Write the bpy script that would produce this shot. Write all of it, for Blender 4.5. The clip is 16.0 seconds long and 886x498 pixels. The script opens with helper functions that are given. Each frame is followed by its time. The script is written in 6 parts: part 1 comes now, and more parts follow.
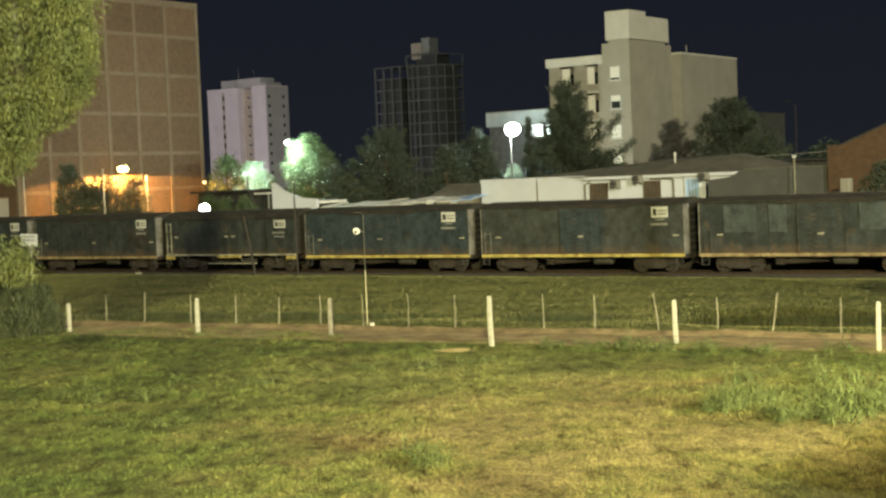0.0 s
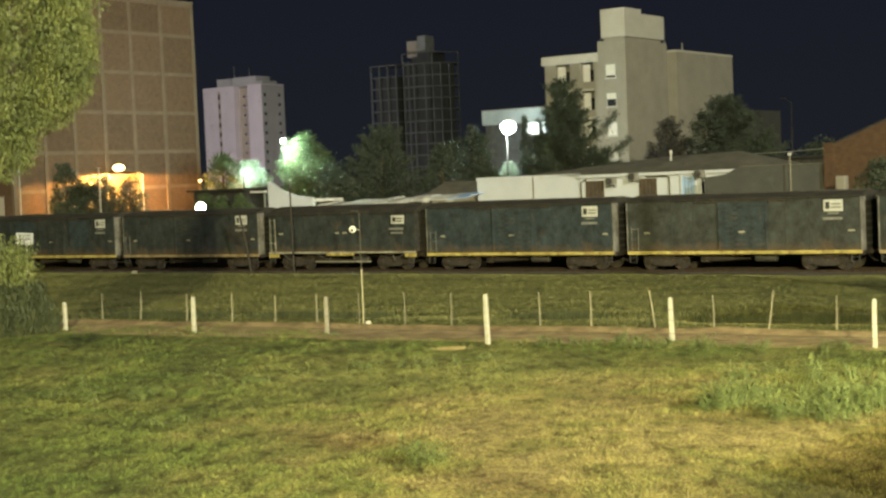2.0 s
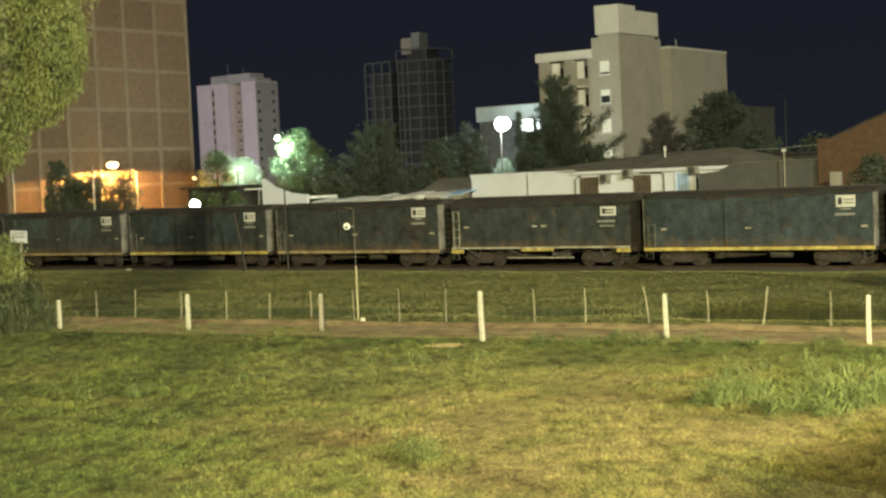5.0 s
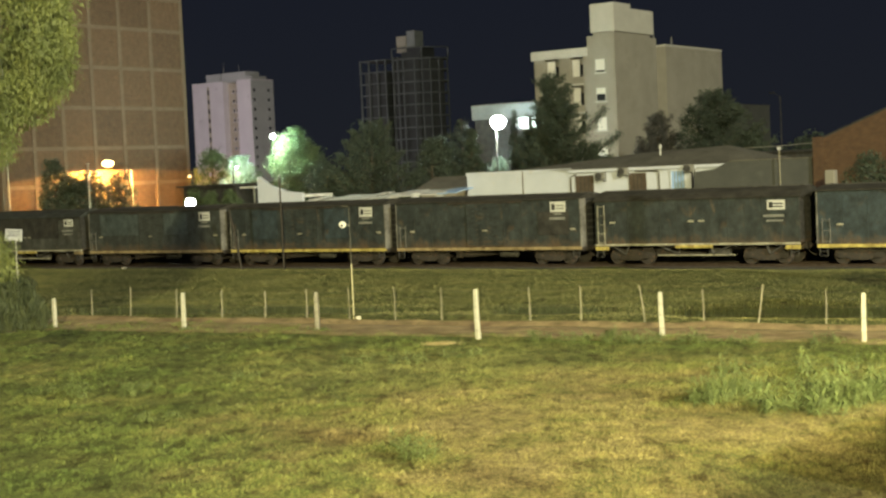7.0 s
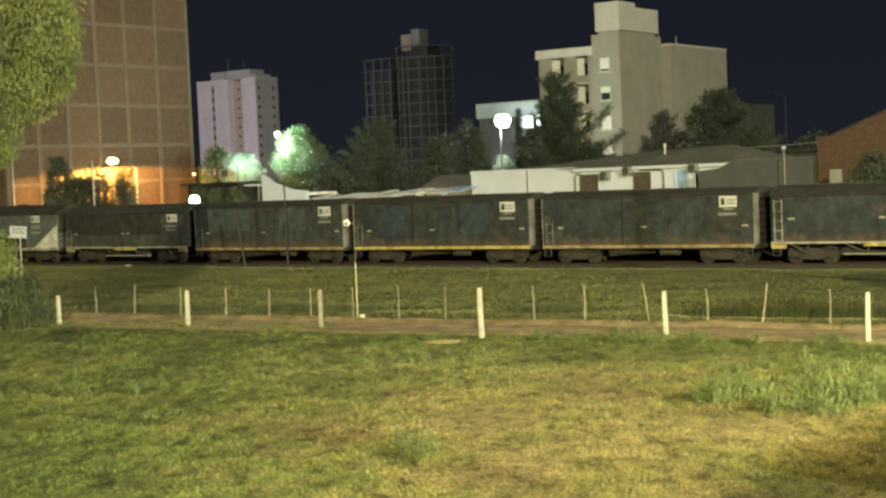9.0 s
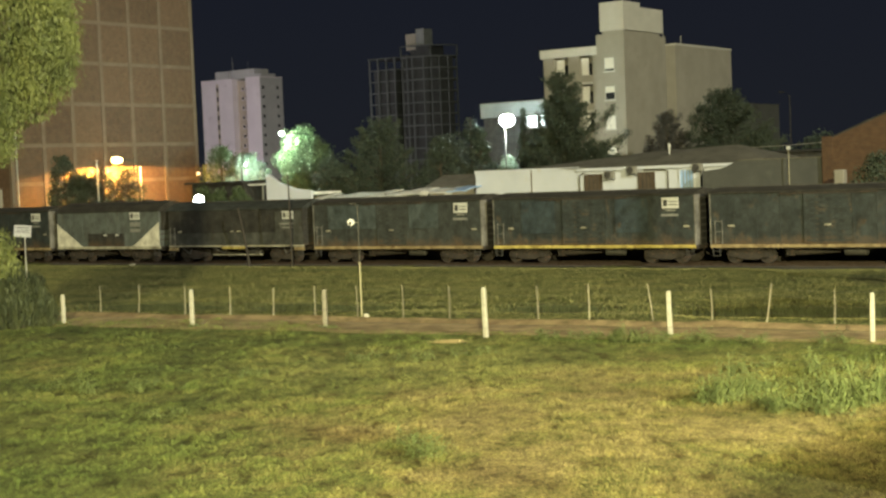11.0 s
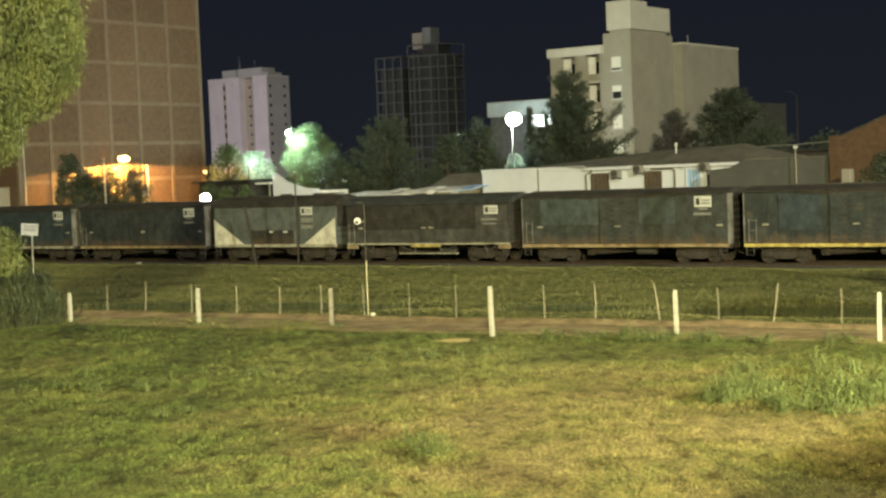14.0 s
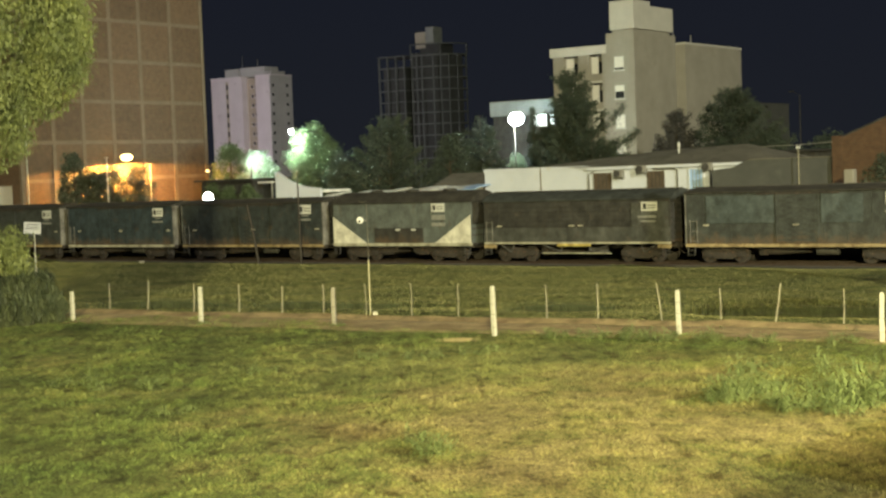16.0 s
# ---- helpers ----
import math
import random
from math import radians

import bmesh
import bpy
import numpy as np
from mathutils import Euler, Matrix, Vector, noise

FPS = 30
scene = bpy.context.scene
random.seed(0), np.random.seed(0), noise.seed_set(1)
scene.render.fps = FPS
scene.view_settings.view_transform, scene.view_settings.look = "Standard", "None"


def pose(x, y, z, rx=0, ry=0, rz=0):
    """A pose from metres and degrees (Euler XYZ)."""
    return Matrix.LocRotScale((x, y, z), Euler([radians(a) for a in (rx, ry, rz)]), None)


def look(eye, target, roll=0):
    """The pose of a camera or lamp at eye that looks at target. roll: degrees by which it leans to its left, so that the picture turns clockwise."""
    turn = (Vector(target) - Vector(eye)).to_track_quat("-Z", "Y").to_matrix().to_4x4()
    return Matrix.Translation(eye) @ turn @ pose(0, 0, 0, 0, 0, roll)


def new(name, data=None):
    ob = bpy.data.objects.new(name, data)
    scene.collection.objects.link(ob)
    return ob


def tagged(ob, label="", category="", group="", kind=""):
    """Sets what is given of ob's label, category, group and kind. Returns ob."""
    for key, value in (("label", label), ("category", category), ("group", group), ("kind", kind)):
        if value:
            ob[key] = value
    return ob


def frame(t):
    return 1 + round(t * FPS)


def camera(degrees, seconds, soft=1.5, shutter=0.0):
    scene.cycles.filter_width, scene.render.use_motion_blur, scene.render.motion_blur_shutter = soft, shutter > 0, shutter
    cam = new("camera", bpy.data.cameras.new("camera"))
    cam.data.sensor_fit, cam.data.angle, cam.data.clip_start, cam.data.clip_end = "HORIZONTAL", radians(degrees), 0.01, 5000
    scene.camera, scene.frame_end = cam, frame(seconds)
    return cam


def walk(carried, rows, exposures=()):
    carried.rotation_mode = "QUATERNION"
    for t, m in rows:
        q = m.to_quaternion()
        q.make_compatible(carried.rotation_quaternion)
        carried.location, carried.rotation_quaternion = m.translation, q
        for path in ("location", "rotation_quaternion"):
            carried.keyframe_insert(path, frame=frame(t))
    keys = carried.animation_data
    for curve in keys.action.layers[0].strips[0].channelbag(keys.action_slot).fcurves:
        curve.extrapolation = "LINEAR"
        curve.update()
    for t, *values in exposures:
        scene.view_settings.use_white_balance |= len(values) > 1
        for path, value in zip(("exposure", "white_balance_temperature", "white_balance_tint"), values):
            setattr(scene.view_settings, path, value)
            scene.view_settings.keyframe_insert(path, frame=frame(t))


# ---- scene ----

# ------------------------------------------------------------------ camera
EYE = Vector((0.0, 0.0, 5.43))
cam = camera(33.507, 16.0, soft=2.5)


def aim(tilt, roll, yaw):
    """Camera pose from downward tilt, counter-clockwise picture roll and leftward yaw, in degrees."""
    a, b = radians(tilt), radians(yaw)
    way = Vector((-math.sin(b) * math.cos(a), math.cos(b) * math.cos(a), -math.sin(a)))
    return look(EYE, EYE + way * 50, -roll)


PATH = [
    (0.0, 2.681, 2.365, 0.062), (0.5, 2.700, 2.404, 0.030), (1.0, 2.717, 2.390, -0.003),
    (1.5, 2.745, 2.431, -0.052), (2.0, 2.762, 2.468, -0.085), (2.5, 2.778, 2.473, -0.124),
    (3.0, 2.803, 2.491, -0.157), (3.5, 2.836, 2.512, -0.210), (4.0, 2.855, 2.549, -0.240),
    (6.5, 2.954, 2.600, -0.415), (7.0, 2.970, 2.595, -0.468), (7.5, 2.982, 2.490, -0.440),
    (8.0, 2.993, 2.460, -0.383), (8.5, 3.004, 2.462, -0.347), (9.0, 3.024, 2.436, -0.307),
    (11.5, 3.040, 2.357, -0.102), (12.0, 3.054, 2.352, -0.057), (12.5, 3.050, 2.320, 0.000),
    (13.0, 3.050, 2.319, 0.033), (13.5, 3.058, 2.304, 0.070), (14.0, 3.066, 2.298, 0.113),
    (14.5, 3.064, 2.220, 0.141), (15.0, 3.073, 2.184, 0.179), (15.5, 3.078, 2.173, 0.192),
    (16.0, 3.084, 2.170, 0.207),
]
walk(cam, [(t, aim(a, r, y)) for t, a, r, y in PATH])

# ------------------------------------------------------------------ plan
# Town grid: s runs along the railway (to the camera's right), n away from it.
TURN = -35.5
TRACK = Vector((0.0, 86.71, 0.0))
DS = Vector((math.cos(radians(35.5)), -math.sin(radians(35.5)), 0))
DN = Vector((math.sin(radians(35.5)), math.cos(radians(35.5)), 0))
FENCE = Vector((1.44, 48.5, 0.0))
FD = Vector((math.cos(radians(30.08)), -math.sin(radians(30.08)), 0))
FN = Vector((math.sin(radians(30.08)), math.cos(radians(30.08)), 0))


def town(s, n, z=0.0):
    return TRACK + DS * s + DN * n + Vector((0, 0, z))


def town_pose(s, n, z=0.0, turn=0.0):
    p = town(s, n, z)
    return pose(p.x, p.y, p.z, 0, 0, TURN + turn)


def smooth(a, b, x):
    u = min(1.0, max(0.0, (x - a) / (b - a)))
    return u * u * (3 - 2 * u)


def ground_z(x, y):
    """Height of the field: slight waves, a ditch behind the wire fence, the lower rail bed."""
    r = Vector((x, y, 0))
    off = (r - FENCE).dot(FN)
    n = (r - TRACK).dot(DN)
    near = 1 - smooth(70, 130, abs(x) + max(0, abs(y - 50) - 30))
    z = near * 0.05 * noise.noise(Vector((x * 0.25, y * 0.25, 3.1)))
    u = (r - FENCE).dot(FD)
    deep = 0.10 + 0.25 * smooth(2.5, 6, u) * (1 - smooth(12, 16, u))
    z -= near * deep * math.exp(-((off - 8.2) / 1.3) ** 2)
    z -= 0.16 * smooth(-3.5, -1.2, n) * (1 - smooth(6, 12, n))
    return z


# ------------------------------------------------------------------ night sky and lamps
world = bpy.data.worlds.new("night_sky")
scene.world = world
world.use_nodes = True
wn = world.node_tree
wn.nodes.clear()
w_out = wn.nodes.new("ShaderNodeOutputWorld")
w_bg = wn.nodes.new("ShaderNodeBackground")
w_ramp = wn.nodes.new("ShaderNodeValToRGB")
w_xyz = wn.nodes.new("ShaderNodeSeparateXYZ")
w_co = wn.nodes.new("ShaderNodeTexCoord")
w_ramp.color_ramp.elements[0].position = 0.0
w_ramp.color_ramp.elements[0].color = (0.0120, 0.0138, 0.0185, 1)
w_ramp.color_ramp.elements[1].position = 0.18
w_ramp.color_ramp.elements[1].color = (0.0085, 0.0105, 0.0178, 1)
w_bg.inputs["Strength"].default_value = 1.0
wn.links.new(w_co.outputs["Generated"], w_xyz.inputs[0])
wn.links.new(w_xyz.outputs["Z"], w_ramp.inputs[0])
wn.links.new(w_ramp.outputs[0], w_bg.inputs[0])
wn.links.new(w_bg.outputs[0], w_out.inputs[0])


def lamp(name, place, watts, colour, radius=0.15, target=None, cone=150, blend=0.5):
    """A street lamp's light or an added fill light: a bulb, or with a target a shaded one."""
    data = bpy.data.lights.new(name, "SPOT" if target else "POINT")
    data.energy, data.color, data.shadow_soft_size = watts, colour, radius
    ob = new(name, data)
    if target:
        data.spot_size, data.spot_blend = radians(cone), blend
        ob.matrix_world = look(place, target)
    else:
        ob.location = place
    return ob


SODIUM = (1.0, 0.48, 0.10)
WARM = (0.97, 0.88, 0.44)
CREAM = (0.98, 0.97, 0.80)
COOL = (0.80, 1.0, 0.95)
# street lamp beside the field, over the wall
lamp("field_lamp_light", (23.0, 14.0, 11.0), 57000, WARM, 1.0, (1.0, 38.0, 0), 104, 0.8)
# unseen fill light added high up, well behind the viewer
lamp("rear_fill_light", (3.0, -86.0, 36.0), 1030000, WARM, 1.2, (-4.0, 75.0, 0), 80, 0.6)
# unseen flood added far along the road for the broad light on train and town
lamp("far_fill_light", (100.0, -112.0, 75.0), 1600000, CREAM, 1.0, (-10.0, 115.0, 4), 60, 0.6)
# lamps in view, plus an unseen path lamp; each bulb hangs just under its lantern
lamp("sodium_lamp_light", town(-51.0, 21.7, 7.26), 28500, SODIUM, 0.06, town(-51.0, 21.9, 0), 174, 0.05)
lamp("square_lamp_light", town(-25.2, 47.2, 9.2), 5200, COOL, 0.3)
lamp("park_lamp_light", town(-35.2, 26.4, 8.6), 7600, (0.72, 1.0, 0.84), 0.3)
lamp("path_lamp_light", town(-39.7, 26.5, 6.5), 1150, (0.80, 1.0, 0.90), 0.15)
lamp("gate_lamp_light", town(-25.56, 6.2, 3.55), 400, (0.9, 0.98, 1.0), 0.12)
# unseen fill light added to brighten the distant lilac tower
lamp("tower_fill_light", town(-205.0, 150.0, 12.0), 118000, (1.0, 0.90, 0.97), 0.3)

# ------------------------------------------------------------------ materials


def nodes_of(name):
    m = bpy.data.materials.new(name)
    m.use_nodes = True
    nt = m.node_tree
    return m, nt, nt.nodes["Principled BSDF"]


def surf(name, c1, c2, scale=2.0, rough=0.8, metal=0.0, bump=0.15, fine=25.0, stain=None, amount=0.45,
         stretch=(1, 1, 1), island=0.0, vary=0.0, space="Object", grime=0.0, rust=0.0):
    """Two colours mixed by broad and fine noise, an optional stain, bump and a change from piece to piece."""
    m, nt, b = nodes_of(name)
    N, L = nt.nodes, nt.links
    co = N.new("ShaderNodeTexCoord")
    mp = N.new("ShaderNodeMapping")
    mp.inputs["Scale"].default_value = stretch
    if space == "World":
        geo_p = N.new("ShaderNodeNewGeometry")
        L.new(geo_p.outputs["Position"], mp.inputs["Vector"])
    else:
        L.new(co.outputs["Object"], mp.inputs["Vector"])
    n1 = N.new("ShaderNodeTexNoise")
    n1.inputs["Scale"].default_value = scale
    n1.inputs["Detail"].default_value = 6
    n1.inputs["Roughness"].default_value = 0.62
    n2 = N.new("ShaderNodeTexNoise")
    n2.inputs["Scale"].default_value = fine
    n2.inputs["Detail"].default_value = 3
    for q in (n1, n2):
        L.new(mp.outputs[0], q.inputs["Vector"])
    r1 = N.new("ShaderNodeValToRGB")
    r1.color_ramp.elements[0].position, r1.color_ramp.elements[1].position = 0.34, 0.66
    r1.color_ramp.elements[0].color, r1.color_ramp.elements[1].color = (*c1, 1), (*c2, 1)
    L.new(n1.outputs["Fac"], r1.inputs[0])
    mul = N.new("ShaderNodeMix")
    mul.data_type, mul.blend_type = "RGBA", "OVERLAY"
    mul.inputs["Factor"].default_value = 0.35
    L.new(r1.outputs[0], mul.inputs["A"])
    L.new(n2.outputs["Fac"], mul.inputs["B"])
    col = mul.outputs["Result"]
    if stain:
        n3 = N.new("ShaderNodeTexNoise")
        n3.inputs["Scale"].default_value = scale * 2.7
        n3.inputs["Detail"].default_value = 8
        n3.inputs["Distortion"].default_value = 0.6
        L.new(mp.outputs[0], n3.inputs["Vector"])
        r3 = N.new("ShaderNodeValToRGB")
        r3.color_ramp.elements[0].position, r3.color_ramp.elements[1].position = 1 - amount, min(1.0, 1.16 - amount)
        L.new(n3.outputs["Fac"], r3.inputs[0])
        mx = N.new("ShaderNodeMix")
        mx.data_type = "RGBA"
        L.new(r3.outputs[0], mx.inputs["Factor"])
        L.new(col, mx.inputs["A"])
        mx.inputs["B"].default_value = (*stain, 1)
        col = mx.outputs["Result"]
    if grime:
        gm = N.new("ShaderNodeMapping")
        gm.inputs["Scale"].default_value = (1.0, 1.0, 0.85)
        L.new(co.outputs["Object"], gm.inputs["Vector"])
        gn = N.new("ShaderNodeTexNoise")
        gn.inputs["Scale"].default_value = 1.9
        gn.inputs["Detail"].default_value = 9
        gn.inputs["Roughness"].default_value = 0.72
        L.new(gm.outputs[0], gn.inputs["Vector"])
        gr = N.new("ShaderNodeValToRGB")
        gr.color_ramp.elements[0].position, gr.color_ramp.elements[1].position = 0.36, 0.64
        gr.color_ramp.elements[0].color, gr.color_ramp.elements[1].color = (0.40, 0.37, 0.34, 1), (1.42, 1.42, 1.42, 1)
        L.new(gn.outputs["Fac"], gr.inputs[0])
        gx = N.new("ShaderNodeMix")
        gx.data_type, gx.blend_type = "RGBA", "MULTIPLY"
        gx.inputs["Factor"].default_value = grime
        L.new(col, gx.inputs["A"])
        L.new(gr.outputs[0], gx.inputs["B"])
        col = gx.outputs["Result"]
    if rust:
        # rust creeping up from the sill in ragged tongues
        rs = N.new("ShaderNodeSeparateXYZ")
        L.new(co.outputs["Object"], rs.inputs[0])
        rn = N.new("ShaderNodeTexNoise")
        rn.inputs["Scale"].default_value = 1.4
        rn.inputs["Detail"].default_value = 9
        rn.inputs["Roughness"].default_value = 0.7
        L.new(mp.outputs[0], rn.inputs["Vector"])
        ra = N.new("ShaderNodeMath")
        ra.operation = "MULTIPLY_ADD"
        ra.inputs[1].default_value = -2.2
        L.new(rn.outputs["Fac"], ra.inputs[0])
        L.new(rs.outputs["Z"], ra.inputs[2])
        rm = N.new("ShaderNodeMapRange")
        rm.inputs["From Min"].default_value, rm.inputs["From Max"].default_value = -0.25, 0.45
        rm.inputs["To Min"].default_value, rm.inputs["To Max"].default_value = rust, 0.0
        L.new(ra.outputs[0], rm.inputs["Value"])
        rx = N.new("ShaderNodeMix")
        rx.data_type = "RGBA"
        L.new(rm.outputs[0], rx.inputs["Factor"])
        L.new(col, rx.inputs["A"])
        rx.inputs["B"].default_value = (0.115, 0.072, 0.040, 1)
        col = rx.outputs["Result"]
    if island or vary:
        hs = N.new("ShaderNodeHueSaturation")
        rnd = N.new("ShaderNodeMapRange")
        amp = island or vary
        rnd.inputs["To Min"].default_value, rnd.inputs["To Max"].default_value = 1 - amp, 1 + amp
        if island:
            geo = N.new("ShaderNodeNewGeometry")
            L.new(geo.outputs["Random Per Island"], rnd.inputs["Value"])
        else:
            inf = N.new("ShaderNodeObjectInfo")
            L.new(inf.outputs["Random"], rnd.inputs["Value"])
        L.new(rnd.outputs[0], hs.inputs["Value"])
        L.new(col, hs.inputs["Color"])
        col = hs.outputs[0]
    L.new(col, b.inputs["Base Color"])
    b.inputs["Roughness"].default_value = rough
    b.inputs["Metallic"].default_value = metal
    if bump:
        bp = N.new("ShaderNodeBump")
        bp.inputs["Strength"].default_value = bump
        bp.inputs["Distance"].default_value = 0.03
        L.new(n2.outputs["Fac"], bp.inputs["Height"])
        L.new(bp.outputs[0], b.inputs["Normal"])
    return m


def glow(name, colour, strength):
    m, nt, b = nodes_of(name)
    b.inputs["Base Color"].default_value = (0.8, 0.8, 0.8, 1)
    b.inputs["Emission Color"].default_value = (*colour, 1)
    b.inputs["Emission Strength"].default_value = strength
    return m


def brickwork(name, c1, c2, mortar, w=0.24, h=0.075):
    """Laid bricks; the wall stands upright along its local y or x."""
    m, nt, b = nodes_of(name)
    N, L = nt.nodes, nt.links
    co = N.new("ShaderNodeTexCoord")
    sx = N.new("ShaderNodeSeparateXYZ")
    ad = N.new("ShaderNodeMath")
    cb = N.new("ShaderNodeCombineXYZ")
    L.new(co.outputs["Object"], sx.inputs[0])
    L.new(sx.outputs["X"], ad.inputs[0])
    L.new(sx.outputs["Y"], ad.inputs[1])
    L.new(ad.outputs[0], cb.inputs["X"])
    L.new(sx.outputs["Z"], cb.inputs["Y"])
    br = N.new("ShaderNodeTexBrick")
    br.inputs["Scale"].default_value = 1.0
    br.inputs["Brick Width"].default_value = w
    br.inputs["Row Height"].default_value = h
    br.inputs["Mortar Size"].default_value = 0.008
    br.inputs["Color1"].default_value, br.inputs["Color2"].default_value = (*c1, 1), (*c2, 1)
    br.inputs["Mortar"].default_value = (*mortar, 1)
    L.new(cb.outputs[0], br.inputs["Vector"])
    n1 = N.new("ShaderNodeTexNoise")
    n1.inputs["Scale"].default_value = 2.2
    n1.inputs["Detail"].default_value = 9
    n1.inputs["Roughness"].default_value = 0.75
    L.new(co.outputs["Object"], n1.inputs["Vector"])
    mx = N.new("ShaderNodeMix")
    mx.data_type, mx.blend_type = "RGBA", "OVERLAY"
    mx.inputs["Factor"].default_value = 0.7
    L.new(br.outputs["Color"], mx.inputs["A"])
    L.new(n1.outputs["Fac"], mx.inputs["B"])
    hs = N.new("ShaderNodeHueSaturation")
    inf = N.new("ShaderNodeObjectInfo")
    rg = N.new("ShaderNodeMapRange")
    rg.inputs["To Min"].default_value, rg.inputs["To Max"].default_value = 0.86, 1.14
    L.new(inf.outputs["Random"], rg.inputs["Value"])
    L.new(rg.outputs[0], hs.inputs["Value"])
    L.new(mx.outputs["Result"], hs.inputs["Color"])
    L.new(hs.outputs[0], b.inputs["Base Color"])
    b.inputs["Roughness"].default_value = 0.9
    bp = N.new("ShaderNodeBump")
    bp.inputs["Strength"].default_value = 0.4
    bp.inputs["Distance"].default_value = 0.01
    L.new(br.outputs["Fac"], bp.inputs["Height"])
    bp.invert = True
    L.new(bp.outputs[0], b.inputs["Normal"])
    return m


def turf(name, green_a, green_b, dry_a, dry_b, blades=False):
    """Lawn: greens and dried yellows in patches of the place, each blade a little different."""
    m, nt, b = nodes_of(name)
    N, L = nt.nodes, nt.links
    geo = N.new("ShaderNodeNewGeometry")
    big = N.new("ShaderNodeTexNoise")
    big.inputs["Scale"].default_value = 0.30
    big.inputs["Detail"].default_value = 9
    big.inputs["Roughness"].default_value = 0.74
    mp = N.new("ShaderNodeMapping")
    mp.inputs["Scale"].default_value = (1, 1, 0)
    L.new(geo.outputs["Position"], mp.inputs["Vector"])
    L.new(mp.outputs[0], big.inputs["Vector"])
    # the worn, dried middle of the lawn
    dist = N.new("ShaderNodeVectorMath")
    dist.operation = "SUBTRACT"
    dist.inputs[1].default_value = (4.0, 30.5, 0)
    L.new(mp.outputs[0], dist.inputs[0])
    sc = N.new("ShaderNodeVectorMath")
    sc.operation = "MULTIPLY"
    sc.inputs[1].default_value = (0.10, 0.085, 0)
    L.new(dist.outputs[0], sc.inputs[0])
    ln = N.new("ShaderNodeVectorMath")
    ln.operation = "LENGTH"
    L.new(sc.outputs[0], ln.inputs[0])
    mr = N.new("ShaderNodeMapRange")
    mr.interpolation_type = "SMOOTHSTEP"
    mr.inputs["From Min"].default_value, mr.inputs["From Max"].default_value = 0.35, 1.25
    mr.inputs["To Min"].default_value, mr.inputs["To Max"].default_value = 0.17, -0.06
    L.new(ln.outputs["Value"], mr.inputs["Value"])
    ad = N.new("ShaderNodeMath")
    L.new(big.outputs["Fac"], ad.inputs[0])
    L.new(mr.outputs[0], ad.inputs[1])
    last = ad.outputs[0]
    if blades:
        rg = N.new("ShaderNodeMapRange")
        rg.inputs["To Min"].default_value, rg.inputs["To Max"].default_value = -0.07, 0.07
        L.new(geo.outputs["Random Per Island"], rg.inputs["Value"])
        a2 = N.new("ShaderNodeMath")
        L.new(last, a2.inputs[0])
        L.new(rg.outputs[0], a2.inputs[1])
        last = a2.outputs[0]
    rp = N.new("ShaderNodeValToRGB")
    e = rp.color_ramp.elements
    e[0].position, e[0].color = 0.36, (*green_a, 1)
    e[1].position, e[1].color = 0.80, (*dry_b, 1)
    k = e.new(0.52)
    k.color = (*green_b, 1)
    k = e.new(0.66)
    k.color = (*dry_a, 1)
    L.new(last, rp.inputs[0])
    # brown, green and pale tints blended in patches: centre, half sizes, turn
    bare = rp.outputs[0]
    wob = N.new("ShaderNodeTexNoise")
    wob.inputs["Scale"].default_value = 1.6
    wob.inputs["Detail"].default_value = 7
    wob.inputs["Roughness"].default_value = 0.7
    L.new(mp.outputs[0], wob.inputs["Vector"])
    brown_tint, herb, deep, pale = (0.105, 0.078, 0.034, 1), (*green_b, 1), (*green_a, 1), (0.205, 0.205, 0.078, 1)
    for bx, by, ha, hb, turn, much, tint in ((8.8, 33.8, 3.4, 2.7, -15, 0.9, herb), (-2.1, 30.6, 1.5, 0.75, -38, 0.7, brown_tint), (-1.0, 28.3, 0.8, 0.5, -30, 0.5, brown_tint), (1.1, 25.6, 2.2, 0.6, -52, 0.5, brown_tint), (6.6, 23.6, 3.2, 2.6, 35, 0.35, brown_tint),
                                       (-7.4, 28.0, 4.2, 5.0, 0, 0.5, deep), (-0.8, 41.5, 5.4, 4.0, -20, 0.55, pale), (4.6, 34.8, 1.5, 0.8, -20, 0.4, brown_tint), (5.6, 31.6, 1.2, 0.5, -10, 0.45, brown_tint)):
        pm = N.new("ShaderNodeMapping")
        pm.vector_type = "TEXTURE"
        pm.inputs["Location"].default_value = (bx, by, 0)
        pm.inputs["Rotation"].default_value = (0, 0, radians(turn))
        pm.inputs["Scale"].default_value = (ha, hb, 1)
        L.new(mp.outputs[0], pm.inputs["Vector"])
        pl = N.new("ShaderNodeVectorMath")
        pl.operation = "LENGTH"
        L.new(pm.outputs[0], pl.inputs[0])
        pa = N.new("ShaderNodeMath")
        pa.operation = "MULTIPLY_ADD"
        pa.inputs[1].default_value = 2.6
        L.new(wob.outputs["Fac"], pa.inputs[0])
        L.new(pl.outputs["Value"], pa.inputs[2])
        pr = N.new("ShaderNodeMapRange")
        pr.inputs["From Min"].default_value, pr.inputs["From Max"].default_value = 1.75, 2.6
        pr.inputs["To Min"].default_value, pr.inputs["To Max"].default_value = much, 0.0
        L.new(pa.outputs[0], pr.inputs["Value"])
        px = N.new("ShaderNodeMix")
        px.data_type = "RGBA"
        L.new(pr.outputs[0], px.inputs["Factor"])
        L.new(bare, px.inputs["A"])
        px.inputs["B"].default_value = tint
        bare = px.outputs["Result"]
    mot = N.new("ShaderNodeTexNoise")
    mot.inputs["Scale"].default_value = 2.3
    mot.inputs["Detail"].default_value = 8
    mot.inputs["Roughness"].default_value = 0.7
    mot.inputs["Distortion"].default_value = 0.5
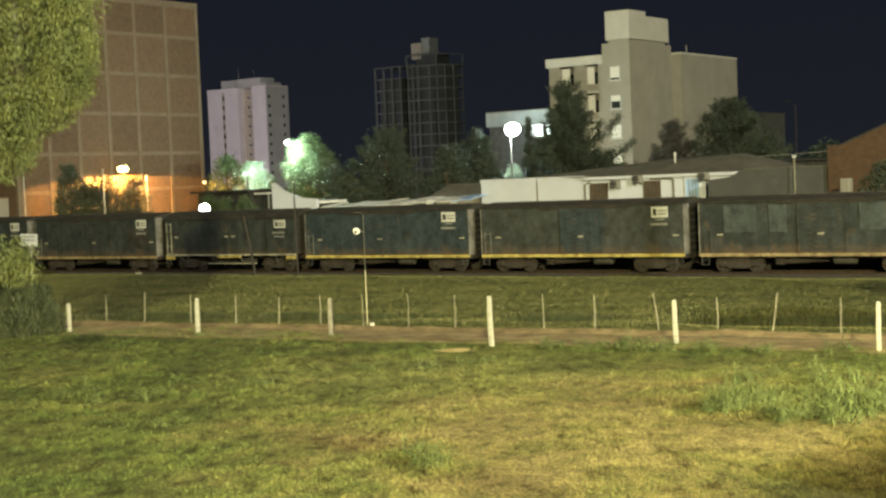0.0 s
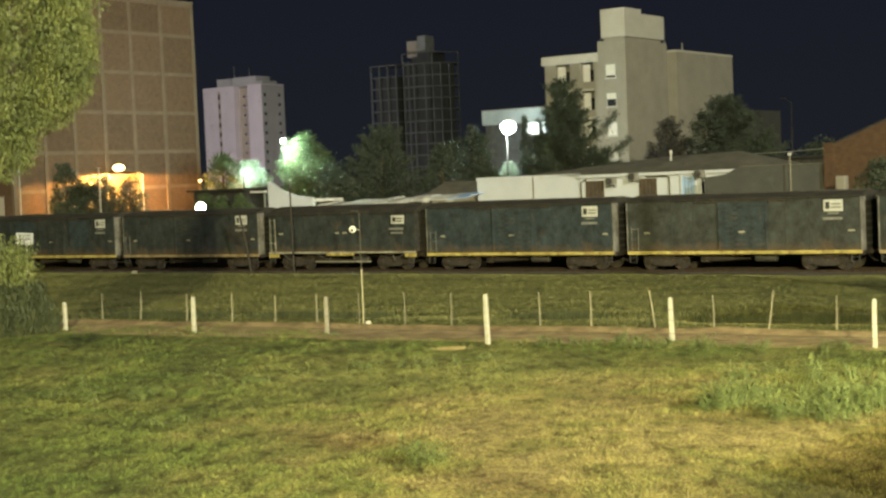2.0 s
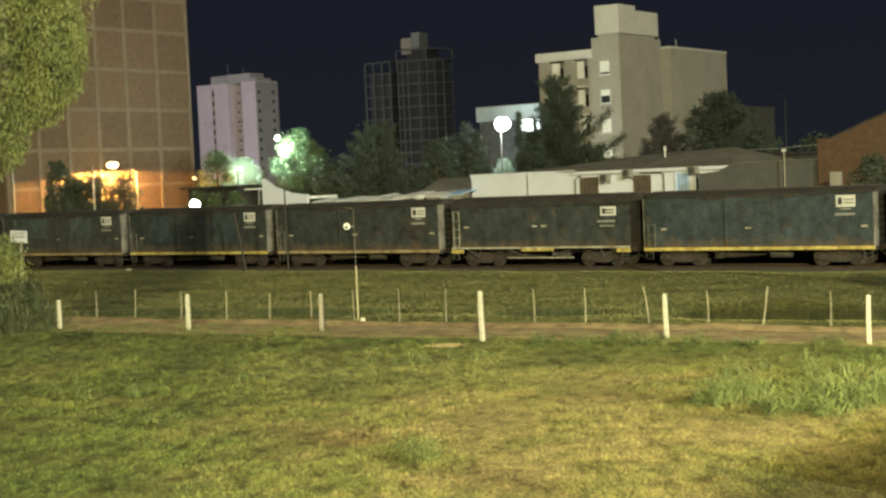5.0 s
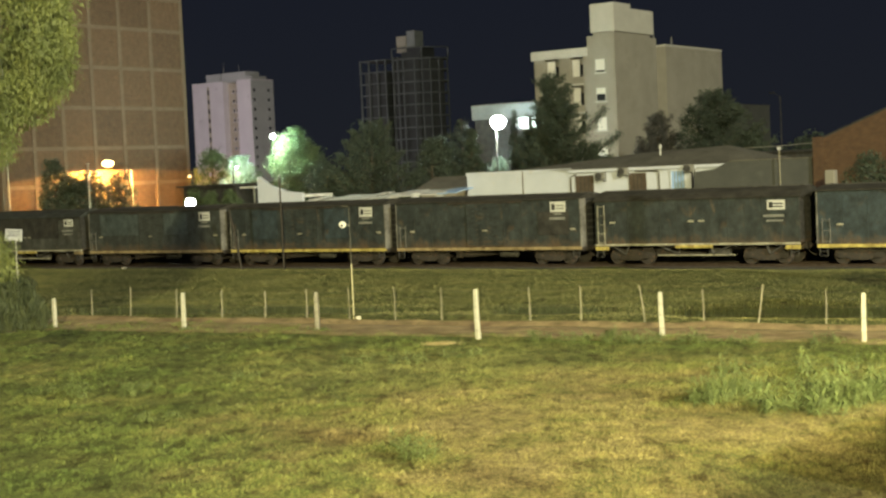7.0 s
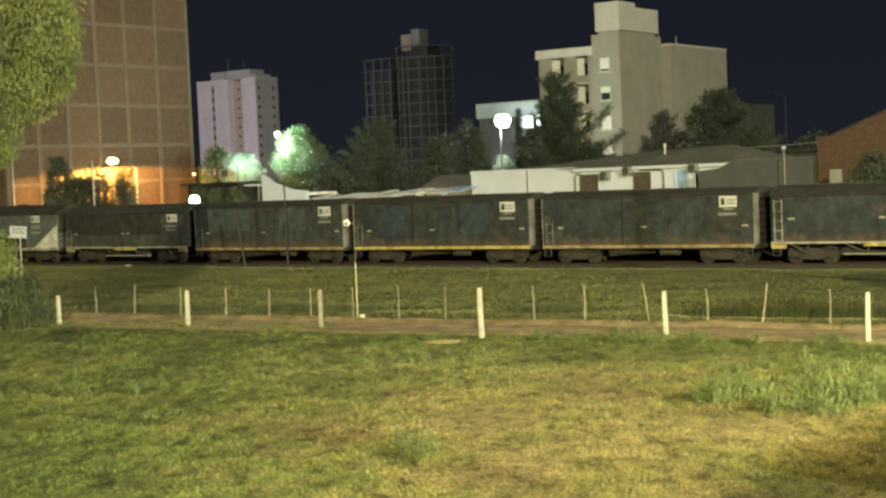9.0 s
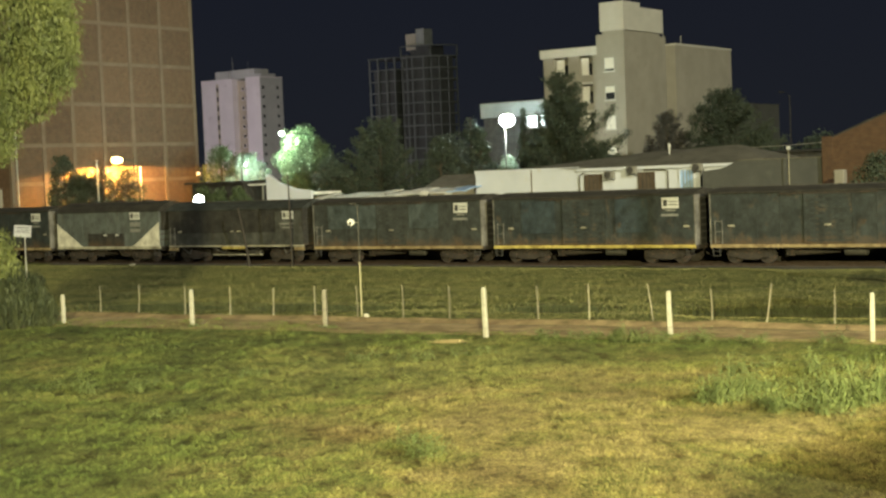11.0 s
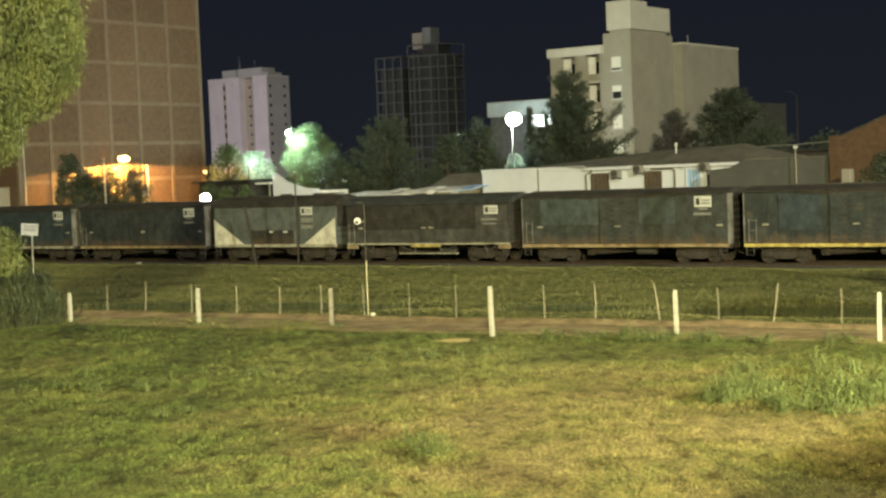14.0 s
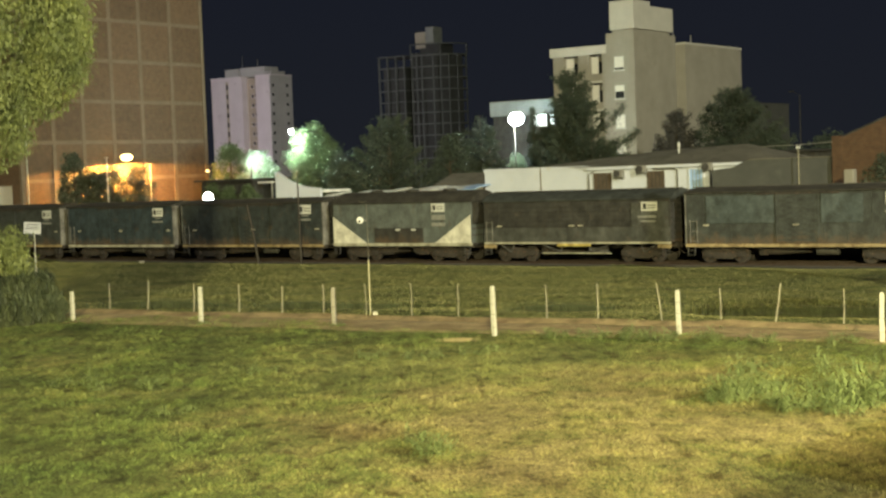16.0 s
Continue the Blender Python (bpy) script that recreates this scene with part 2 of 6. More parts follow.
    mp2 = N.new("ShaderNodeMapping")
    mp2.inputs["Scale"].default_value = (1, 0.5, 0)
    L.new(geo.outputs["Position"], mp2.inputs["Vector"])
    L.new(mp2.outputs[0], mot.inputs["Vector"])
    mr2 = N.new("ShaderNodeValToRGB")
    me2 = mr2.color_ramp.elements
    me2[0].position, me2[0].color = 0.36, (0.40, 0.36, 0.30, 1)
    me2[1].position, me2[1].color = 0.65, (1.36, 1.32, 1.22, 1)
    k = me2.new(0.47)
    k.color = (0.95, 0.95, 0.95, 1)
    L.new(mot.outputs["Fac"], mr2.inputs[0])
    mm = N.new("ShaderNodeMix")
    mm.data_type, mm.blend_type = "RGBA", "MULTIPLY"
    mm.inputs["Factor"].default_value = 1.0
    L.new(bare, mm.inputs["A"])
    L.new(mr2.outputs[0], mm.inputs["B"])
    fine = N.new("ShaderNodeTexNoise")
    fine.inputs["Scale"].default_value = 7.0
    fine.inputs["Detail"].default_value = 10
    fine.inputs["Roughness"].default_value = 0.92
    L.new(geo.outputs["Position"], fine.inputs["Vector"])
    mx = N.new("ShaderNodeMix")
    mx.data_type, mx.blend_type = "RGBA", "OVERLAY"
    mx.inputs["Factor"].default_value = 0.85
    L.new(mm.outputs["Result"], mx.inputs["A"])
    L.new(fine.outputs["Fac"], mx.inputs["B"])
    last = mx.outputs["Result"]
    speck = N.new("ShaderNodeTexNoise")
    speck.inputs["Scale"].default_value = 14.0
    speck.inputs["Detail"].default_value = 6
    speck.inputs["Roughness"].default_value = 0.8
    L.new(mp2.outputs[0], speck.inputs["Vector"])
    sr = N.new("ShaderNodeMapRange")
    sr.inputs["From Min"].default_value, sr.inputs["From Max"].default_value = 0.37, 0.63
    sr.inputs["To Min"].default_value, sr.inputs["To Max"].default_value = 0.34, 1.62
    L.new(speck.outputs["Fac"], sr.inputs["Value"])
    hs = N.new("ShaderNodeHueSaturation")
    L.new(last, hs.inputs["Color"])
    if blades:
        mulv = N.new("ShaderNodeMath")
        mulv.operation = "MULTIPLY"
        rv = N.new("ShaderNodeMapRange")
        rv.inputs["To Min"].default_value, rv.inputs["To Max"].default_value = 0.80, 1.22
        L.new(geo.outputs["Random Per Island"], rv.inputs["Value"])
        L.new(sr.outputs[0], mulv.inputs[0])
        L.new(rv.outputs[0], mulv.inputs[1])
        L.new(mulv.outputs[0], hs.inputs["Value"])
    else:
        L.new(sr.outputs[0], hs.inputs["Value"])
    L.new(hs.outputs[0], b.inputs["Base Color"])
    b.inputs["Roughness"].default_value = 0.85
    b.inputs["Specular IOR Level"].default_value = 0.2
    if not blades:
        bp = N.new("ShaderNodeBump")
        bp.inputs["Strength"].default_value = 0.8
        bp.inputs["Distance"].default_value = 0.08
        L.new(fine.outputs["Fac"], bp.inputs["Height"])
        L.new(bp.outputs[0], b.inputs["Normal"])
    return m


M = {
    "ground": turf("lawn_soil", (0.080, 0.096, 0.031), (0.146, 0.153, 0.051), (0.232, 0.198, 0.080), (0.325, 0.265, 0.125)),
    "blades": turf("lawn_blades", (0.092, 0.128, 0.036), (0.160, 0.182, 0.052), (0.222, 0.200, 0.076), (0.300, 0.252, 0.115), True),
    "meadow": surf("meadow_blades", (0.240, 0.238, 0.088), (0.325, 0.305, 0.118), 0.35, 0.9, island=0.14, bump=0, fine=4, stain=(0.160, 0.172, 0.062), amount=0.42, space="World"),
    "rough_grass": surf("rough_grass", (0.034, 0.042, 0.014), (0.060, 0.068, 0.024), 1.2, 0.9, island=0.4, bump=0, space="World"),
    "weed": surf("weed_leaf", (0.130, 0.180, 0.056), (0.275, 0.318, 0.114), 1.5, 0.6, island=0.4, bump=0),
    "reed": surf("reed_leaf", (0.030, 0.042, 0.017), (0.078, 0.090, 0.036), 1.3, 0.7, island=0.35, bump=0),
    "dirt": surf("dirt", (0.155, 0.102, 0.050), (0.36, 0.27, 0.135), 0.9, 0.95, bump=0.6, fine=9, stain=(0.13, 0.105, 0.04), amount=0.46, stretch=(1, 1, 1), space="World"),
    "ac_grey": surf("ac_grey", (0.20, 0.195, 0.17), (0.27, 0.26, 0.23), 2, 0.6, stain=(0.12, 0.11, 0.09), amount=0.4),
    "ballast": surf("ballast", (0.05, 0.045, 0.04), (0.10, 0.09, 0.075), 6, 0.95, bump=0.8),
    "rail": surf("rail_steel", (0.08, 0.055, 0.04), (0.14, 0.11, 0.09), 6, 0.5, 0.7),
    "sleeper": surf("sleeper_wood", (0.05, 0.04, 0.03), (0.09, 0.07, 0.05), 6, 0.95, island=0.3),
    "whitewash": surf("whitewash", (0.38, 0.365, 0.285), (0.50, 0.48, 0.385), 5, 0.85, stain=(0.35, 0.30, 0.2), amount=0.38),
    "raw_concrete": surf("raw_concrete", (0.22, 0.20, 0.15), (0.31, 0.285, 0.215), 6, 0.9, stain=(0.16, 0.13, 0.08), amount=0.4),
    "stake": surf("stake_wood", (0.22, 0.20, 0.14), (0.32, 0.295, 0.21), 6, 0.9, vary=0.25),
    "wire": surf("wire", (0.10, 0.095, 0.075), (0.15, 0.14, 0.11), 8, 0.6, 0.6),
    "bark": surf("bark", (0.05, 0.038, 0.026), (0.10, 0.08, 0.055), 5, 0.95, bump=0.6, stretch=(1, 1, 0.3)),
    "leaf_dark": surf("leaf_dark", (0.030, 0.043, 0.027), (0.050, 0.066, 0.041), 0.8, 0.75, island=0.25, bump=0),
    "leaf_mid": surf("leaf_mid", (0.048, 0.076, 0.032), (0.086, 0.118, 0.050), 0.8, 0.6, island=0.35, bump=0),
    # lighter leaf copy: lamplight on these plants is put into their colour
    "leaf_lit": surf("leaf_lit", (0.095, 0.125, 0.080), (0.180, 0.215, 0.150), 0.8, 0.6, island=0.35, bump=0),
    "willow": surf("willow_leaf", (0.060, 0.078, 0.022), (0.135, 0.152, 0.042), 1.1, 0.65, island=0.30, bump=0),
    "brick": brickwork("red_brick", (0.080, 0.046, 0.026), (0.104, 0.059, 0.033), (0.098, 0.072, 0.047)),
    "brick_warm": brickwork("warm_brick", (0.068, 0.035, 0.017), (0.093, 0.049, 0.024), (0.080, 0.057, 0.037)),
    "concrete": surf("concrete", (0.112, 0.084, 0.057), (0.148, 0.110, 0.076), 0.8, 0.9, stain=(0.2, 0.16, 0.12), amount=0.36),
    "frame_concrete": surf("frame_concrete", (0.066, 0.075, 0.076), (0.098, 0.108, 0.106), 0.4, 0.9),
    "tower_shade": surf("tower_storey_shade", (0.024, 0.027, 0.028), (0.038, 0.041, 0.041), 0.3, 0.9),
    "leaf_plum": surf("leaf_plum", (0.045, 0.045, 0.040), (0.070, 0.066, 0.058), 0.8, 0.75, island=0.25, bump=0),
    "band_grey": surf("band_grey", (0.15, 0.165, 0.165), (0.21, 0.225, 0.22), 0.7, 0.85, stain=(0.13, 0.14, 0.14), amount=0.4),
    "shed_grey": surf("shed_grey", (0.064, 0.066, 0.060), (0.086, 0.087, 0.078), 0.5, 0.9, stain=(0.10, 0.105, 0.09), amount=0.42),
    "render_wall": surf("render_wall", (0.248, 0.232, 0.190), (0.304, 0.282, 0.232), 0.35, 0.9, stain=(0.2288, 0.2068, 0.1628), amount=0.40, bump=0.2),
    "render_pale": surf("render_pale", (0.43, 0.415, 0.365), (0.49, 0.475, 0.415), 0.5, 0.85, stain=(0.44, 0.4048, 0.3344), amount=0.36),
    "tower_paint": surf("tower_paint", (0.60, 0.545, 0.60), (0.68, 0.62, 0.68), 0.2, 0.85, stain=(0.48, 0.42, 0.48), amount=0.38),
    "tower_side": surf("tower_side", (0.36, 0.36, 0.37), (0.44, 0.44, 0.45), 0.2, 0.85, stain=(0.38, 0.36, 0.36), amount=0.40),
    "tower_buff": surf("tower_buff", (0.36, 0.31, 0.26), (0.43, 0.37, 0.31), 0.3, 0.85),
    "white_wall": surf("white_wall", (0.56, 0.59, 0.65), (0.63, 0.655, 0.71), 0.6, 0.85, stain=(0.56, 0.53, 0.47), amount=0.38),
    "grey_green": surf("grey_green_wall", (0.085, 0.095, 0.078), (0.13, 0.138, 0.112), 0.6, 0.9, stain=(0.12, 0.16, 0.13), amount=0.42),
    "roof_sheet": surf("roof_sheet", (0.10, 0.095, 0.075), (0.16, 0.15, 0.12), 0.8, 0.75, stain=(0.07, 0.06, 0.05), amount=0.42),
    "zinc": surf("zinc_sheet", (0.50, 0.50, 0.47), (0.88, 0.87, 0.83), 1.6, 0.45, 0.0, stain=(0.2, 0.16, 0.12), amount=0.42),
    "wg_gap_shade": surf("wagon_gap_shade", (0.018, 0.018, 0.018), (0.028, 0.028, 0.028), 2, 0.9),
    "glass": surf("window_glass", (0.02, 0.022, 0.025), (0.035, 0.038, 0.04), 1, 0.12, bump=0),
    "shutter": surf("shutter", (0.62, 0.60, 0.54), (0.72, 0.70, 0.62), 3, 0.6, stretch=(1, 1, 8)),
    "blue_window": surf("blue_sheet", (0.30, 0.46, 0.74), (0.44, 0.60, 0.86), 1.5, 0.3, bump=0),
    "brown_door": surf("brown_door", (0.07, 0.05, 0.035), (0.12, 0.09, 0.06), 3, 0.6),
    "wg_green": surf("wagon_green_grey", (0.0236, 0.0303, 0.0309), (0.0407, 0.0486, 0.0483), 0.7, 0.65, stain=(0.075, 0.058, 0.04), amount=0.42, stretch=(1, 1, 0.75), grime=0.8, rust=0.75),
    "wg_green_rib": surf("wagon_green_grey_rib", (0.0236, 0.0303, 0.0309), (0.0407, 0.0486, 0.0483), 0.7, 0.65, stain=(0.075, 0.058, 0.04), amount=0.42, stretch=(1, 1, 0.75), grime=0.8),
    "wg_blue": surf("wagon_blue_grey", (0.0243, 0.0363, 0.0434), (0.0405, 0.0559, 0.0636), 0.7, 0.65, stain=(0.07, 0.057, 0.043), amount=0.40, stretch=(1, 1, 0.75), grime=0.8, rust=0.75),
    "wg_blue_rib": surf("wagon_blue_grey_rib", (0.0243, 0.0363, 0.0434), (0.0405, 0.0559, 0.0636), 0.7, 0.65, stain=(0.07, 0.057, 0.043), amount=0.40, stretch=(1, 1, 0.75), grime=0.8),
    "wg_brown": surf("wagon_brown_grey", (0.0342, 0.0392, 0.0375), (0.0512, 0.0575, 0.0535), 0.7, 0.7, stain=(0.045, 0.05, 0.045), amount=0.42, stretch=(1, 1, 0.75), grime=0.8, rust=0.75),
    "wg_brown_rib": surf("wagon_brown_grey_rib", (0.0342, 0.0392, 0.0375), (0.0512, 0.0575, 0.0535), 0.7, 0.7, stain=(0.045, 0.05, 0.045), amount=0.42, stretch=(1, 1, 0.75), grime=0.8),
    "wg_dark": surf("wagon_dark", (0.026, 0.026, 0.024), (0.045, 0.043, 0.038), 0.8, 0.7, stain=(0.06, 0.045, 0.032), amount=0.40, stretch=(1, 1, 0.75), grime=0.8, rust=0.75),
    "wg_dark_rib": surf("wagon_dark_rib", (0.026, 0.026, 0.024), (0.045, 0.043, 0.038), 0.8, 0.7, stain=(0.06, 0.045, 0.032), amount=0.40, stretch=(1, 1, 0.75), grime=0.8),
    "wg_light": surf("wagon_fresh_grey", (0.0476, 0.0614, 0.0626), (0.0653, 0.0804, 0.0813), 0.8, 0.6, stain=(0.08, 0.085, 0.075), amount=0.40, stretch=(1, 1, 0.4), grime=0.8),
    "wg_band": surf("wagon_band_grey", (0.048, 0.051, 0.046), (0.072, 0.074, 0.066), 0.8, 0.65, stain=(0.06, 0.05, 0.04), amount=0.42, grime=0.8),
    "wg_roof": surf("wagon_roof", (0.0255, 0.0238, 0.0195), (0.0408, 0.0374, 0.0298), 0.9, 0.85, stain=(0.03, 0.027, 0.022), amount=0.42, grime=0.8),
    "wg_pale": surf("wagon_pale_grey", (0.30, 0.29, 0.225), (0.42, 0.40, 0.31), 1.2, 0.7, stain=(0.15, 0.12, 0.085), amount=0.42, grime=0.8),
    "wg_end": surf("wagon_end_steel", (0.051, 0.0492, 0.045), (0.075, 0.072, 0.066), 0.9, 0.7, stain=(0.03, 0.027, 0.024), amount=0.42, grime=0.8),
    "wg_corner": surf("wagon_corner_grey", (0.15, 0.145, 0.13), (0.21, 0.20, 0.18), 0.9, 0.7, stain=(0.08, 0.07, 0.06), amount=0.42, grime=0.8),
    "hop_pale": surf("hopper_cream", (0.56, 0.54, 0.45), (0.70, 0.68, 0.58), 1.2, 0.7, stain=(0.24, 0.20, 0.15), amount=0.40, grime=0.5),
    "yellow": surf("yellow_sill", (0.425, 0.34, 0.0935), (0.527, 0.4335, 0.136), 1.6, 0.6, stain=(0.17, 0.10, 0.04), amount=0.46, grime=0.6),
    "ochre": surf("ochre_sill", (0.25, 0.19, 0.10), (0.34, 0.265, 0.14), 1.6, 0.65, stain=(0.12, 0.07, 0.04), amount=0.46, grime=0.6),
    "running": surf("running_gear", (0.0216, 0.0187, 0.0158), (0.0504, 0.0418, 0.0331), 2.2, 0.75, stain=(0.105, 0.060, 0.040), amount=0.44),
    "sign_white": surf("sign_white", (0.492, 0.492, 0.4592), (0.5904, 0.5904, 0.5412), 4, 0.6, stain=(0.328, 0.3116, 0.2706), amount=0.36),
    "ink": surf("sign_ink", (0.03, 0.03, 0.03), (0.06, 0.06, 0.055), 4, 0.7, bump=0),
    "pale_ink": surf("stencil_paint", (0.17, 0.17, 0.155), (0.25, 0.25, 0.225), 5, 0.7, bump=0),
    "galvanised": surf("galvanised", (0.30, 0.29, 0.25), (0.42, 0.41, 0.36), 4, 0.5, 0.5),
    "pole_yellow": surf("pole_yellow", (0.40, 0.37, 0.23), (0.52, 0.48, 0.30), 4, 0.7, stain=(0.3, 0.25, 0.12), amount=0.4),
    "dark_pole": surf("dark_pole", (0.035, 0.03, 0.024), (0.06, 0.05, 0.04), 4, 0.9),
    "straw": surf("dry_straw", (0.34, 0.27, 0.125), (0.50, 0.41, 0.21), 7, 0.85, island=0.2, stain=(0.22, 0.17, 0.08), amount=0.40),
    "wall_plain": surf("shade_wall_render", (0.30, 0.28, 0.24), (0.38, 0.35, 0.30), 0.8, 0.9),
    "glow_sodium": glow("sodium_glass", (1.0, 0.62, 0.20), 14),
    "glow_cool": glow("cool_lamp_glass", (0.86, 1.0, 0.97), 40),
    "glow_park": glow("park_lamp_glass", (0.90, 1.0, 0.88), 40),
    "glow_gate": glow("gate_lamp_glass", (0.94, 0.98, 1.0), 40),
    "glow_room": glow("lit_room", (0.85, 1.0, 0.98), 1.3),
    "glow_small": glow("small_lamp_glass", (1.0, 0.75, 0.4), 2.2),
}

# ------------------------------------------------------------------ mesh helpers


def box(bm, x0, x1, y0, y1, z0, z1, m=None):
    v = [bm.verts.new((x, y, z)) for z in (z0, z1) for y in (y0, y1) for x in (x0, x1)]
    for f in ((0, 2, 3, 1), (4, 5, 7, 6), (0, 1, 5, 4), (1, 3, 7, 5), (3, 2, 6, 7), (2, 0, 4, 6)):
        bm.faces.new([v[i] for i in f])
    if m is not None:
        for q in v:
            q.co = m @ q.co
    return v


def tube(bm, points, radii, sides=8):
    """A round, tapering bar through the points."""
    rings = []
    for i, p in enumerate(points):
        p = Vector(p)
        a, c = Vector(points[max(0, i - 1)]), Vector(points[min(len(points) - 1, i + 1)])
        d = (c - a).normalized()
        u = d.orthogonal().normalized() if abs(d.z) < 0.95 else Vector((1, 0, 0))
        u = (u - d * u.dot(d)).normalized()
        w = d.cross(u)
        r = radii[i]
        rings.append([bm.verts.new(p + (u * math.cos(t) + w * math.sin(t)) * r)
                      for t in (2 * math.pi * k / sides for k in range(sides))])
    for a, c in zip(rings, rings[1:]):
        for k in range(sides):
            bm.faces.new((a[k], a[(k + 1) % sides], c[(k + 1) % sides], c[k]))
    bm.faces.new(list(reversed(rings[0])))
    bm.faces.new(rings[-1])


def prism(bm, outline, y0, y1):
    """An outline in x, z pushed from y0 to y1."""
    a = [bm.verts.new((x, y0, z)) for x, z in outline]
    c = [bm.verts.new((x, y1, z)) for x, z in outline]
    bm.faces.new(a)
    bm.faces.new(list(reversed(c)))
    k = len(a)
    for i in range(k):
        bm.faces.new((a[i], c[i], c[(i + 1) % k], a[(i + 1) % k]))


def prism_x(bm, outline, x0, x1):
    """An outline in y, z pushed from x0 to x1."""
    a = [bm.verts.new((x0, y, z)) for y, z in outline]
    c = [bm.verts.new((x1, y, z)) for y, z in outline]
    bm.faces.new(a)
    bm.faces.new(list(reversed(c)))
    k = len(a)
    for i in range(k):
        bm.faces.new((a[i], c[i], c[(i + 1) % k], a[(i + 1) % k]))


def prism_z(bm, outline, z0, z1):
    """An outline in x, y pushed from z0 to z1."""
    a = [bm.verts.new((x, y, z0)) for x, y in outline]
    c = [bm.verts.new((x, y, z1)) for x, y in outline]
    bm.faces.new(list(reversed(a)))
    bm.faces.new(c)
    k = len(a)
    for i in range(k):
        bm.faces.new((a[i], a[(i + 1) % k], c[(i + 1) % k], c[i]))


def mesh_of(name, bm, material, bevel=0.0):
    if bevel:
        bmesh.ops.bevel(bm, geom=bm.edges[:], offset=bevel, segments=1, affect="EDGES")
    bmesh.ops.recalc_face_normals(bm, faces=bm.faces[:])
    me = bpy.data.meshes.new(name)
    bm.to_mesh(me)
    bm.free()
    me.materials.append(material)
    return me


def part(name, bm, material, parent, label="", bevel=0.0):
    me = mesh_of(name, bm, material, bevel) if isinstance(bm, bmesh.types.BMesh) else bm
    ob = new(name, me)
    ob.parent = parent
    return tagged(ob, label)


def block(name, dims, material, parent, label="", bevel=0.0):
    bm = bmesh.new()
    box(bm, *dims)
    return part(name, bm, material, parent, label, bevel)


def thing(name, m, label, category, group="", kind=""):
    ob = new(name)
    ob.empty_display_size = 0.3
    ob.matrix_basis = m
    return tagged(ob, label, category, group, kind)


def mesh_arrays(name, verts, faces, material):
    """A mesh from numpy arrays; faces all have the same number of corners."""
    me = bpy.data.meshes.new(name)
    k = faces.shape[1]
    me.vertices.add(len(verts))
    me.vertices.foreach_set("co", np.ascontiguousarray(verts, np.float32).ravel())
    me.loops.add(faces.size)
    me.loops.foreach_set("vertex_index", np.ascontiguousarray(faces, np.int32).ravel())
    me.polygons.add(len(faces))
    me.polygons.foreach_set("loop_start", np.arange(0, faces.size, k, dtype=np.int32))
    me.update(calc_edges=True)
    me.validate()
    me.materials.append(material)
    return me


def blade_mesh(name, places, heights, width, lean, material, rng, bend=True):
    """Grass blades: each a narrow bent strip of two joined triangles."""
    k = len(places)
    ang = rng.uniform(0, 2 * math.pi, k)
    side = np.stack([np.cos(ang), np.sin(ang), np.zeros(k)], 1)
    la = rng.uniform(0, 2 * math.pi, k)
    lm = rng.uniform(0.2, 1.0, k) * lean * heights
    over = np.stack([np.cos(la) * lm, np.sin(la) * lm, np.zeros(k)], 1)
    up = np.zeros((k, 3))
    up[:, 2] = heights
    w = (width * rng.uniform(0.6, 1.3, k))[:, None]
    a = places - side * w
    b = places + side * w
    mid = places + up * 0.62 + over * 0.35
    c = mid + side * w * 0.7
    d = mid - side * w * 0.7
    tip = places + up * 0.98 + over
    verts = np.stack([a, b, c, d, tip], 1).reshape(-1, 3)
    i = np.arange(k)[:, None] * 5
    tris = np.concatenate([i + np.array([[0, 1, 2]]), i + np.array([[0, 2, 3]]), i + np.array([[3, 2, 4]])], 0)
    return mesh_arrays(name, verts, tris, material)


def leaf_mesh(name, clumps, count, size, material, rng, hang=0.0, aspect=0.45):
    """Leaves in uneven clumps (centre, radii); dense near the clumps' skin."""
    vol = np.array([c[1][0] * c[1][1] * c[1][2] for c in clumps]) ** 0.67
    pick = rng.choice(len(clumps), count, p=vol / vol.sum())
    cen = np.array([c[0] for c in clumps])[pick]
    rad = np.array([c[1] for c in clumps])[pick]
    d = rng.normal(size=(count, 3))
    d /= np.linalg.norm(d, axis=1)[:, None]
    r = rng.uniform(0.25, 1.0, count) ** 0.45 * (1 + 0.16 * rng.normal(size=count))
    p = cen + d * rad * r[:, None]
    u = rng.normal(size=(count, 3))
    u[:, 2] -= hang
    u /= np.linalg.norm(u, axis=1)[:, None]
    v = np.cross(u, rng.normal(size=(count, 3)))
    v /= np.linalg.norm(v, axis=1)[:, None]
    s = (size * rng.uniform(0.6, 1.4, count))[:, None]
    verts = np.stack([p - u * s, p + v * s * aspect, p + u * s, p - v * s * aspect], 1).reshape(-1, 3)
    faces = np.arange(count)[:, None] * 4 + np.array([[0, 1, 2, 3]])
    return mesh_arrays(name, verts, faces, material)


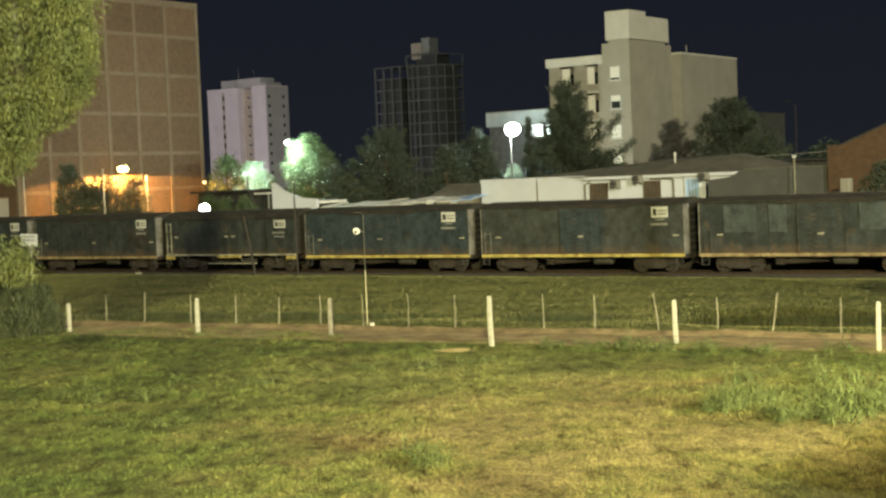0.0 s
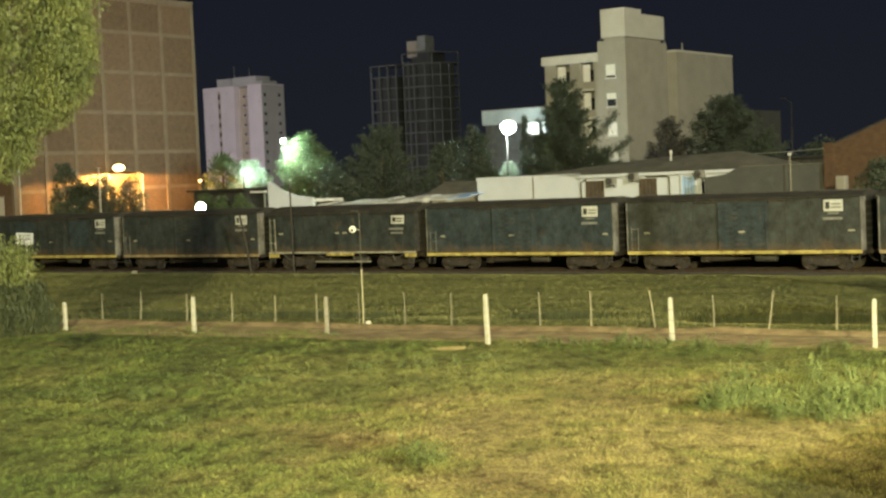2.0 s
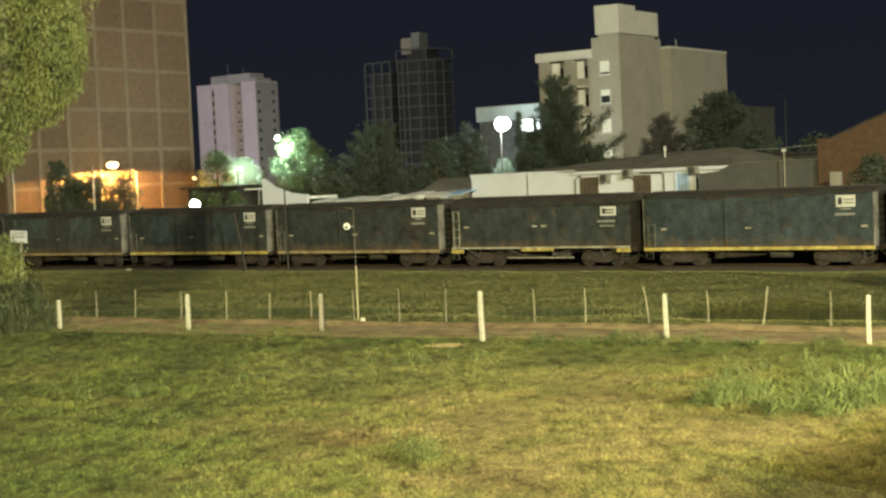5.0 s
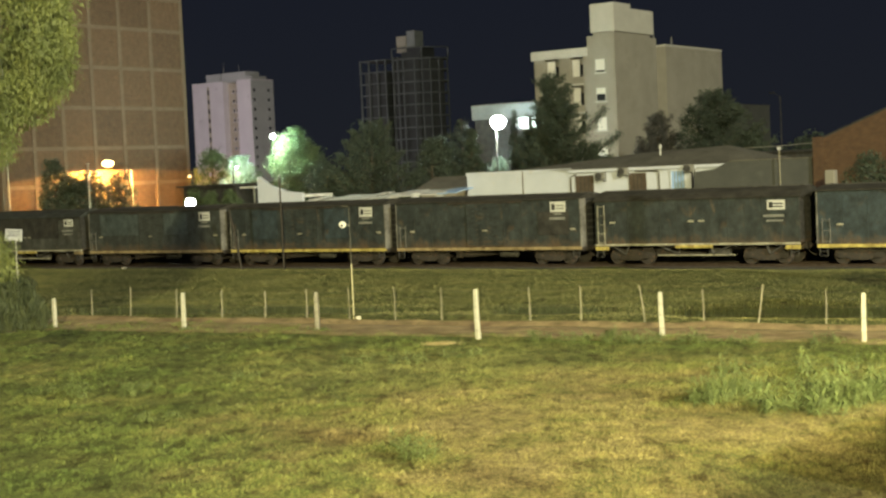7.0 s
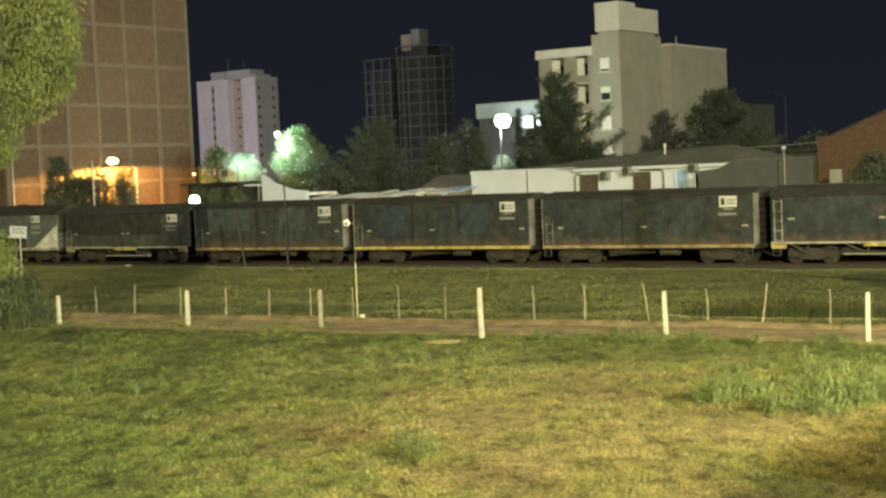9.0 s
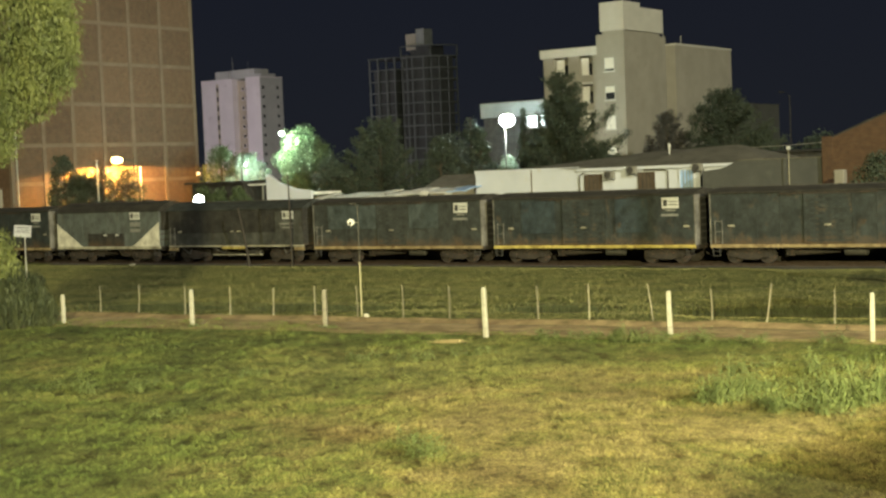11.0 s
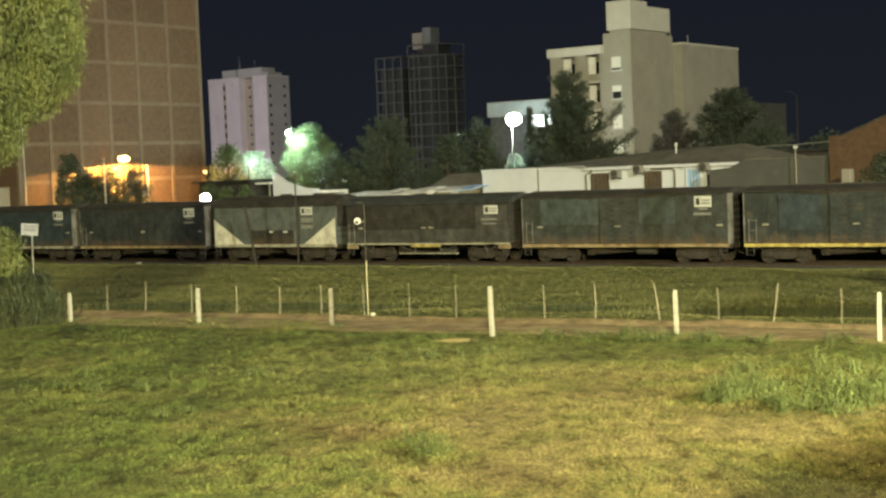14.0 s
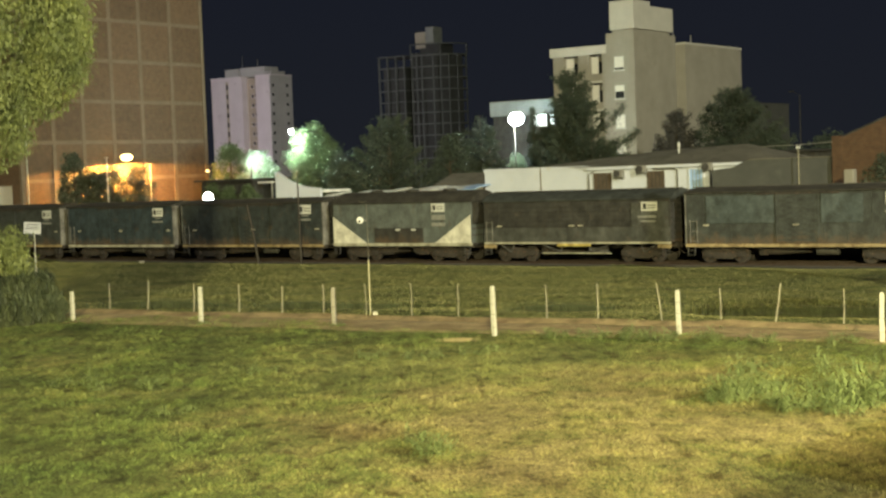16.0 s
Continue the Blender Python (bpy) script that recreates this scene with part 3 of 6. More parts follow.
def tree(s, n, height, width, label, leaf="leaf_dark", seed=1, shape="round", leaves=3200, size=0.2, base=0.25, full=1.0):
    """A tree: tapered trunk, limbs, and a crown of leaf clumps with gaps."""
    rng = np.random.default_rng(seed)
    t = thing("tree", town_pose(s, n, -0.1), label, "tree", "trees behind the railway")
    bm = bmesh.new()
    lean = rng.uniform(-0.03, 0.03, 2) * height
    tube(bm, [(0, 0, 0), (lean[0] * 0.4, lean[1] * 0.4, height * 0.4), (lean[0], lean[1], height * 0.9)],
         [0.028 * height, 0.02 * height, 0.004 * height], 8)
    clumps = []
    k = 40 if shape != "cone" else 60
    for i in range(k):
        h = (i + 0.5) / k
        if shape == "cone":
            reach = width / 2 * (1 - h) ** 0.8 * rng.uniform(0.35, 0.9)
        else:
            reach = width / 2 * math.sqrt(max(0.08, 1 - (2 * h - 0.85) ** 2)) * rng.uniform(0.3, 0.8)
        z = height * (base + (0.96 - base) * h)
        a = i * 2.4 + rng.uniform(-0.5, 0.5)
        p = Vector((math.cos(a) * reach + lean[0] * h, math.sin(a) * reach + lean[1] * h, z))
        q = width * full * rng.uniform(0.10, 0.19) * (1 - 0.6 * h if shape == "cone" else 1)
        clumps.append((tuple(p), (q, q, q * rng.uniform(0.6, 0.95))))
        if i % 2 == 0:
            z0 = max(height * 0.15, z - reach * 0.7)
            tube(bm, [(lean[0] * z0 / height, lean[1] * z0 / height, z0), tuple(p)], [0.009 * height, 0.003 * height], 5)
    part("trunk", bm, M["bark"], t)
    part("crown", leaf_mesh("crown", clumps, leaves, size, M[leaf], rng), None, t)
    return t


def plume_tree(s, n, height, label, reach, leaf="leaf_dark", seed=1, limbs=70, leaves=22000, size=0.10, base=0.1, rise=0.55, lean=0.0):
    """A feathery tree: a tall stem, upswept limbs and long sprays of small leaves. reach(h, a): how far the limbs go at height h (0 to 1) on bearing a."""
    rng = np.random.default_rng(seed)
    t = thing("tree", town_pose(s, n, -0.1), label, "tree", "trees behind the railway")
    bm = bmesh.new()
    tube(bm, [(0, 0, 0), (lean * 0.3, 0, height * 0.45), (lean, 0, height * 0.96)], [0.022 * height, 0.015 * height, 0.003 * height], 8)
    spans = []
    for i in range(limbs):
        h = ((i + 0.5) / limbs) ** 0.9
        a = i * 2.399 + rng.uniform(-0.4, 0.4)
        r = reach(h, a) * rng.uniform(0.55, 1.08)
        z = height * (base + (0.93 - base) * h)
        foot = np.array([lean * h * h, 0, z])
        tip = foot + np.array([math.cos(a) * r, math.sin(a) * r, r * rise * rng.uniform(0.5, 1.3)])
        tip[2] = min(tip[2], height)
        mid = (foot + tip) / 2 - np.array([0, 0, 0.08 * r])
        tube(bm, [tuple(foot), tuple(mid), tuple(tip)], [0.006 * height * (1.1 - h), 0.004 * height * (1.1 - h), 0.02], 5)
        spans.append((foot, mid, tip, max(r, 0.4)))
    part("trunk", bm, M["bark"], t)
    w = np.array([q[3] ** 1.3 for q in spans])
    pick = rng.choice(len(spans), leaves, p=w / w.sum())
    A, B, C, R = (np.array([q[k] for q in spans])[pick] for k in range(4))
    f = (0.12 + 0.92 * rng.uniform(0, 1, leaves) ** 0.8)[:, None]
    p = A * (1 - f) ** 2 + 2 * B * f * (1 - f) + C * f ** 2
    p = p + rng.normal(size=(leaves, 3)) * (0.10 + 0.11 * R * (1.15 - f[:, 0]))[:, None]
    u = (C - A) / np.linalg.norm(C - A, axis=1)[:, None] + rng.normal(size=(leaves, 3)) * 0.6
    u /= np.linalg.norm(u, axis=1)[:, None]
    v = np.cross(u, rng.normal(size=(leaves, 3)))
    v /= np.linalg.norm(v, axis=1)[:, None]
    g = (size * rng.uniform(0.6, 1.4, leaves))[:, None]
    verts = np.stack([p - u * g, p + v * g * 0.4, p + u * g, p - v * g * 0.4], 1).reshape(-1, 3)
    part("crown", mesh_arrays("crown", verts, np.arange(leaves)[:, None] * 4 + np.array([[0, 1, 2, 3]]), M[leaf]), None, t)
    return t


def stalk_mesh(name, height, spread, stems, material, rng):
    """Stalks with arching leaves set along them, like young maize or sorghum weed."""
    P, Dr, Ln, W, U = [], [], [], [], []
    for _ in range(stems):
        a, r = rng.uniform(0, 2 * math.pi), spread * math.sqrt(rng.uniform(0, 1))
        foot = np.array([math.cos(a) * r, math.sin(a) * r, 0])
        h = height * rng.uniform(0.22, 1.0) * (1 - 0.3 * (r / spread) ** 2)
        tip = foot + np.array([rng.normal(0, 0.22), rng.normal(0, 0.22), 1]) * h
        k = int(rng.integers(6, 11))
        for i in range(k):
            f = 0.12 + 0.85 * i / (k - 1)
            b = rng.uniform(0, 2 * math.pi)
            P.append(foot + (tip - foot) * f)
            Dr.append((math.cos(b), math.sin(b), 0))
            Ln.append(rng.uniform(0.22, 0.62) * (1.1 - 0.45 * f) * (0.5 + 0.6 * height))
            W.append(rng.uniform(0.009, 0.022))
            U.append(rng.uniform(0.15, 0.9))
        P.append(foot), Dr.append(((tip - foot)[0], (tip - foot)[1], 0)), Ln.append(h), W.append(0.004), U.append(1.0)
    P, Dr, Ln, W, U = np.array(P), np.array(Dr), np.array(Ln)[:, None], np.array(W)[:, None], np.array(U)[:, None]
    n = np.linalg.norm(Dr, axis=1, keepdims=True)
    stem = n[:, 0] < 0.9
    Dr = np.where(stem[:, None], Dr * 0.5, Dr)
    side = np.stack([-Dr[:, 1], Dr[:, 0], np.zeros(len(Dr))], 1) + np.where(stem[:, None], np.array([[1.0, 0, 0]]), 0)
    up = np.array([[0, 0, 1.0]])
    mid = P + Dr * Ln * 0.5 + up * Ln * 0.5 * U
    tip = P + Dr * Ln + up * Ln * np.where(stem[:, None], 1.0, 0.5 * U - 0.22)
    verts = np.stack([P - side * W * 0.6, P + side * W * 0.6, mid + side * W, mid - side * W, tip], 1).reshape(-1, 3)
    i = np.arange(len(P))[:, None] * 5
    tris = np.concatenate([i + np.array([[0, 1, 2]]), i + np.array([[0, 2, 3]]), i + np.array([[3, 2, 4]])], 0)
    return mesh_arrays(name, verts, tris, material)


def stalks(x, y, height, spread, stems, label, seed, group="tall weeds in the lawn"):
    rng = np.random.default_rng(seed)
    t = thing("weed_clump", pose(x, y, ground_z(x, y) - 0.02), label, "weed clump", group)
    part("leaves", stalk_mesh("leaves", height, spread, stems, M["weed"], rng), None, t)
    return t


def build_ground():
    xs = [-2600, -900, -350, -150, -90, -60] + [v * 1.0 for v in range(-46, 47)] + [60, 90, 150, 350, 900, 2600]
    ys = [-900, -250, -80, -20, 2, 10] + [14 + v * 1.0 for v in range(0, 92)] + [115, 135, 170, 240, 400, 900, 3600]
    verts = np.array([(x, y, ground_z(x, y)) for y in ys for x in xs])
    w = len(xs)
    faces = np.array([(j * w + i, j * w + i + 1, (j + 1) * w + i + 1, (j + 1) * w + i)
                      for j in range(len(ys) - 1) for i in range(w - 1)])
    me = mesh_arrays("ground", verts, faces, M["ground"])
    me.polygons.foreach_set("use_smooth", [True] * len(me.polygons))
    tagged(new("ground", me), "worn night-lit lawn, green with dried yellow patches", "ground", "", "structure")


def build_dirt_track():
    """Bare earth track between the two fences, with ragged edges."""
    bm = bmesh.new()
    rows = []
    for i in range(-60, 61):
        u = i * 0.7
        e0 = -0.75 + 0.6 * noise.noise(Vector((u * 0.35, 1.0, 0))) + 0.3 * noise.noise(Vector((u * 1.3, 4.0, 0)))
        e1 = 3.9 + 0.012 * u + 0.3 * noise.noise(Vector((u * 0.4, 9.0, 0))) + 0.18 * noise.noise(Vector((u * 1.4, 2.0, 0)))
        row = []
        for k in range(9):
            o = e0 + (e1 - e0) * k / 8
            p = FENCE + FD * u + FN * o
            rut = -0.035 * (math.exp(-((o - 1.2) / 0.3) ** 2) + math.exp(-((o - 2.8) / 0.3) ** 2))
            edge = -0.03 if k in (0, 8) else 0.03 + (0.10 + 0.05 * noise.noise(Vector((u * 0.8, 6.0, 0)))) * (k == 7)
            row.append(bm.verts.new((p.x, p.y, ground_z(p.x, p.y) + edge + rut)))
        rows.append(row)
    for a, b in zip(rows, rows[1:]):
        for k in range(8):
            bm.faces.new((a[k], b[k], b[k + 1], a[k + 1]))
    tagged(new("road", mesh_of("road", bm, M["dirt"])), "rutted bare brown earth track between two fences", "dirt track", "", "structure")


def build_railway():
    bed = tagged(new("ballast", mesh_of("ballast", ballast_bm(), M["ballast"])), "dark stone ballast bed under the rails", "ballast", "", "structure")
    bed.matrix_basis = town_pose(0, 1.45)
    bm = bmesh.new()
    for i in range(-150, 151):
        box(bm, i * 0.65 - 0.12, i * 0.65 + 0.12, -1.3, 1.3, -0.17, -0.125)
    sl = tagged(new("sleepers", mesh_of("sleepers", bm, M["sleeper"])), "weathered wooden sleepers under the rails", "sleepers", "", "stuff")
    sl.matrix_basis = town_pose(0, 1.45)
    track = thing("railway_track", town_pose(0, 1.45), "pair of worn steel rails on wooden sleepers", "railway track", "", "structure")
    for y in (-0.838, 0.838):
        bm = bmesh.new()
        prism_x(bm, [(y - 0.07, -0.13), (y + 0.07, -0.13), (y + 0.07, -0.115), (y + 0.015, -0.1), (y + 0.015, -0.04), (y + 0.035, -0.03),
                     (y + 0.035, 0.0), (y - 0.035, 0.0), (y - 0.035, -0.03), (y - 0.015, -0.04), (y - 0.015, -0.1), (y - 0.07, -0.115)], -100, 100)
        part("rail", bm, M["rail"], track)


def ballast_bm():
    bm = bmesh.new()
    prism_x(bm, [(-2.6, -0.3), (2.6, -0.3), (1.9, -0.14), (-1.9, -0.14)], -100, 100)
    return bm


def build_grass():
    rng = np.random.default_rng(4)
    # the lawn before the fence
    k = 520000
    y = 21.5 + (61.0 - 21.5) * rng.uniform(0, 1, k) ** 1.35
    x = rng.uniform(-0.35, 0.35, k) * y
    p = np.stack([x, y, np.zeros(k)], 1)
    off = (p[:, :2] - np.array(FENCE[:2])) @ np.array(FN[:2])
    thin = np.array([noise.noise(Vector((a * 0.45, b * 0.45, 5.0))) for a, b in zip(x[::1], y[::1])])
    edge = np.array([noise.noise(Vector((a * 1.7, b * 0.9, 7.0))) for a, b in zip(x, y)])
    keep = (off < -0.2 + 1.5 * np.clip(thin, -0.3, 0.6) + 0.9 * edge + 2.0 * np.clip((-2 - (p[:, :2] - np.array(FENCE[:2])) @ np.array(FD[:2])) / 8, 0, 1)) & (rng.uniform(0, 1, k) < 0.75 + 0.7 * thin)
    p, thin, off = p[keep], thin[keep], off[keep]
    p[:, 2] = [ground_z(a, b) + 0.004 for a, b in p[:, :2]]
    p[:, 2] += 0.035 * np.clip((off + 1.3) / 0.4, 0, 1)
    tall = np.clip((p[:, 1] - 30.5) / 6, 0, 1)
    tuft = np.array([noise.noise(Vector((a * 2.6, b * 1.3, 9.0))) + 0.9 * noise.noise(Vector((a * 8.0, b * 4.0, 2.0))) for a, b in p[:, :2]])
    lush = np.clip((2.0 - p[:, 0]) / 7, 0, 1)
    wild = np.clip((p[:, 0] - 5.0) / 1.2, 0, 1) * np.clip((p[:, 1] - 30.8) / 1.0, 0, 1) * np.clip((40.5 - p[:, 1]) / 3, 0, 1)
    h = rng.uniform(0.014, 0.036, len(p)) * (1 + 0.9 * wild) * (1 + 1.0 * np.clip(thin, -0.4, 1)) * (1 + 0.3 * tall) * (1 + (1.0 + 1.1 * lush) * np.clip(tuft, -0.55, 1.2))
    tagged(new("grass", blade_mesh("grass", p, h, 0.0060, 1.1, M["blades"], rng)), "short mown lawn grass, green and dried yellow blades", "grass", "", "stuff")
    # the meadow between the fences and the railway
    k = 300000
    s = rng.uniform(-64, 48, k)
    n = -38 + 37.0 * rng.uniform(0, 1, k)
    w = np.array(TRACK[:2]) + np.outer(s, np.array(DS[:2])) + np.outer(n, np.array(DN[:2]))
    off = (w - np.array(FENCE[:2])) @ np.array(FN[:2])
    keep = (off > 3.6) & (np.abs(w[:, 0]) < 0.34 * w[:, 1])
    w, off = w[keep], off[keep]
    p = np.stack([w[:, 0], w[:, 1], np.array([ground_z(a, b) - 0.01 for a, b in w])], 1)
    ditch = np.exp(-((off - 8.2) / 1.5) ** 2)
    h = rng.uniform(0.02, 0.05, len(p)) * (1 + 0.4 * ditch)
    tagged(new("meadow_grass", blade_mesh("meadow_grass", p, h, 0.012, 1.1, M["meadow"], rng)), "rough uncut meadow grass beside the railway", "grass", "", "stuff")
    # dark growth along the ditch; the thick right-hand patch stands in for a shadow
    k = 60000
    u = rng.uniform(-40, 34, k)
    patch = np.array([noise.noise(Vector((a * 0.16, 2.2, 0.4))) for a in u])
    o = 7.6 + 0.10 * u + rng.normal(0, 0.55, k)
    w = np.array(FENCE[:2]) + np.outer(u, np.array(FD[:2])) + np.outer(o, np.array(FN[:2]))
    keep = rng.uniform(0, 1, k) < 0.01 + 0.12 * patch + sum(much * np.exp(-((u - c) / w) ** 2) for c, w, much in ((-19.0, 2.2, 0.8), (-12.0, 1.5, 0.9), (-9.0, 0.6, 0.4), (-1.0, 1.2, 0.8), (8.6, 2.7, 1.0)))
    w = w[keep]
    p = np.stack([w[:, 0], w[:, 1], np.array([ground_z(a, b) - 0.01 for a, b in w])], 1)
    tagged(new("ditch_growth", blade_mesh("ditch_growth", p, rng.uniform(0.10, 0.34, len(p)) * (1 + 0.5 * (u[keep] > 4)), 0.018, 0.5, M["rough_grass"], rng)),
           "dark rank grass in the ditch, one patch thickened for shade", "grass", "", "stuff")


# ------------------------------------------------------------------ fences, poles and signs


def build_fences():
    for i, (u, o, h, mat, lean) in enumerate(((-19.13, 0.19, 1.2, "whitewash", 0.5), (-12.53, 0.11, 1.42, "whitewash", 0.5), (-6.81, 0.55, 1.40, "raw_concrete", 0.2),
                                              (0.5, -0.95, 1.64, "whitewash", -1.2), (6.3, 0.42, 1.44, "whitewash", -1.2), (12.7, -0.25, 1.45, "whitewash", 0.4))):
        p = FENCE + FD * u + FN * o
        label = "square concrete fence post, bare and grey" if mat == "raw_concrete" else "whitewashed square concrete fence post in the grass"
        t = thing("fence_post", pose(p.x, p.y, ground_z(p.x, p.y) - 0.05, 0, lean, -30 + 7 * (i % 3)), label, "fence post", "concrete posts along the lawn")
        bm = bmesh.new()
        w, v = 0.072, 0.058
        prof = [(0, w), (0.5 * h, w * 0.97), (0.93 * h, v * 1.12), (h + 0.03, v)]
        rings = [[bm.verts.new((a * r + 0.006 * math.sin(z * 5), b * r, z)) for a, b in ((-1, -0.8), (-0.8, -1), (0.8, -1), (1, -0.8), (1, 0.8), (0.8, 1), (-0.8, 1), (-1, 0.8))] for z, r in prof]
        for a, b in zip(rings, rings[1:]):
            for k in range(8):
                bm.faces.new((a[k], a[(k + 1) % 8], b[(k + 1) % 8], b[k]))
        bm.faces.new(rings[-1])
        bm.faces.new(list(reversed(rings[0])))
        part("post", bm, M[mat], t)
        for z in (0.35, 0.75, 1.1):
            bm = bmesh.new()
            tube(bm, [(-0.10, -0.085, z), (0.10, -0.085, z)], [0.006, 0.006], 5)
            part("wire_tie", bm, M["wire"], t)
    # thin stakes and wires on the far side of the track
    fence = thing("wire_fence", pose(FENCE.x, FENCE.y, 0, 0, 0, -30.08), "low wire fence on thin pale wooden stakes", "fence")
    stakes = ((-20.05, 3.29, 1.26, 0.9), (-18.04, 3.36, 1.34, 4.3), (-15.67, 3.45, 1.3, 2.6), (-13.43, 3.53, 1.24, 1.8), (-11.38, 3.61, 1.16, 3.0),
              (-9.44, 3.68, 1.26, 0.9), (-7.52, 3.75, 1.28, -0.9), (-5.55, 3.82, 1.34, 0.0), (-3.61, 3.9, 1.3, 0.9), (-0.06, 4.03, 1.3, -0.9), (1.88, 4.1, 1.32, 0.0),
              (4.23, 4.19, 1.36, -7.5), (6.3, 4.26, 1.18, -1.0), (8.14, 4.33, 1.34, 8.5), (10.36, 4.41, 1.18, 1.0), (13.0, 4.5, 1.3, 0.0))
    tops = []
    for u, o, h, lean in stakes:
        q = FENCE + FD * u + FN * o
        z = ground_z(q.x, q.y) - 0.05
        bm = bmesh.new()
        dx = math.tan(radians(lean)) * h
        tube(bm, [(u, o, z), (u + dx * 0.5 + 0.012, o + 0.01, z + h * 0.5), (u + dx, o, z + h)], [0.027, 0.025, 0.021], 6)
        part("stake", bm, M["stake"], fence)
        tops.append((u, o, z, h, dx))
    for f in (0.28, 0.52, 0.74, 0.92):
        bm = bmesh.new()
        pts = []
        for a, b in zip(tops, tops[1:]):
            for k in range(3):
                w = k / 3
                sag = -0.05 * math.sin(math.pi * w)
                pts.append((a[0] + a[4] * f + (b[0] + b[4] * f - a[0] - a[4] * f) * w, a[1] + (b[1] - a[1]) * w - 0.035, a[2] + a[3] * f + (b[2] + b[3] * f - a[2] - a[3] * f) * w + sag))
        tube(bm, pts, [0.005] * len(pts), 4)
        part("wire", bm, M["wire"], fence)


def build_marker_pole():
    x, y = -3.02, 55.3
    t = thing("lamp_post", pose(x, y, ground_z(x, y), 0, 0.0, 0), "slim painted post with a small round lamp on an arm", "lamp post")
    bm = bmesh.new()
    tube(bm, [(0, 0, -0.1), (0, 0, 1.0), (0, 0, 2.15)], [0.026, 0.024, 0.022], 10)
    part("lower_pole", bm, M["pole_yellow"], t, "pale yellow painted lower pole")
    bm = bmesh.new()
    tube(bm, [(0, 0, 2.1), (0, 0, 4.27), (-0.04, 0, 4.33), (-0.30, 0, 4.36)], [0.016, 0.015, 0.014, 0.013], 8)
    part("upper_pole", bm, M["wire"], t)
    bm = bmesh.new()
    tube(bm, [(0, 0, 3.62), (-0.16, 0, 3.66), (-0.2, 0, 3.66)], [0.014, 0.014, 0.014], 6)
    part("bracket", bm, M["galvanised"], t)
    bm = bmesh.new()
    tube(bm, [(-0.26, 0.1, 3.66), (-0.26, 0.06, 3.66), (-0.26, -0.02, 3.66), (-0.26, -0.06, 3.66)], [0.04, 0.09, 0.125, 0.13], 16)
    part("reflector", bm, M["sign_white"], t, "round white lamp reflector")
    bm = bmesh.new()
    bmesh.ops.create_uvsphere(bm, u_segments=12, v_segments=8, radius=0.055, matrix=Matrix.Translation((-0.28, -0.09, 3.63)))
    part("bulb", bm, M["ink"], t)
    bx, by = -2.85, 55.1
    c = thing("marker_block", pose(bx, by, ground_z(bx, by) - 0.02, 0, 0, 12), "small whitewashed concrete marker block on the ground", "marker")
    block("block", (-0.09, 0.09, -0.09, 0.09, 0, 0.24), M["whitewash"], c, "", 0.02)


def build_sign():
    x, y = -17.42, 62.0
    t = thing("sign_board", pose(x, y, ground_z(x, y), 0, 0, 8), "white board on a thin post with unreadable dark lines", "sign")
    bm = bmesh.new()
    tube(bm, [(-0.05, 0, -0.1), (-0.02, 0, 2.0), (0, 0, 3.85)], [0.035, 0.032, 0.03], 8)
    part("post", bm, M["galvanised"], t)
    m = Matrix.Translation((-0.07, -0.05, 3.6)) @ Matrix.Rotation(radians(5), 4, "Y")
    bm = bmesh.new()
    box(bm, -0.35, 0.35, -0.012, 0.012, -0.25, 0.25, m)
    part("board", bm, M["sign_white"], t)
    for z, w, h in ((0.15, 0.27, 0.035), (0.05, 0.24, 0.028), (-0.03, 0.28, 0.028)):
        bm = bmesh.new()
        box(bm, -w, w, -0.018, -0.0125, z - h / 2, z + h / 2, m)
        part("text_bar", bm, M["ink"], t)
    for z in (-0.2, 0.2):
        bm = bmesh.new()
        box(bm, -0.30, 0.30, 0.0125, 0.04, z - 0.02, z + 0.02, m)
        part("batten", bm, M["galvanised"], t)


def build_dark_pole():
    """Slim dark pole just before the rails."""
    p = town(-9.6, -2.2)
    t = thing("utility_pole", pose(p.x, p.y, ground_z(p.x, p.y)), "slim dark weathered wooden pole beside the rails", "utility pole")
    bm = bmesh.new()
    tube(bm, [(0, 0, -0.2), (0, 0, 2.5), (-0.02, 0, 5.75)], [0.06, 0.055, 0.045], 8)
    part("pole", bm, M["dark_pole"], t)
    bm = bmesh.new()
    tube(bm, [(-0.02, 0, 5.75), (-0.02, 0, 5.82), (-0.02, 0, 5.86)], [0.075, 0.07, 0.02], 8)
    part("cap", bm, M["galvanised"], t)


def build_shadow_bar():
    """Dark leaning bar just before the rails, standing in for a shadow line on the wagons."""
    p, q = town(-14.0, -1.25, 0.0), town(-14.82, -1.25, 3.62)
    t = thing("shadow_bar", pose(p.x, p.y, 0), "dark leaning bar standing in for a shadow on the wagons", "post")
    d = q - p
    bm = bmesh.new()
    tube(bm, [(0, 0, -0.25), tuple(d * 0.5 + Vector((0.02, 0, p.z))), tuple(d + Vector((0, 0, p.z)))], [0.075, 0.07, 0.06], 8)
    part("post", bm, M["dark_pole"], t)


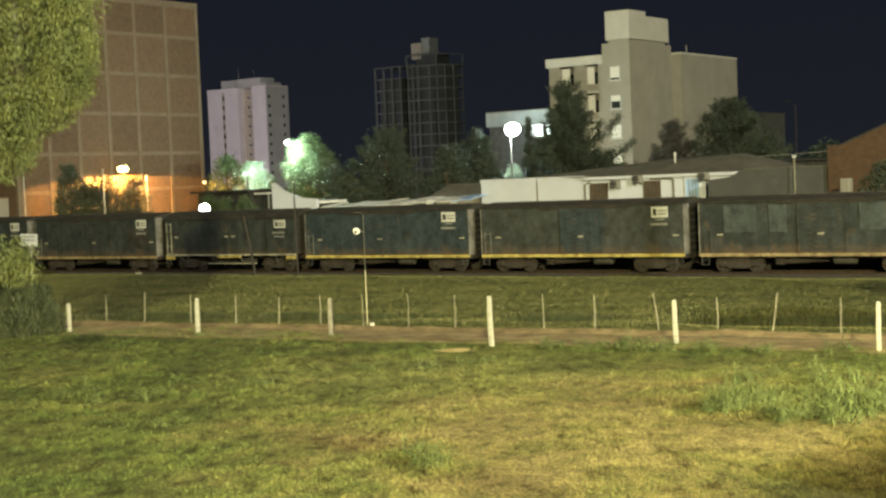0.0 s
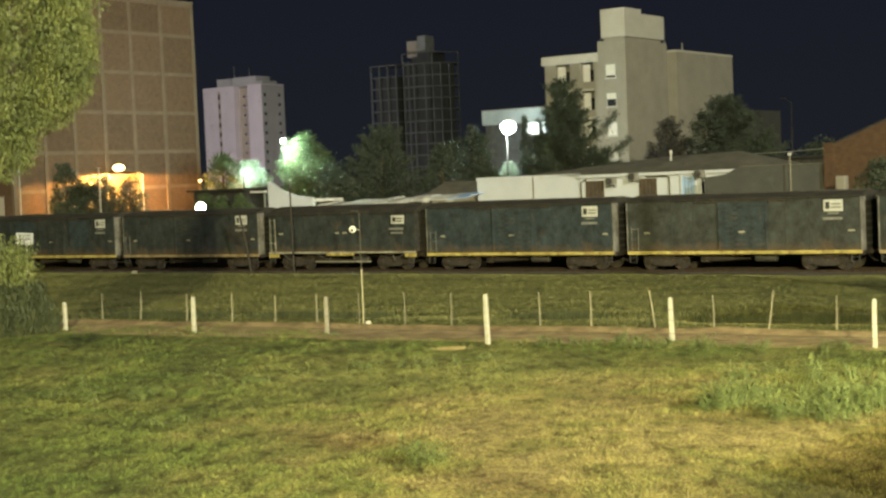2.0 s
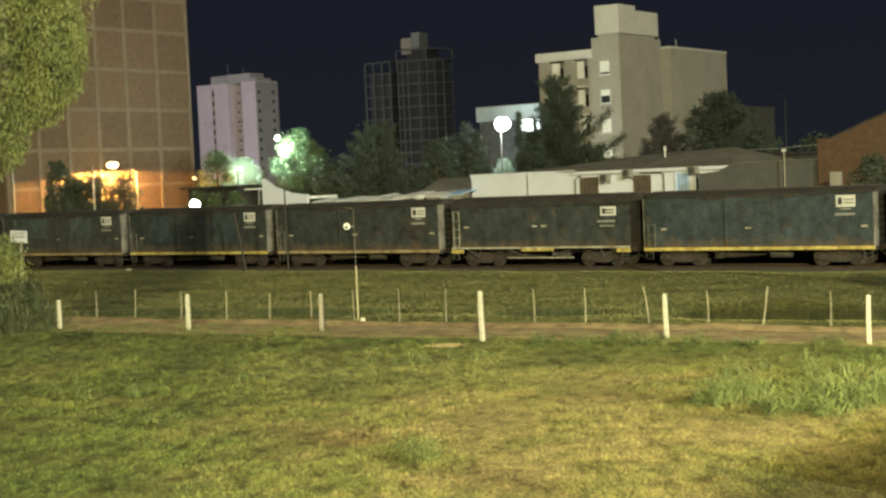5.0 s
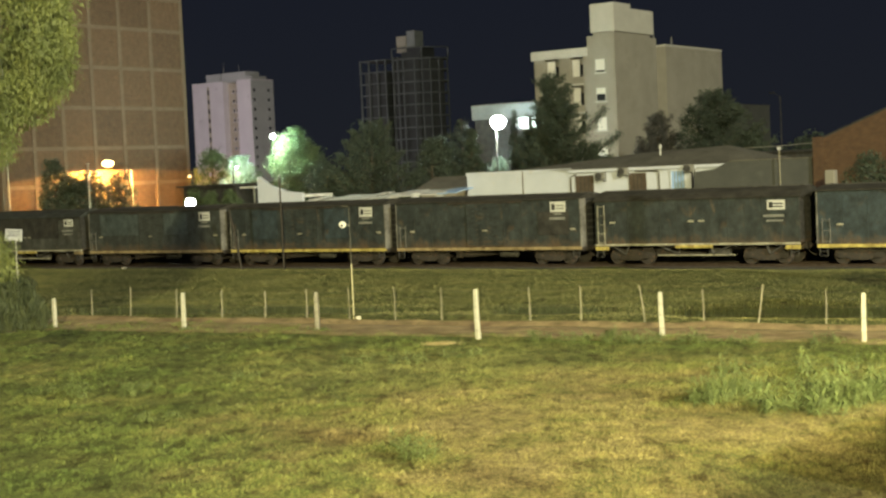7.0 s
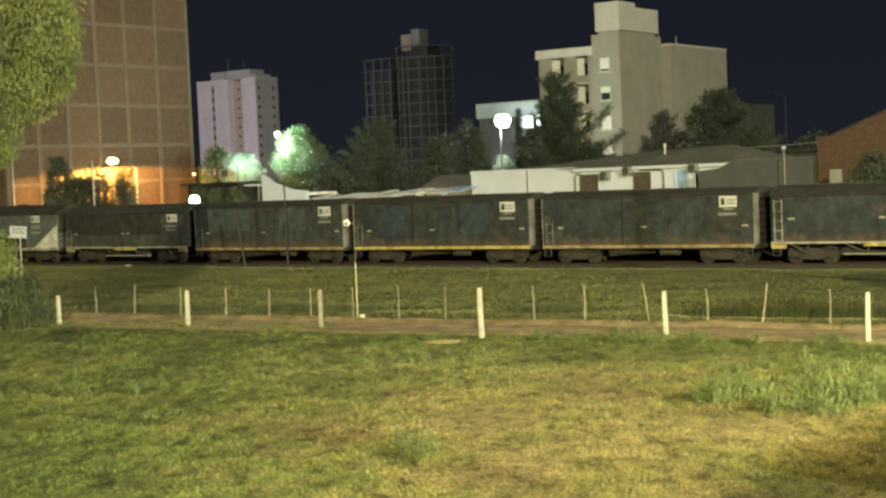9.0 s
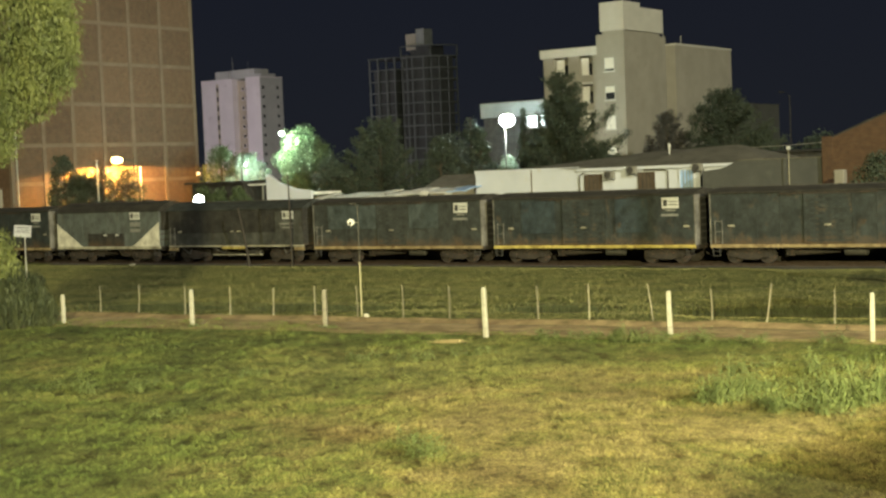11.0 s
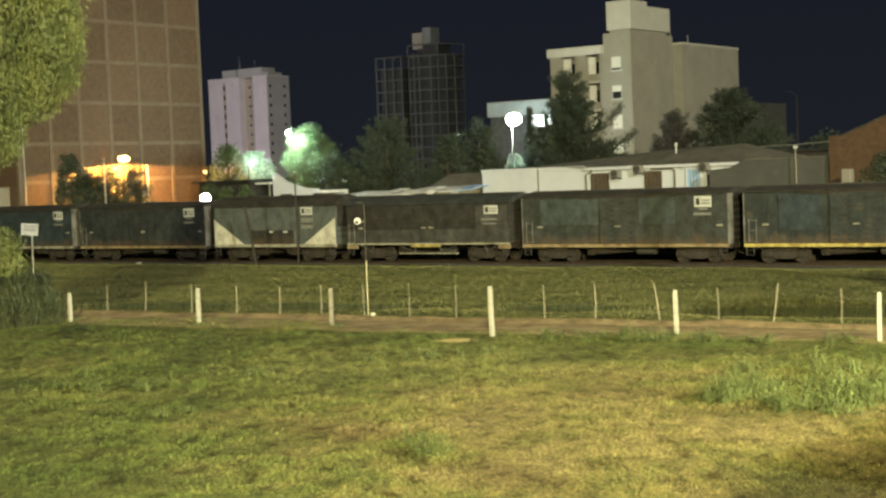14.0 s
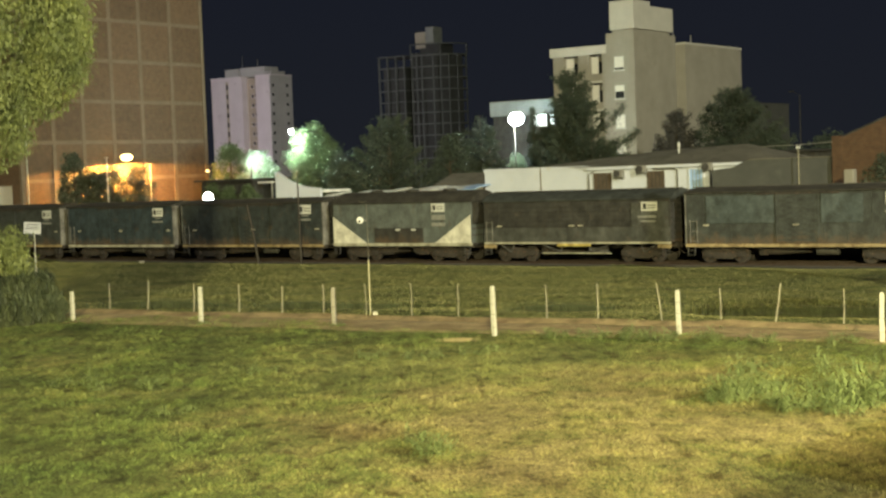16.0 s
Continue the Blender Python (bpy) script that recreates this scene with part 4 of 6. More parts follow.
def build_roadside():
    """A pole and a small tree beyond the lawn's end; only their long shadows come into view."""
    p = Vector((25.1, 48.8, 0))
    t = thing("utility_pole", pose(p.x, p.y, ground_z(p.x, p.y)), "tall round wooden pole at the end of the meadow", "utility pole")
    bm = bmesh.new()
    tube(bm, [(0, 0, -0.2), (0, 0, 7.5), (0, 0, 15.0)], [0.30, 0.27, 0.22], 10)
    part("pole", bm, M["dark_pole"], t)
    bm = bmesh.new()
    box(bm, -0.7, 0.7, -0.06, 0.06, 14.4, 14.52)
    part("cross_arm", bm, M["dark_pole"], t)
    q = Vector((18.3, 41.9, 0))
    rng = np.random.default_rng(66)
    g = thing("tree", pose(q.x, q.y, ground_z(q.x, q.y) - 0.1), "small leafy tree at the end of the meadow", "tree")
    bm = bmesh.new()
    tube(bm, [(0, 0, 0), (0.1, 0, 2.0), (0, 0, 4.8)], [0.12, 0.09, 0.03], 8)
    clumps = []
    for i in range(26):
        a, r = i * 2.4, 2.3 * math.sqrt((i + 0.5) / 26)
        c = (math.cos(a) * r, math.sin(a) * r, 5.0 + rng.uniform(-0.6, 0.7) * (1 - 0.4 * r / 2.3))
        tube(bm, [(0.05, 0, 2.2), c], [0.04, 0.012], 5)
        clumps.append((c, (0.7, 0.7, 0.5)))
    part("trunk", bm, M["bark"], g)
    part("crown", leaf_mesh("crown", clumps, 14000, 0.11, M["leaf_mid"], rng), None, g)


def build_litter():
    """A trodden heap of straw at the edge of the track, and a pale stone by the rails."""
    x, y = 0.18, 46.4
    rng = np.random.default_rng(77)
    t = thing("straw_heap", pose(x, y, ground_z(x, y), 0, 0, -6), "small trodden heap of pale dry straw by the track", "straw")
    bm = bmesh.new()
    bmesh.ops.create_icosphere(bm, subdivisions=3, radius=1.0)
    for v in bm.verts:
        d = v.co.normalized()
        r = 1 + 0.45 * noise.noise(d * 1.7) + 0.25 * noise.noise(d * 4.1)
        v.co = Vector((d.x * r * 0.28, d.y * r * 0.16, max(-0.02, d.z * r * 0.05)))
    part("mound", bm, M["straw"], t)
    k = 1300
    p = np.stack([rng.normal(0, 0.24, k), rng.normal(0, 0.15, k), rng.uniform(0.0, 0.05, k)], 1)
    part("straw_cover", blade_mesh("straw_cover", p, rng.uniform(0.02, 0.07, k), 0.008, 3.0, M["straw"], rng), None, t)
    q = town(-25.35, -0.75)
    c = thing("stone", pose(q.x, q.y, ground_z(q.x, q.y), 0, 0, 20), "pale flat stone lying beside the rails", "stone")
    bm = bmesh.new()
    bmesh.ops.create_icosphere(bm, subdivisions=2, radius=1.0)
    for v in bm.verts:
        d = v.co.normalized()
        r = 1 + 0.3 * noise.noise(d * 2.3)
        v.co = Vector((d.x * r * 0.24, d.y * r * 0.15, d.z * r * 0.07 + 0.04))
    part("body", bm, M["whitewash"], c)


# ------------------------------------------------------------------ plants of the field


def build_weeds():
    tufts = ((5.82, 32.84, 0.62, 0.35, 13), (6.03, 32.46, 0.85, 0.32, 14), (6.43, 33.0, 1.12, 0.34, 17), (6.76, 33.57, 0.9, 0.4, 13), (6.98, 33.5, 0.5, 0.4, 10), (7.04, 32.02, 0.48, 0.35, 10),
             (7.22, 31.21, 0.72, 0.34, 14), (7.67, 31.54, 0.6, 0.36, 11), (8.07, 31.44, 0.8, 0.32, 14), (8.11, 30.47, 0.55, 0.35, 12), (8.72, 31.8, 1.05, 0.36, 16), (8.96, 31.35, 0.75, 0.34, 12),
             (9.41, 31.84, 1.0, 0.36, 15), (9.91, 32.26, 1.1, 0.4, 15), (10.1, 33.48, 0.8, 0.4, 12), (7.48, 37.1, 0.7, 0.35, 9), (9.22, 36.1, 0.75, 0.4, 9), (8.37, 37.9, 0.4, 0.4, 9), (10.12, 36.3, 0.6, 0.4, 9),
             (7.9, 34.2, 0.5, 0.5, 11), (9.2, 34.0, 0.62, 0.5, 12), (8.4, 33.0, 0.5, 0.4, 10))
    for i, (x, y, h, r, k) in enumerate(tufts):
        stalks(x, y, h, r * 1.1, int(k * 1.25), "tall bright green weed clump in the lawn", 20 + i)
    stalks(-0.45, 27.8, 0.62, 0.34, 17, "bushy green weed alone on the dry lawn", 50)
    stalks(-0.85, 28.5, 0.75, 0.2, 5, "bushy green weed alone on the dry lawn", 51)
    for i, (x, y, h, r, k) in enumerate(((5.5, 44.9, 0.75, 0.45, 150), (6.3, 44.3, 0.55, 0.5, 130), (7.6, 43.9, 0.5, 0.6, 120), (4.4, 45.7, 0.45, 0.6, 110),
                                         (3.2, 46.3, 0.4, 0.6, 110), (9.0, 43.1, 0.42, 0.6, 110), (11.2, 42.0, 0.55, 0.5, 110))):
        stalks(x, y, h, r, k // 6, "green weeds along the fence line", 60 + i, "weeds along the fence")
    for i, (x, y, h, r, k) in enumerate(((-9.3, 38.2, 0.75, 0.28, 90), (-8.06, 38.3, 0.55, 0.3, 80), (-10.3, 39.3, 0.4, 0.4, 80), (-7.9, 39.3, 0.25, 0.4, 70), (-6.8, 34.0, 0.25, 0.3, 50),
                                         (-6.3, 34.2, 0.22, 0.25, 60), (-5.2, 40.4, 0.3, 0.5, 90), (-2.4, 43.1, 0.35, 0.6, 120), (-0.8, 42.2, 0.32, 0.7, 120), (0.9, 42.8, 0.3, 0.7, 120))):
        stalks(x, y, h, r, k // 7, "low green weed tuft in the lawn", 80 + i)
    for i, (u, o) in enumerate(((-19.13, 0.19), (-12.53, 0.11), (-6.81, 0.55), (6.3, 0.42))):
        p = FENCE + FD * (u + 0.15) + FN * (o - 0.15)
        stalks(p.x, p.y, 0.16, 0.32, 9, "short grass tuft at the foot of a post", 140 + i, "grass at the posts")
    for i, (x, y, h, w, k) in enumerate(((-17.5, 58.3, 3.3, 0.75, 9000), (-16.75, 58.0, 2.9, 0.60, 7500), (-16.1, 58.3, 2.5, 0.5, 6000), (-18.4, 57.6, 3.4, 0.8, 6000),
                                         (-16.6, 57.2, 1.6, 0.7, 5000), (-15.7, 57.7, 1.1, 0.5, 3500), (-17.6, 56.9, 1.9, 0.8, 5500))):
        shrub(x, y, h, w, k, 100 + i)


def shrub(x, y, height, wide, count, seed):
    """A rank bush: many thin stems and narrow drooping leaves in ragged tufts."""
    rng = np.random.default_rng(seed)
    t = thing("reed_bush", pose(x, y, ground_z(x, y) - 0.03), "dense dark green rank bush beside the fence", "bush", "bushes by the fence")
    bm = bmesh.new()
    clumps = []
    for i in range(26):
        a, r = i * 2.4, wide * math.sqrt(rng.uniform(0.02, 1))
        top = height * rng.uniform(0.45, 1.0) * (1 - 0.35 * (r / wide) ** 2)
        foot, tip = (math.cos(a) * r * 0.4, math.sin(a) * r * 0.4, 0), (math.cos(a) * r * 1.15, math.sin(a) * r * 1.15, top)
        mid = ((foot[0] + tip[0]) / 2 - 0.05, (foot[1] + tip[1]) / 2, top * 0.55)
        tube(bm, [foot, mid, tip], [0.02, 0.014, 0.006], 4)
        for f in (0.3, 0.55, 0.8, 0.97):
            c = tuple(foot[j] * (1 - f) ** 2 + 2 * mid[j] * f * (1 - f) + tip[j] * f * f for j in range(3))
            clumps.append((c, (0.20, 0.20, 0.26)))
    part("stems", bm, M["bark"], t)
    part("leaves", leaf_mesh("leaves", clumps, count, 0.15, M["reed"], rng, 2.2, 0.13), None, t)


WILLOW_SWAY = []


def build_willow():
    """A willow whose hanging boughs come into view; trunk out to the side."""
    base = Vector((-15.9, 40.5, 0))
    t = thing("willow_tree", pose(base.x, base.y, ground_z(base.x, base.y)), "large willow with hanging yellow-green leafy boughs", "tree")
    bm = bmesh.new()
    tube(bm, [(0, 0, -0.2), (0.1, 0, 2.0), (0.35, 0, 4.5), (0.9, -0.1, 7.5), (1.6, -0.2, 10.5), (2.2, -0.2, 13)], [0.42, 0.36, 0.30, 0.22, 0.14, 0.05], 10)
    for a, b in (((0.5, 0, 5.5), (3.6, -0.4, 11.6)), ((0.8, 0, 7.2), (4.2, 0.6, 12.4)), ((0.35, 0, 4.6), (-3.0, 0.5, 9.5)), ((0.9, 0, 7.5), (0.5, 2.8, 12))):
        mid = ((a[0] + b[0]) / 2 + 0.15, (a[1] + b[1]) / 2, (a[2] + b[2]) / 2 + 0.8)
        tube(bm, [a, mid, b], [0.16, 0.10, 0.03], 7)
    part("trunk", bm, M["bark"], t)
    rng = np.random.default_rng(12)
    # tassels of hanging twigs, gathered into boughs from the outer edge inwards
    edge_x, edge_z = (2.0, 3.8, 4.1, 4.5, 4.9, 5.3, 5.6, 5.9), (5.6, 5.8, 6.1, 6.85, 7.05, 7.45, 7.85, 8.4)
    groups = [[] for _ in range(8)]
    for i in range(640):
        x = 5.9 - 3.9 * rng.uniform(0, 1) ** 1.35
        y = rng.normal(0, 0.75)
        low = float(np.interp(x, edge_x, edge_z)) + 0.25 * abs(y)
        x -= 0.22 * y * y
        z = low + 5.2 * rng.uniform(0, 1) ** 1.15
        groups[min(7, int((5.9 - x) / 0.42)) if x < 5.9 else 0].append((x, y, z, rng.uniform(0.5, 1.25), 120))
    groups.append([(3.15 + 0.9 * rng.uniform(0, 1), rng.normal(0, 0.3), 3.0 + 0.75 * rng.uniform(0, 1), rng.uniform(0.4, 0.8), 110) for _ in range(26)])
    for i, tassels in enumerate(groups):
        pts, lies = [], []
        for x, y, z, length, count in tassels:
            f = rng.uniform(0, 1, count)
            bend = rng.normal(0, 0.16, 2)
            wide = 0.085 + 0.10 * np.sin(np.pi * np.clip(f, 0.05, 0.95))
            q = np.stack([x + bend[0] * f ** 2 + rng.normal(size=count) * wide, y + bend[1] * f ** 2 + rng.normal(size=count) * wide, z + length * (1 - f)], 1)
            pts.append(q)
            lies.append(np.tile([bend[0] * 0.8, bend[1] * 0.8, -1.0], (count, 1)))
        q, u = np.concatenate(pts), np.concatenate(lies)
        m = len(q)
        u = u + rng.normal(size=(m, 3)) * 0.42
        u /= np.linalg.norm(u, axis=1)[:, None]
        v = np.cross(u, rng.normal(size=(m, 3)))
        v /= np.linalg.norm(v, axis=1)[:, None]
        g = rng.uniform(0.045, 0.085, m)[:, None]
        verts = np.stack([q, q + u * g + v * g * 0.24, q + u * g * 2, q + u * g - v * g * 0.24], 1).reshape(-1, 3)
        b = part("bough", mesh_arrays("bough", verts, np.arange(m)[:, None] * 4 + np.array([[0, 1, 2, 3]]), M["willow"]), None, t)
        WILLOW_SWAY.append((b, 0.85 + 0.05 * (i % 4)))


# ------------------------------------------------------------------ wagons

RAIL_Y = 1.45
WHEEL_R = 0.45
WAGONS = []
WHEELSETS = []
SHARED = {}


def shared_gear():
    """Meshes that all wagons share: bogie frame, wheelset, coupler."""
    bm = bmesh.new()
    for y in (-1, 1):
        a, b = (0.98 * y - 0.07, 0.98 * y + 0.07)
        lo, hi = min(a, b), max(a, b)
        prism(bm, [(-1.25, 0.42), (-1.02, 0.32), (-0.78, 0.36), (-0.45, 0.22), (0.45, 0.22), (0.78, 0.36), (1.02, 0.32), (1.25, 0.42), (1.2, 0.62), (0.75, 0.66),
                   (0.42, 0.80), (-0.42, 0.80), (-0.75, 0.66), (-1.2, 0.62)], lo, hi)
        for x in (-0.9, 0.9):
            box(bm, x - 0.15, x + 0.15, lo - 0.05, hi + 0.05, 0.33, 0.60)
        for x in (-0.2, 0.0, 0.2):
            tube(bm, [(x, 0.98 * y, 0.26), (x, 0.98 * y, 0.62)], [0.075, 0.075], 8)
    box(bm, -0.17, 0.17, -1.1, 1.1, 0.58, 0.80)
    for x in (-0.36, 0.36):
        box(bm, x - 0.05, x + 0.05, -0.9, 0.9, 0.30, 0.42)
    SHARED["bogie"] = mesh_of("bogie", bm, M["running"])
    bm = bmesh.new()
    tube(bm, [(0, -1.02, 0), (0, 1.02, 0)], [0.075, 0.075], 10)
    for y in (-1, 1):
        tube(bm, [(0, 0.77 * y, 0), (0, 0.79 * y, 0), (0, 0.80 * y, 0), (0, 0.90 * y, 0)], [0.475, 0.475, WHEEL_R, WHEEL_R - 0.008], 24)
        tube(bm, [(0, 0.895 * y, 0), (0, 0.935 * y, 0)], [0.16, 0.13], 10)
        for k in range(5):
            m = Matrix.Rotation(2 * math.pi * k / 5, 4, "Y")
            box(bm, 0.18, 0.36, min(0.9 * y, 0.912 * y), max(0.9 * y, 0.912 * y), -0.03, 0.03, m)
    SHARED["wheelset"] = mesh_of("wheelset", bm, M["running"])
    bm = bmesh.new()
    box(bm, 0, 0.36, -0.10, 0.10, 0.80, 1.0)
    prism(bm, [(0.34, 0.76), (0.52, 0.78), (0.56, 0.9), (0.52, 1.02), (0.34, 1.04)], -0.15, 0.12)
    tube(bm, [(0.02, -0.5, 0.78), (0.2, -0.5, 0.55), (0.5, -0.42, 0.42)], [0.03, 0.03, 0.03], 6)
    SHARED["coupler"] = mesh_of("coupler", bm, M["running"])


def add_gear(t, half):
    for x in (-(half - 1.95), half - 1.95):
        b = part("bogie", SHARED["bogie"], None, t, "dark rusty four-wheel bogie")
        b.location = (x, 0, 0)
        for dx in (-0.9, 0.9):
            w = part("wheelset", SHARED["wheelset"], None, b)
            w.location = (dx, 0, WHEEL_R)
            WHEELSETS.append((w, dx))
    for e in (-1, 1):
        c = part("coupler", SHARED["coupler"], None, t)
        c.matrix_basis = pose(e * half, 0, 0, 0, 0, 0 if e > 0 else 180)
    bm = bmesh.new()
    tube(bm, [(0.6, -0.75, 0.62), (0.65, -0.75, 0.62), (1.75, -0.75, 0.62), (1.8, -0.75, 0.62)], [0.12, 0.2, 0.2, 0.12], 12)
    part("air_tank", bm, M["wg_end"], t, "grey brake air tank")
    bm = bmesh.new()
    tube(bm, [(-1.9, -0.9, 0.58), (-1.4, -0.9, 0.58), (0.4, -0.9, 0.6)], [0.14, 0.14, 0.03], 10)
    box(bm, -2.4, -1.9, -0.95, -0.85, 0.42, 0.8)
    part("brake_cylinder", bm, M["running"], t)
    for e in (-1, 1):
        bm = bmesh.new()
        x = e * (half - 0.28)
        for dx in (-0.2, 0.2):
            box(bm, x + dx - 0.02, x + dx + 0.02, -1.46, -1.42, 0.42, 0.9)
        for z in (0.43, 0.66):
            box(bm, x - 0.2, x + 0.2, -1.47, -1.41, z, z + 0.03)
        part("step", bm, M["wg_end"], t)


def ladder(t, x, y, z0, z1, material="wg_end"):
    bm = bmesh.new()
    for dx in (-0.2, 0.2):
        box(bm, x + dx - 0.018, x + dx + 0.018, y - 0.07, y - 0.035, z0, z1)
    k = max(2, int((z1 - z0) / 0.38))
    for i in range(k):
        z = z0 + 0.12 + (z1 - z0 - 0.2) * i / max(1, k - 1)
        box(bm, x - 0.2, x + 0.2, y - 0.065, y - 0.04, z - 0.014, z + 0.014)
    part("ladder", bm, M[material], t)


def placard(t, x, z, w, h, y=-1.47, kind=0):
    b = block("placard", (x - w / 2, x + w / 2, y - 0.02, y, z - h / 2, z + h / 2), M["sign_white"], t, "white plate with an unreadable dark mark")
    block("mark", (x - w * 0.40, x - w * 0.18, y - 0.026, y - 0.0205, z - h * 0.30, z + h * 0.30), M["ink"], b)
    bars = ((-0.10, 0.42, 0.12), (-0.10, 0.42, -0.16)) if kind == 0 else ((-0.4, 0.4, 0.12), (-0.4, 0.4, -0.18))
    for a, c, dz in bars:
        block("text_bar", (x + w * a, x + w * c, y - 0.026, y - 0.0205, z + h * dz - h * 0.07, z + h * dz + h * 0.07), M["pale_ink"] if kind == 0 else M["ink"], b)


def stencil(t, x, z, w, h, y=-1.47):
    block("stencil_bar", (x - w / 2, x + w / 2, y - 0.012, y, z - h / 2, z + h / 2), M["pale_ink"], t)


def dashes(t, xs, z, y=-1.47):
    for x in xs:
        block("reflector", (x - 0.17, x + 0.17, y - 0.025, y, z - 0.045, z + 0.045), M["wg_pale"], t)


def roof_part(t, half, eave, crown, wide=1.52, material="wg_roof"):
    bm = bmesh.new()
    prof = [(-wide, eave - 0.06), (-wide, eave)]
    for k in range(9):
        a = -1 + 2 * k / 8
        prof.append((a * (wide - 0.06), eave + 0.02 + (crown - eave - 0.02) * (1 - abs(a) ** 2.2)))
    prof += [(wide, eave), (wide, eave - 0.06)]
    prism_x(bm, prof, -half - 0.08, half + 0.08)
    part("roof", bm, M[material], t, "rounded dirty sheet-metal roof")
    block("running_board", (-half, half, -0.28, 0.28, crown + 0.0, crown + 0.045), M["wg_end"], t)


def add_ribs(t, half, count, side, z0, z1, paint):
    """Upright ribs pressed into both sides, one mesh for all."""
    bm = bmesh.new()
    box(bm, -0.022, 0.022, -0.007, 0.007, z0, z1)
    me = mesh_of("rib", bm, M[paint])
    for i in range(count + 1):
        for y in (-1, 1):
            r = part("rib", me, None, t)
            r.location = (-half + 0.06 + (2 * half - 0.12) * i / count, (side + 0.0075) * y, 0)


def end_ribs(end, x, e, z0, count, wide=1.34):
    bm = bmesh.new()
    box(bm, -0.018, 0.018, -wide, wide, 0, 0.12)
    me = mesh_of("end_rib", bm, M["wg_dark_rib"])
    for k in range(count):
        r = part("end_rib", me, None, end)
        r.location = (x + e * 0.038, 0, z0 + k * 0.36)


def boxcar(off0, off1, paint, sill, label, door_x=0.0, door_w=2.5, door_paint=None, panels=(), marks=True, eave=3.72, crown=3.95, ribs=10, patch=()):
    """A covered goods wagon: ribbed sides, sliding doors, rounded roof, painted side sill."""
    half = (off1 - off0 - 0.95) / 2
    t = thing("boxcar", Matrix.Identity(4), label, "railway wagon", "wagons of the goods train")
    bm = bmesh.new()
    box(bm, -half, half, -1.42, 1.42, 1.0, eave)
    part("body", bm, M[paint], t)
    add_ribs(t, half, ribs, 1.42, 1.03, eave - 0.02, paint)
    for e in (-1, 1):
        bm = bmesh.new()
        x = e * half
        # middle of the end wall is black: shade between wagons put into its colour
        box(bm, min(x, x + e * 0.02), max(x, x + e * 0.02), -0.82, 0.82, 1.02, eave - 0.02)
        end = part("end_wall", bm, M["wg_gap_shade"], t, "ribbed end wall coloured black for the gap's shade")
        end_ribs(end, x, e, 1.25, 7, 0.80)
        for y in (-1.13, 1.13):
            block("corner_plate", (min(x, x + e * 0.07), max(x, x + e * 0.07), y - 0.30, y + 0.30, 1.0, eave), M["wg_corner"], end, "paler grey corner plate")
    block("underframe", (-half, half, -1.2, 1.2, 0.78, 1.0), M["running"], t)
    for y in (-1, 1):
        block("side_sill", (-half - 0.04, half + 0.04, min(1.38 * y, 1.475 * y), max(1.38 * y, 1.475 * y), 0.86, 1.025), M[sill], t, "yellow painted side sill" if sill == "yellow" else "faded ochre side sill")
        bm = bmesh.new()
        a, b = min(1.46 * y, 1.50 * y), max(1.46 * y, 1.50 * y)
        box(bm, door_x - door_w / 2, door_x + door_w / 2, a, b, 1.08, eave - 0.18)
        door = part("sliding_door", bm, M[door_paint or paint], t, "corrugated sliding door")
        rib = block("door_rib", (-door_w / 2 + 0.08, door_w / 2 - 0.08, min(1.50 * y, 1.52 * y), max(1.50 * y, 1.52 * y), -0.035, 0.035), M[(door_paint or paint) + "_rib"], door)
        rib.location = (door_x, 0, 1.22)
        for k in range(1, 9):
            r2 = part("door_rib", rib.data, None, door)
            r2.location = (door_x, 0, 1.22 + k * (eave - 1.55) / 8)
        for dx in (-door_w / 2, door_w / 2):
            block("door_edge", (door_x + dx - 0.04, door_x + dx + 0.04, min(1.5 * y, 1.53 * y), max(1.5 * y, 1.53 * y), 1.08, eave - 0.18), M[door_paint or paint], door)
        block("door_rail", (door_x - door_w, door_x + door_w, min(1.465 * y, 1.54 * y), max(1.465 * y, 1.54 * y), eave - 0.17, eave - 0.09), M["running"], t)
    roof_part(t, half, eave, crown)
    for x0, x1, z0, z1, mat in panels:
        block("panel", (x0, x1, -1.478, -1.47, z0, z1), M[mat], t, "repainted patch on the side")
    ladder(t, -half + 0.45, -1.45, 1.05, 2.3, "wg_corner" if marks else "wg_end")
    if marks:
        placard(t, half - 1.35, 3.25, 0.98, 0.58)
        stencil(t, half - 1.35, 2.86, 0.55, 0.09)
        stencil(t, half - 1.4, 2.6, 1.0, 0.13)
    dashes(t, (-half + 1.15, half - 0.45), 2.0, -1.45)
    dashes(t, (door_x - 0.05,), 2.0, -1.525)
    add_gear(t, half)
    WAGONS.append((t, (off0 + off1) / 2))
    return t


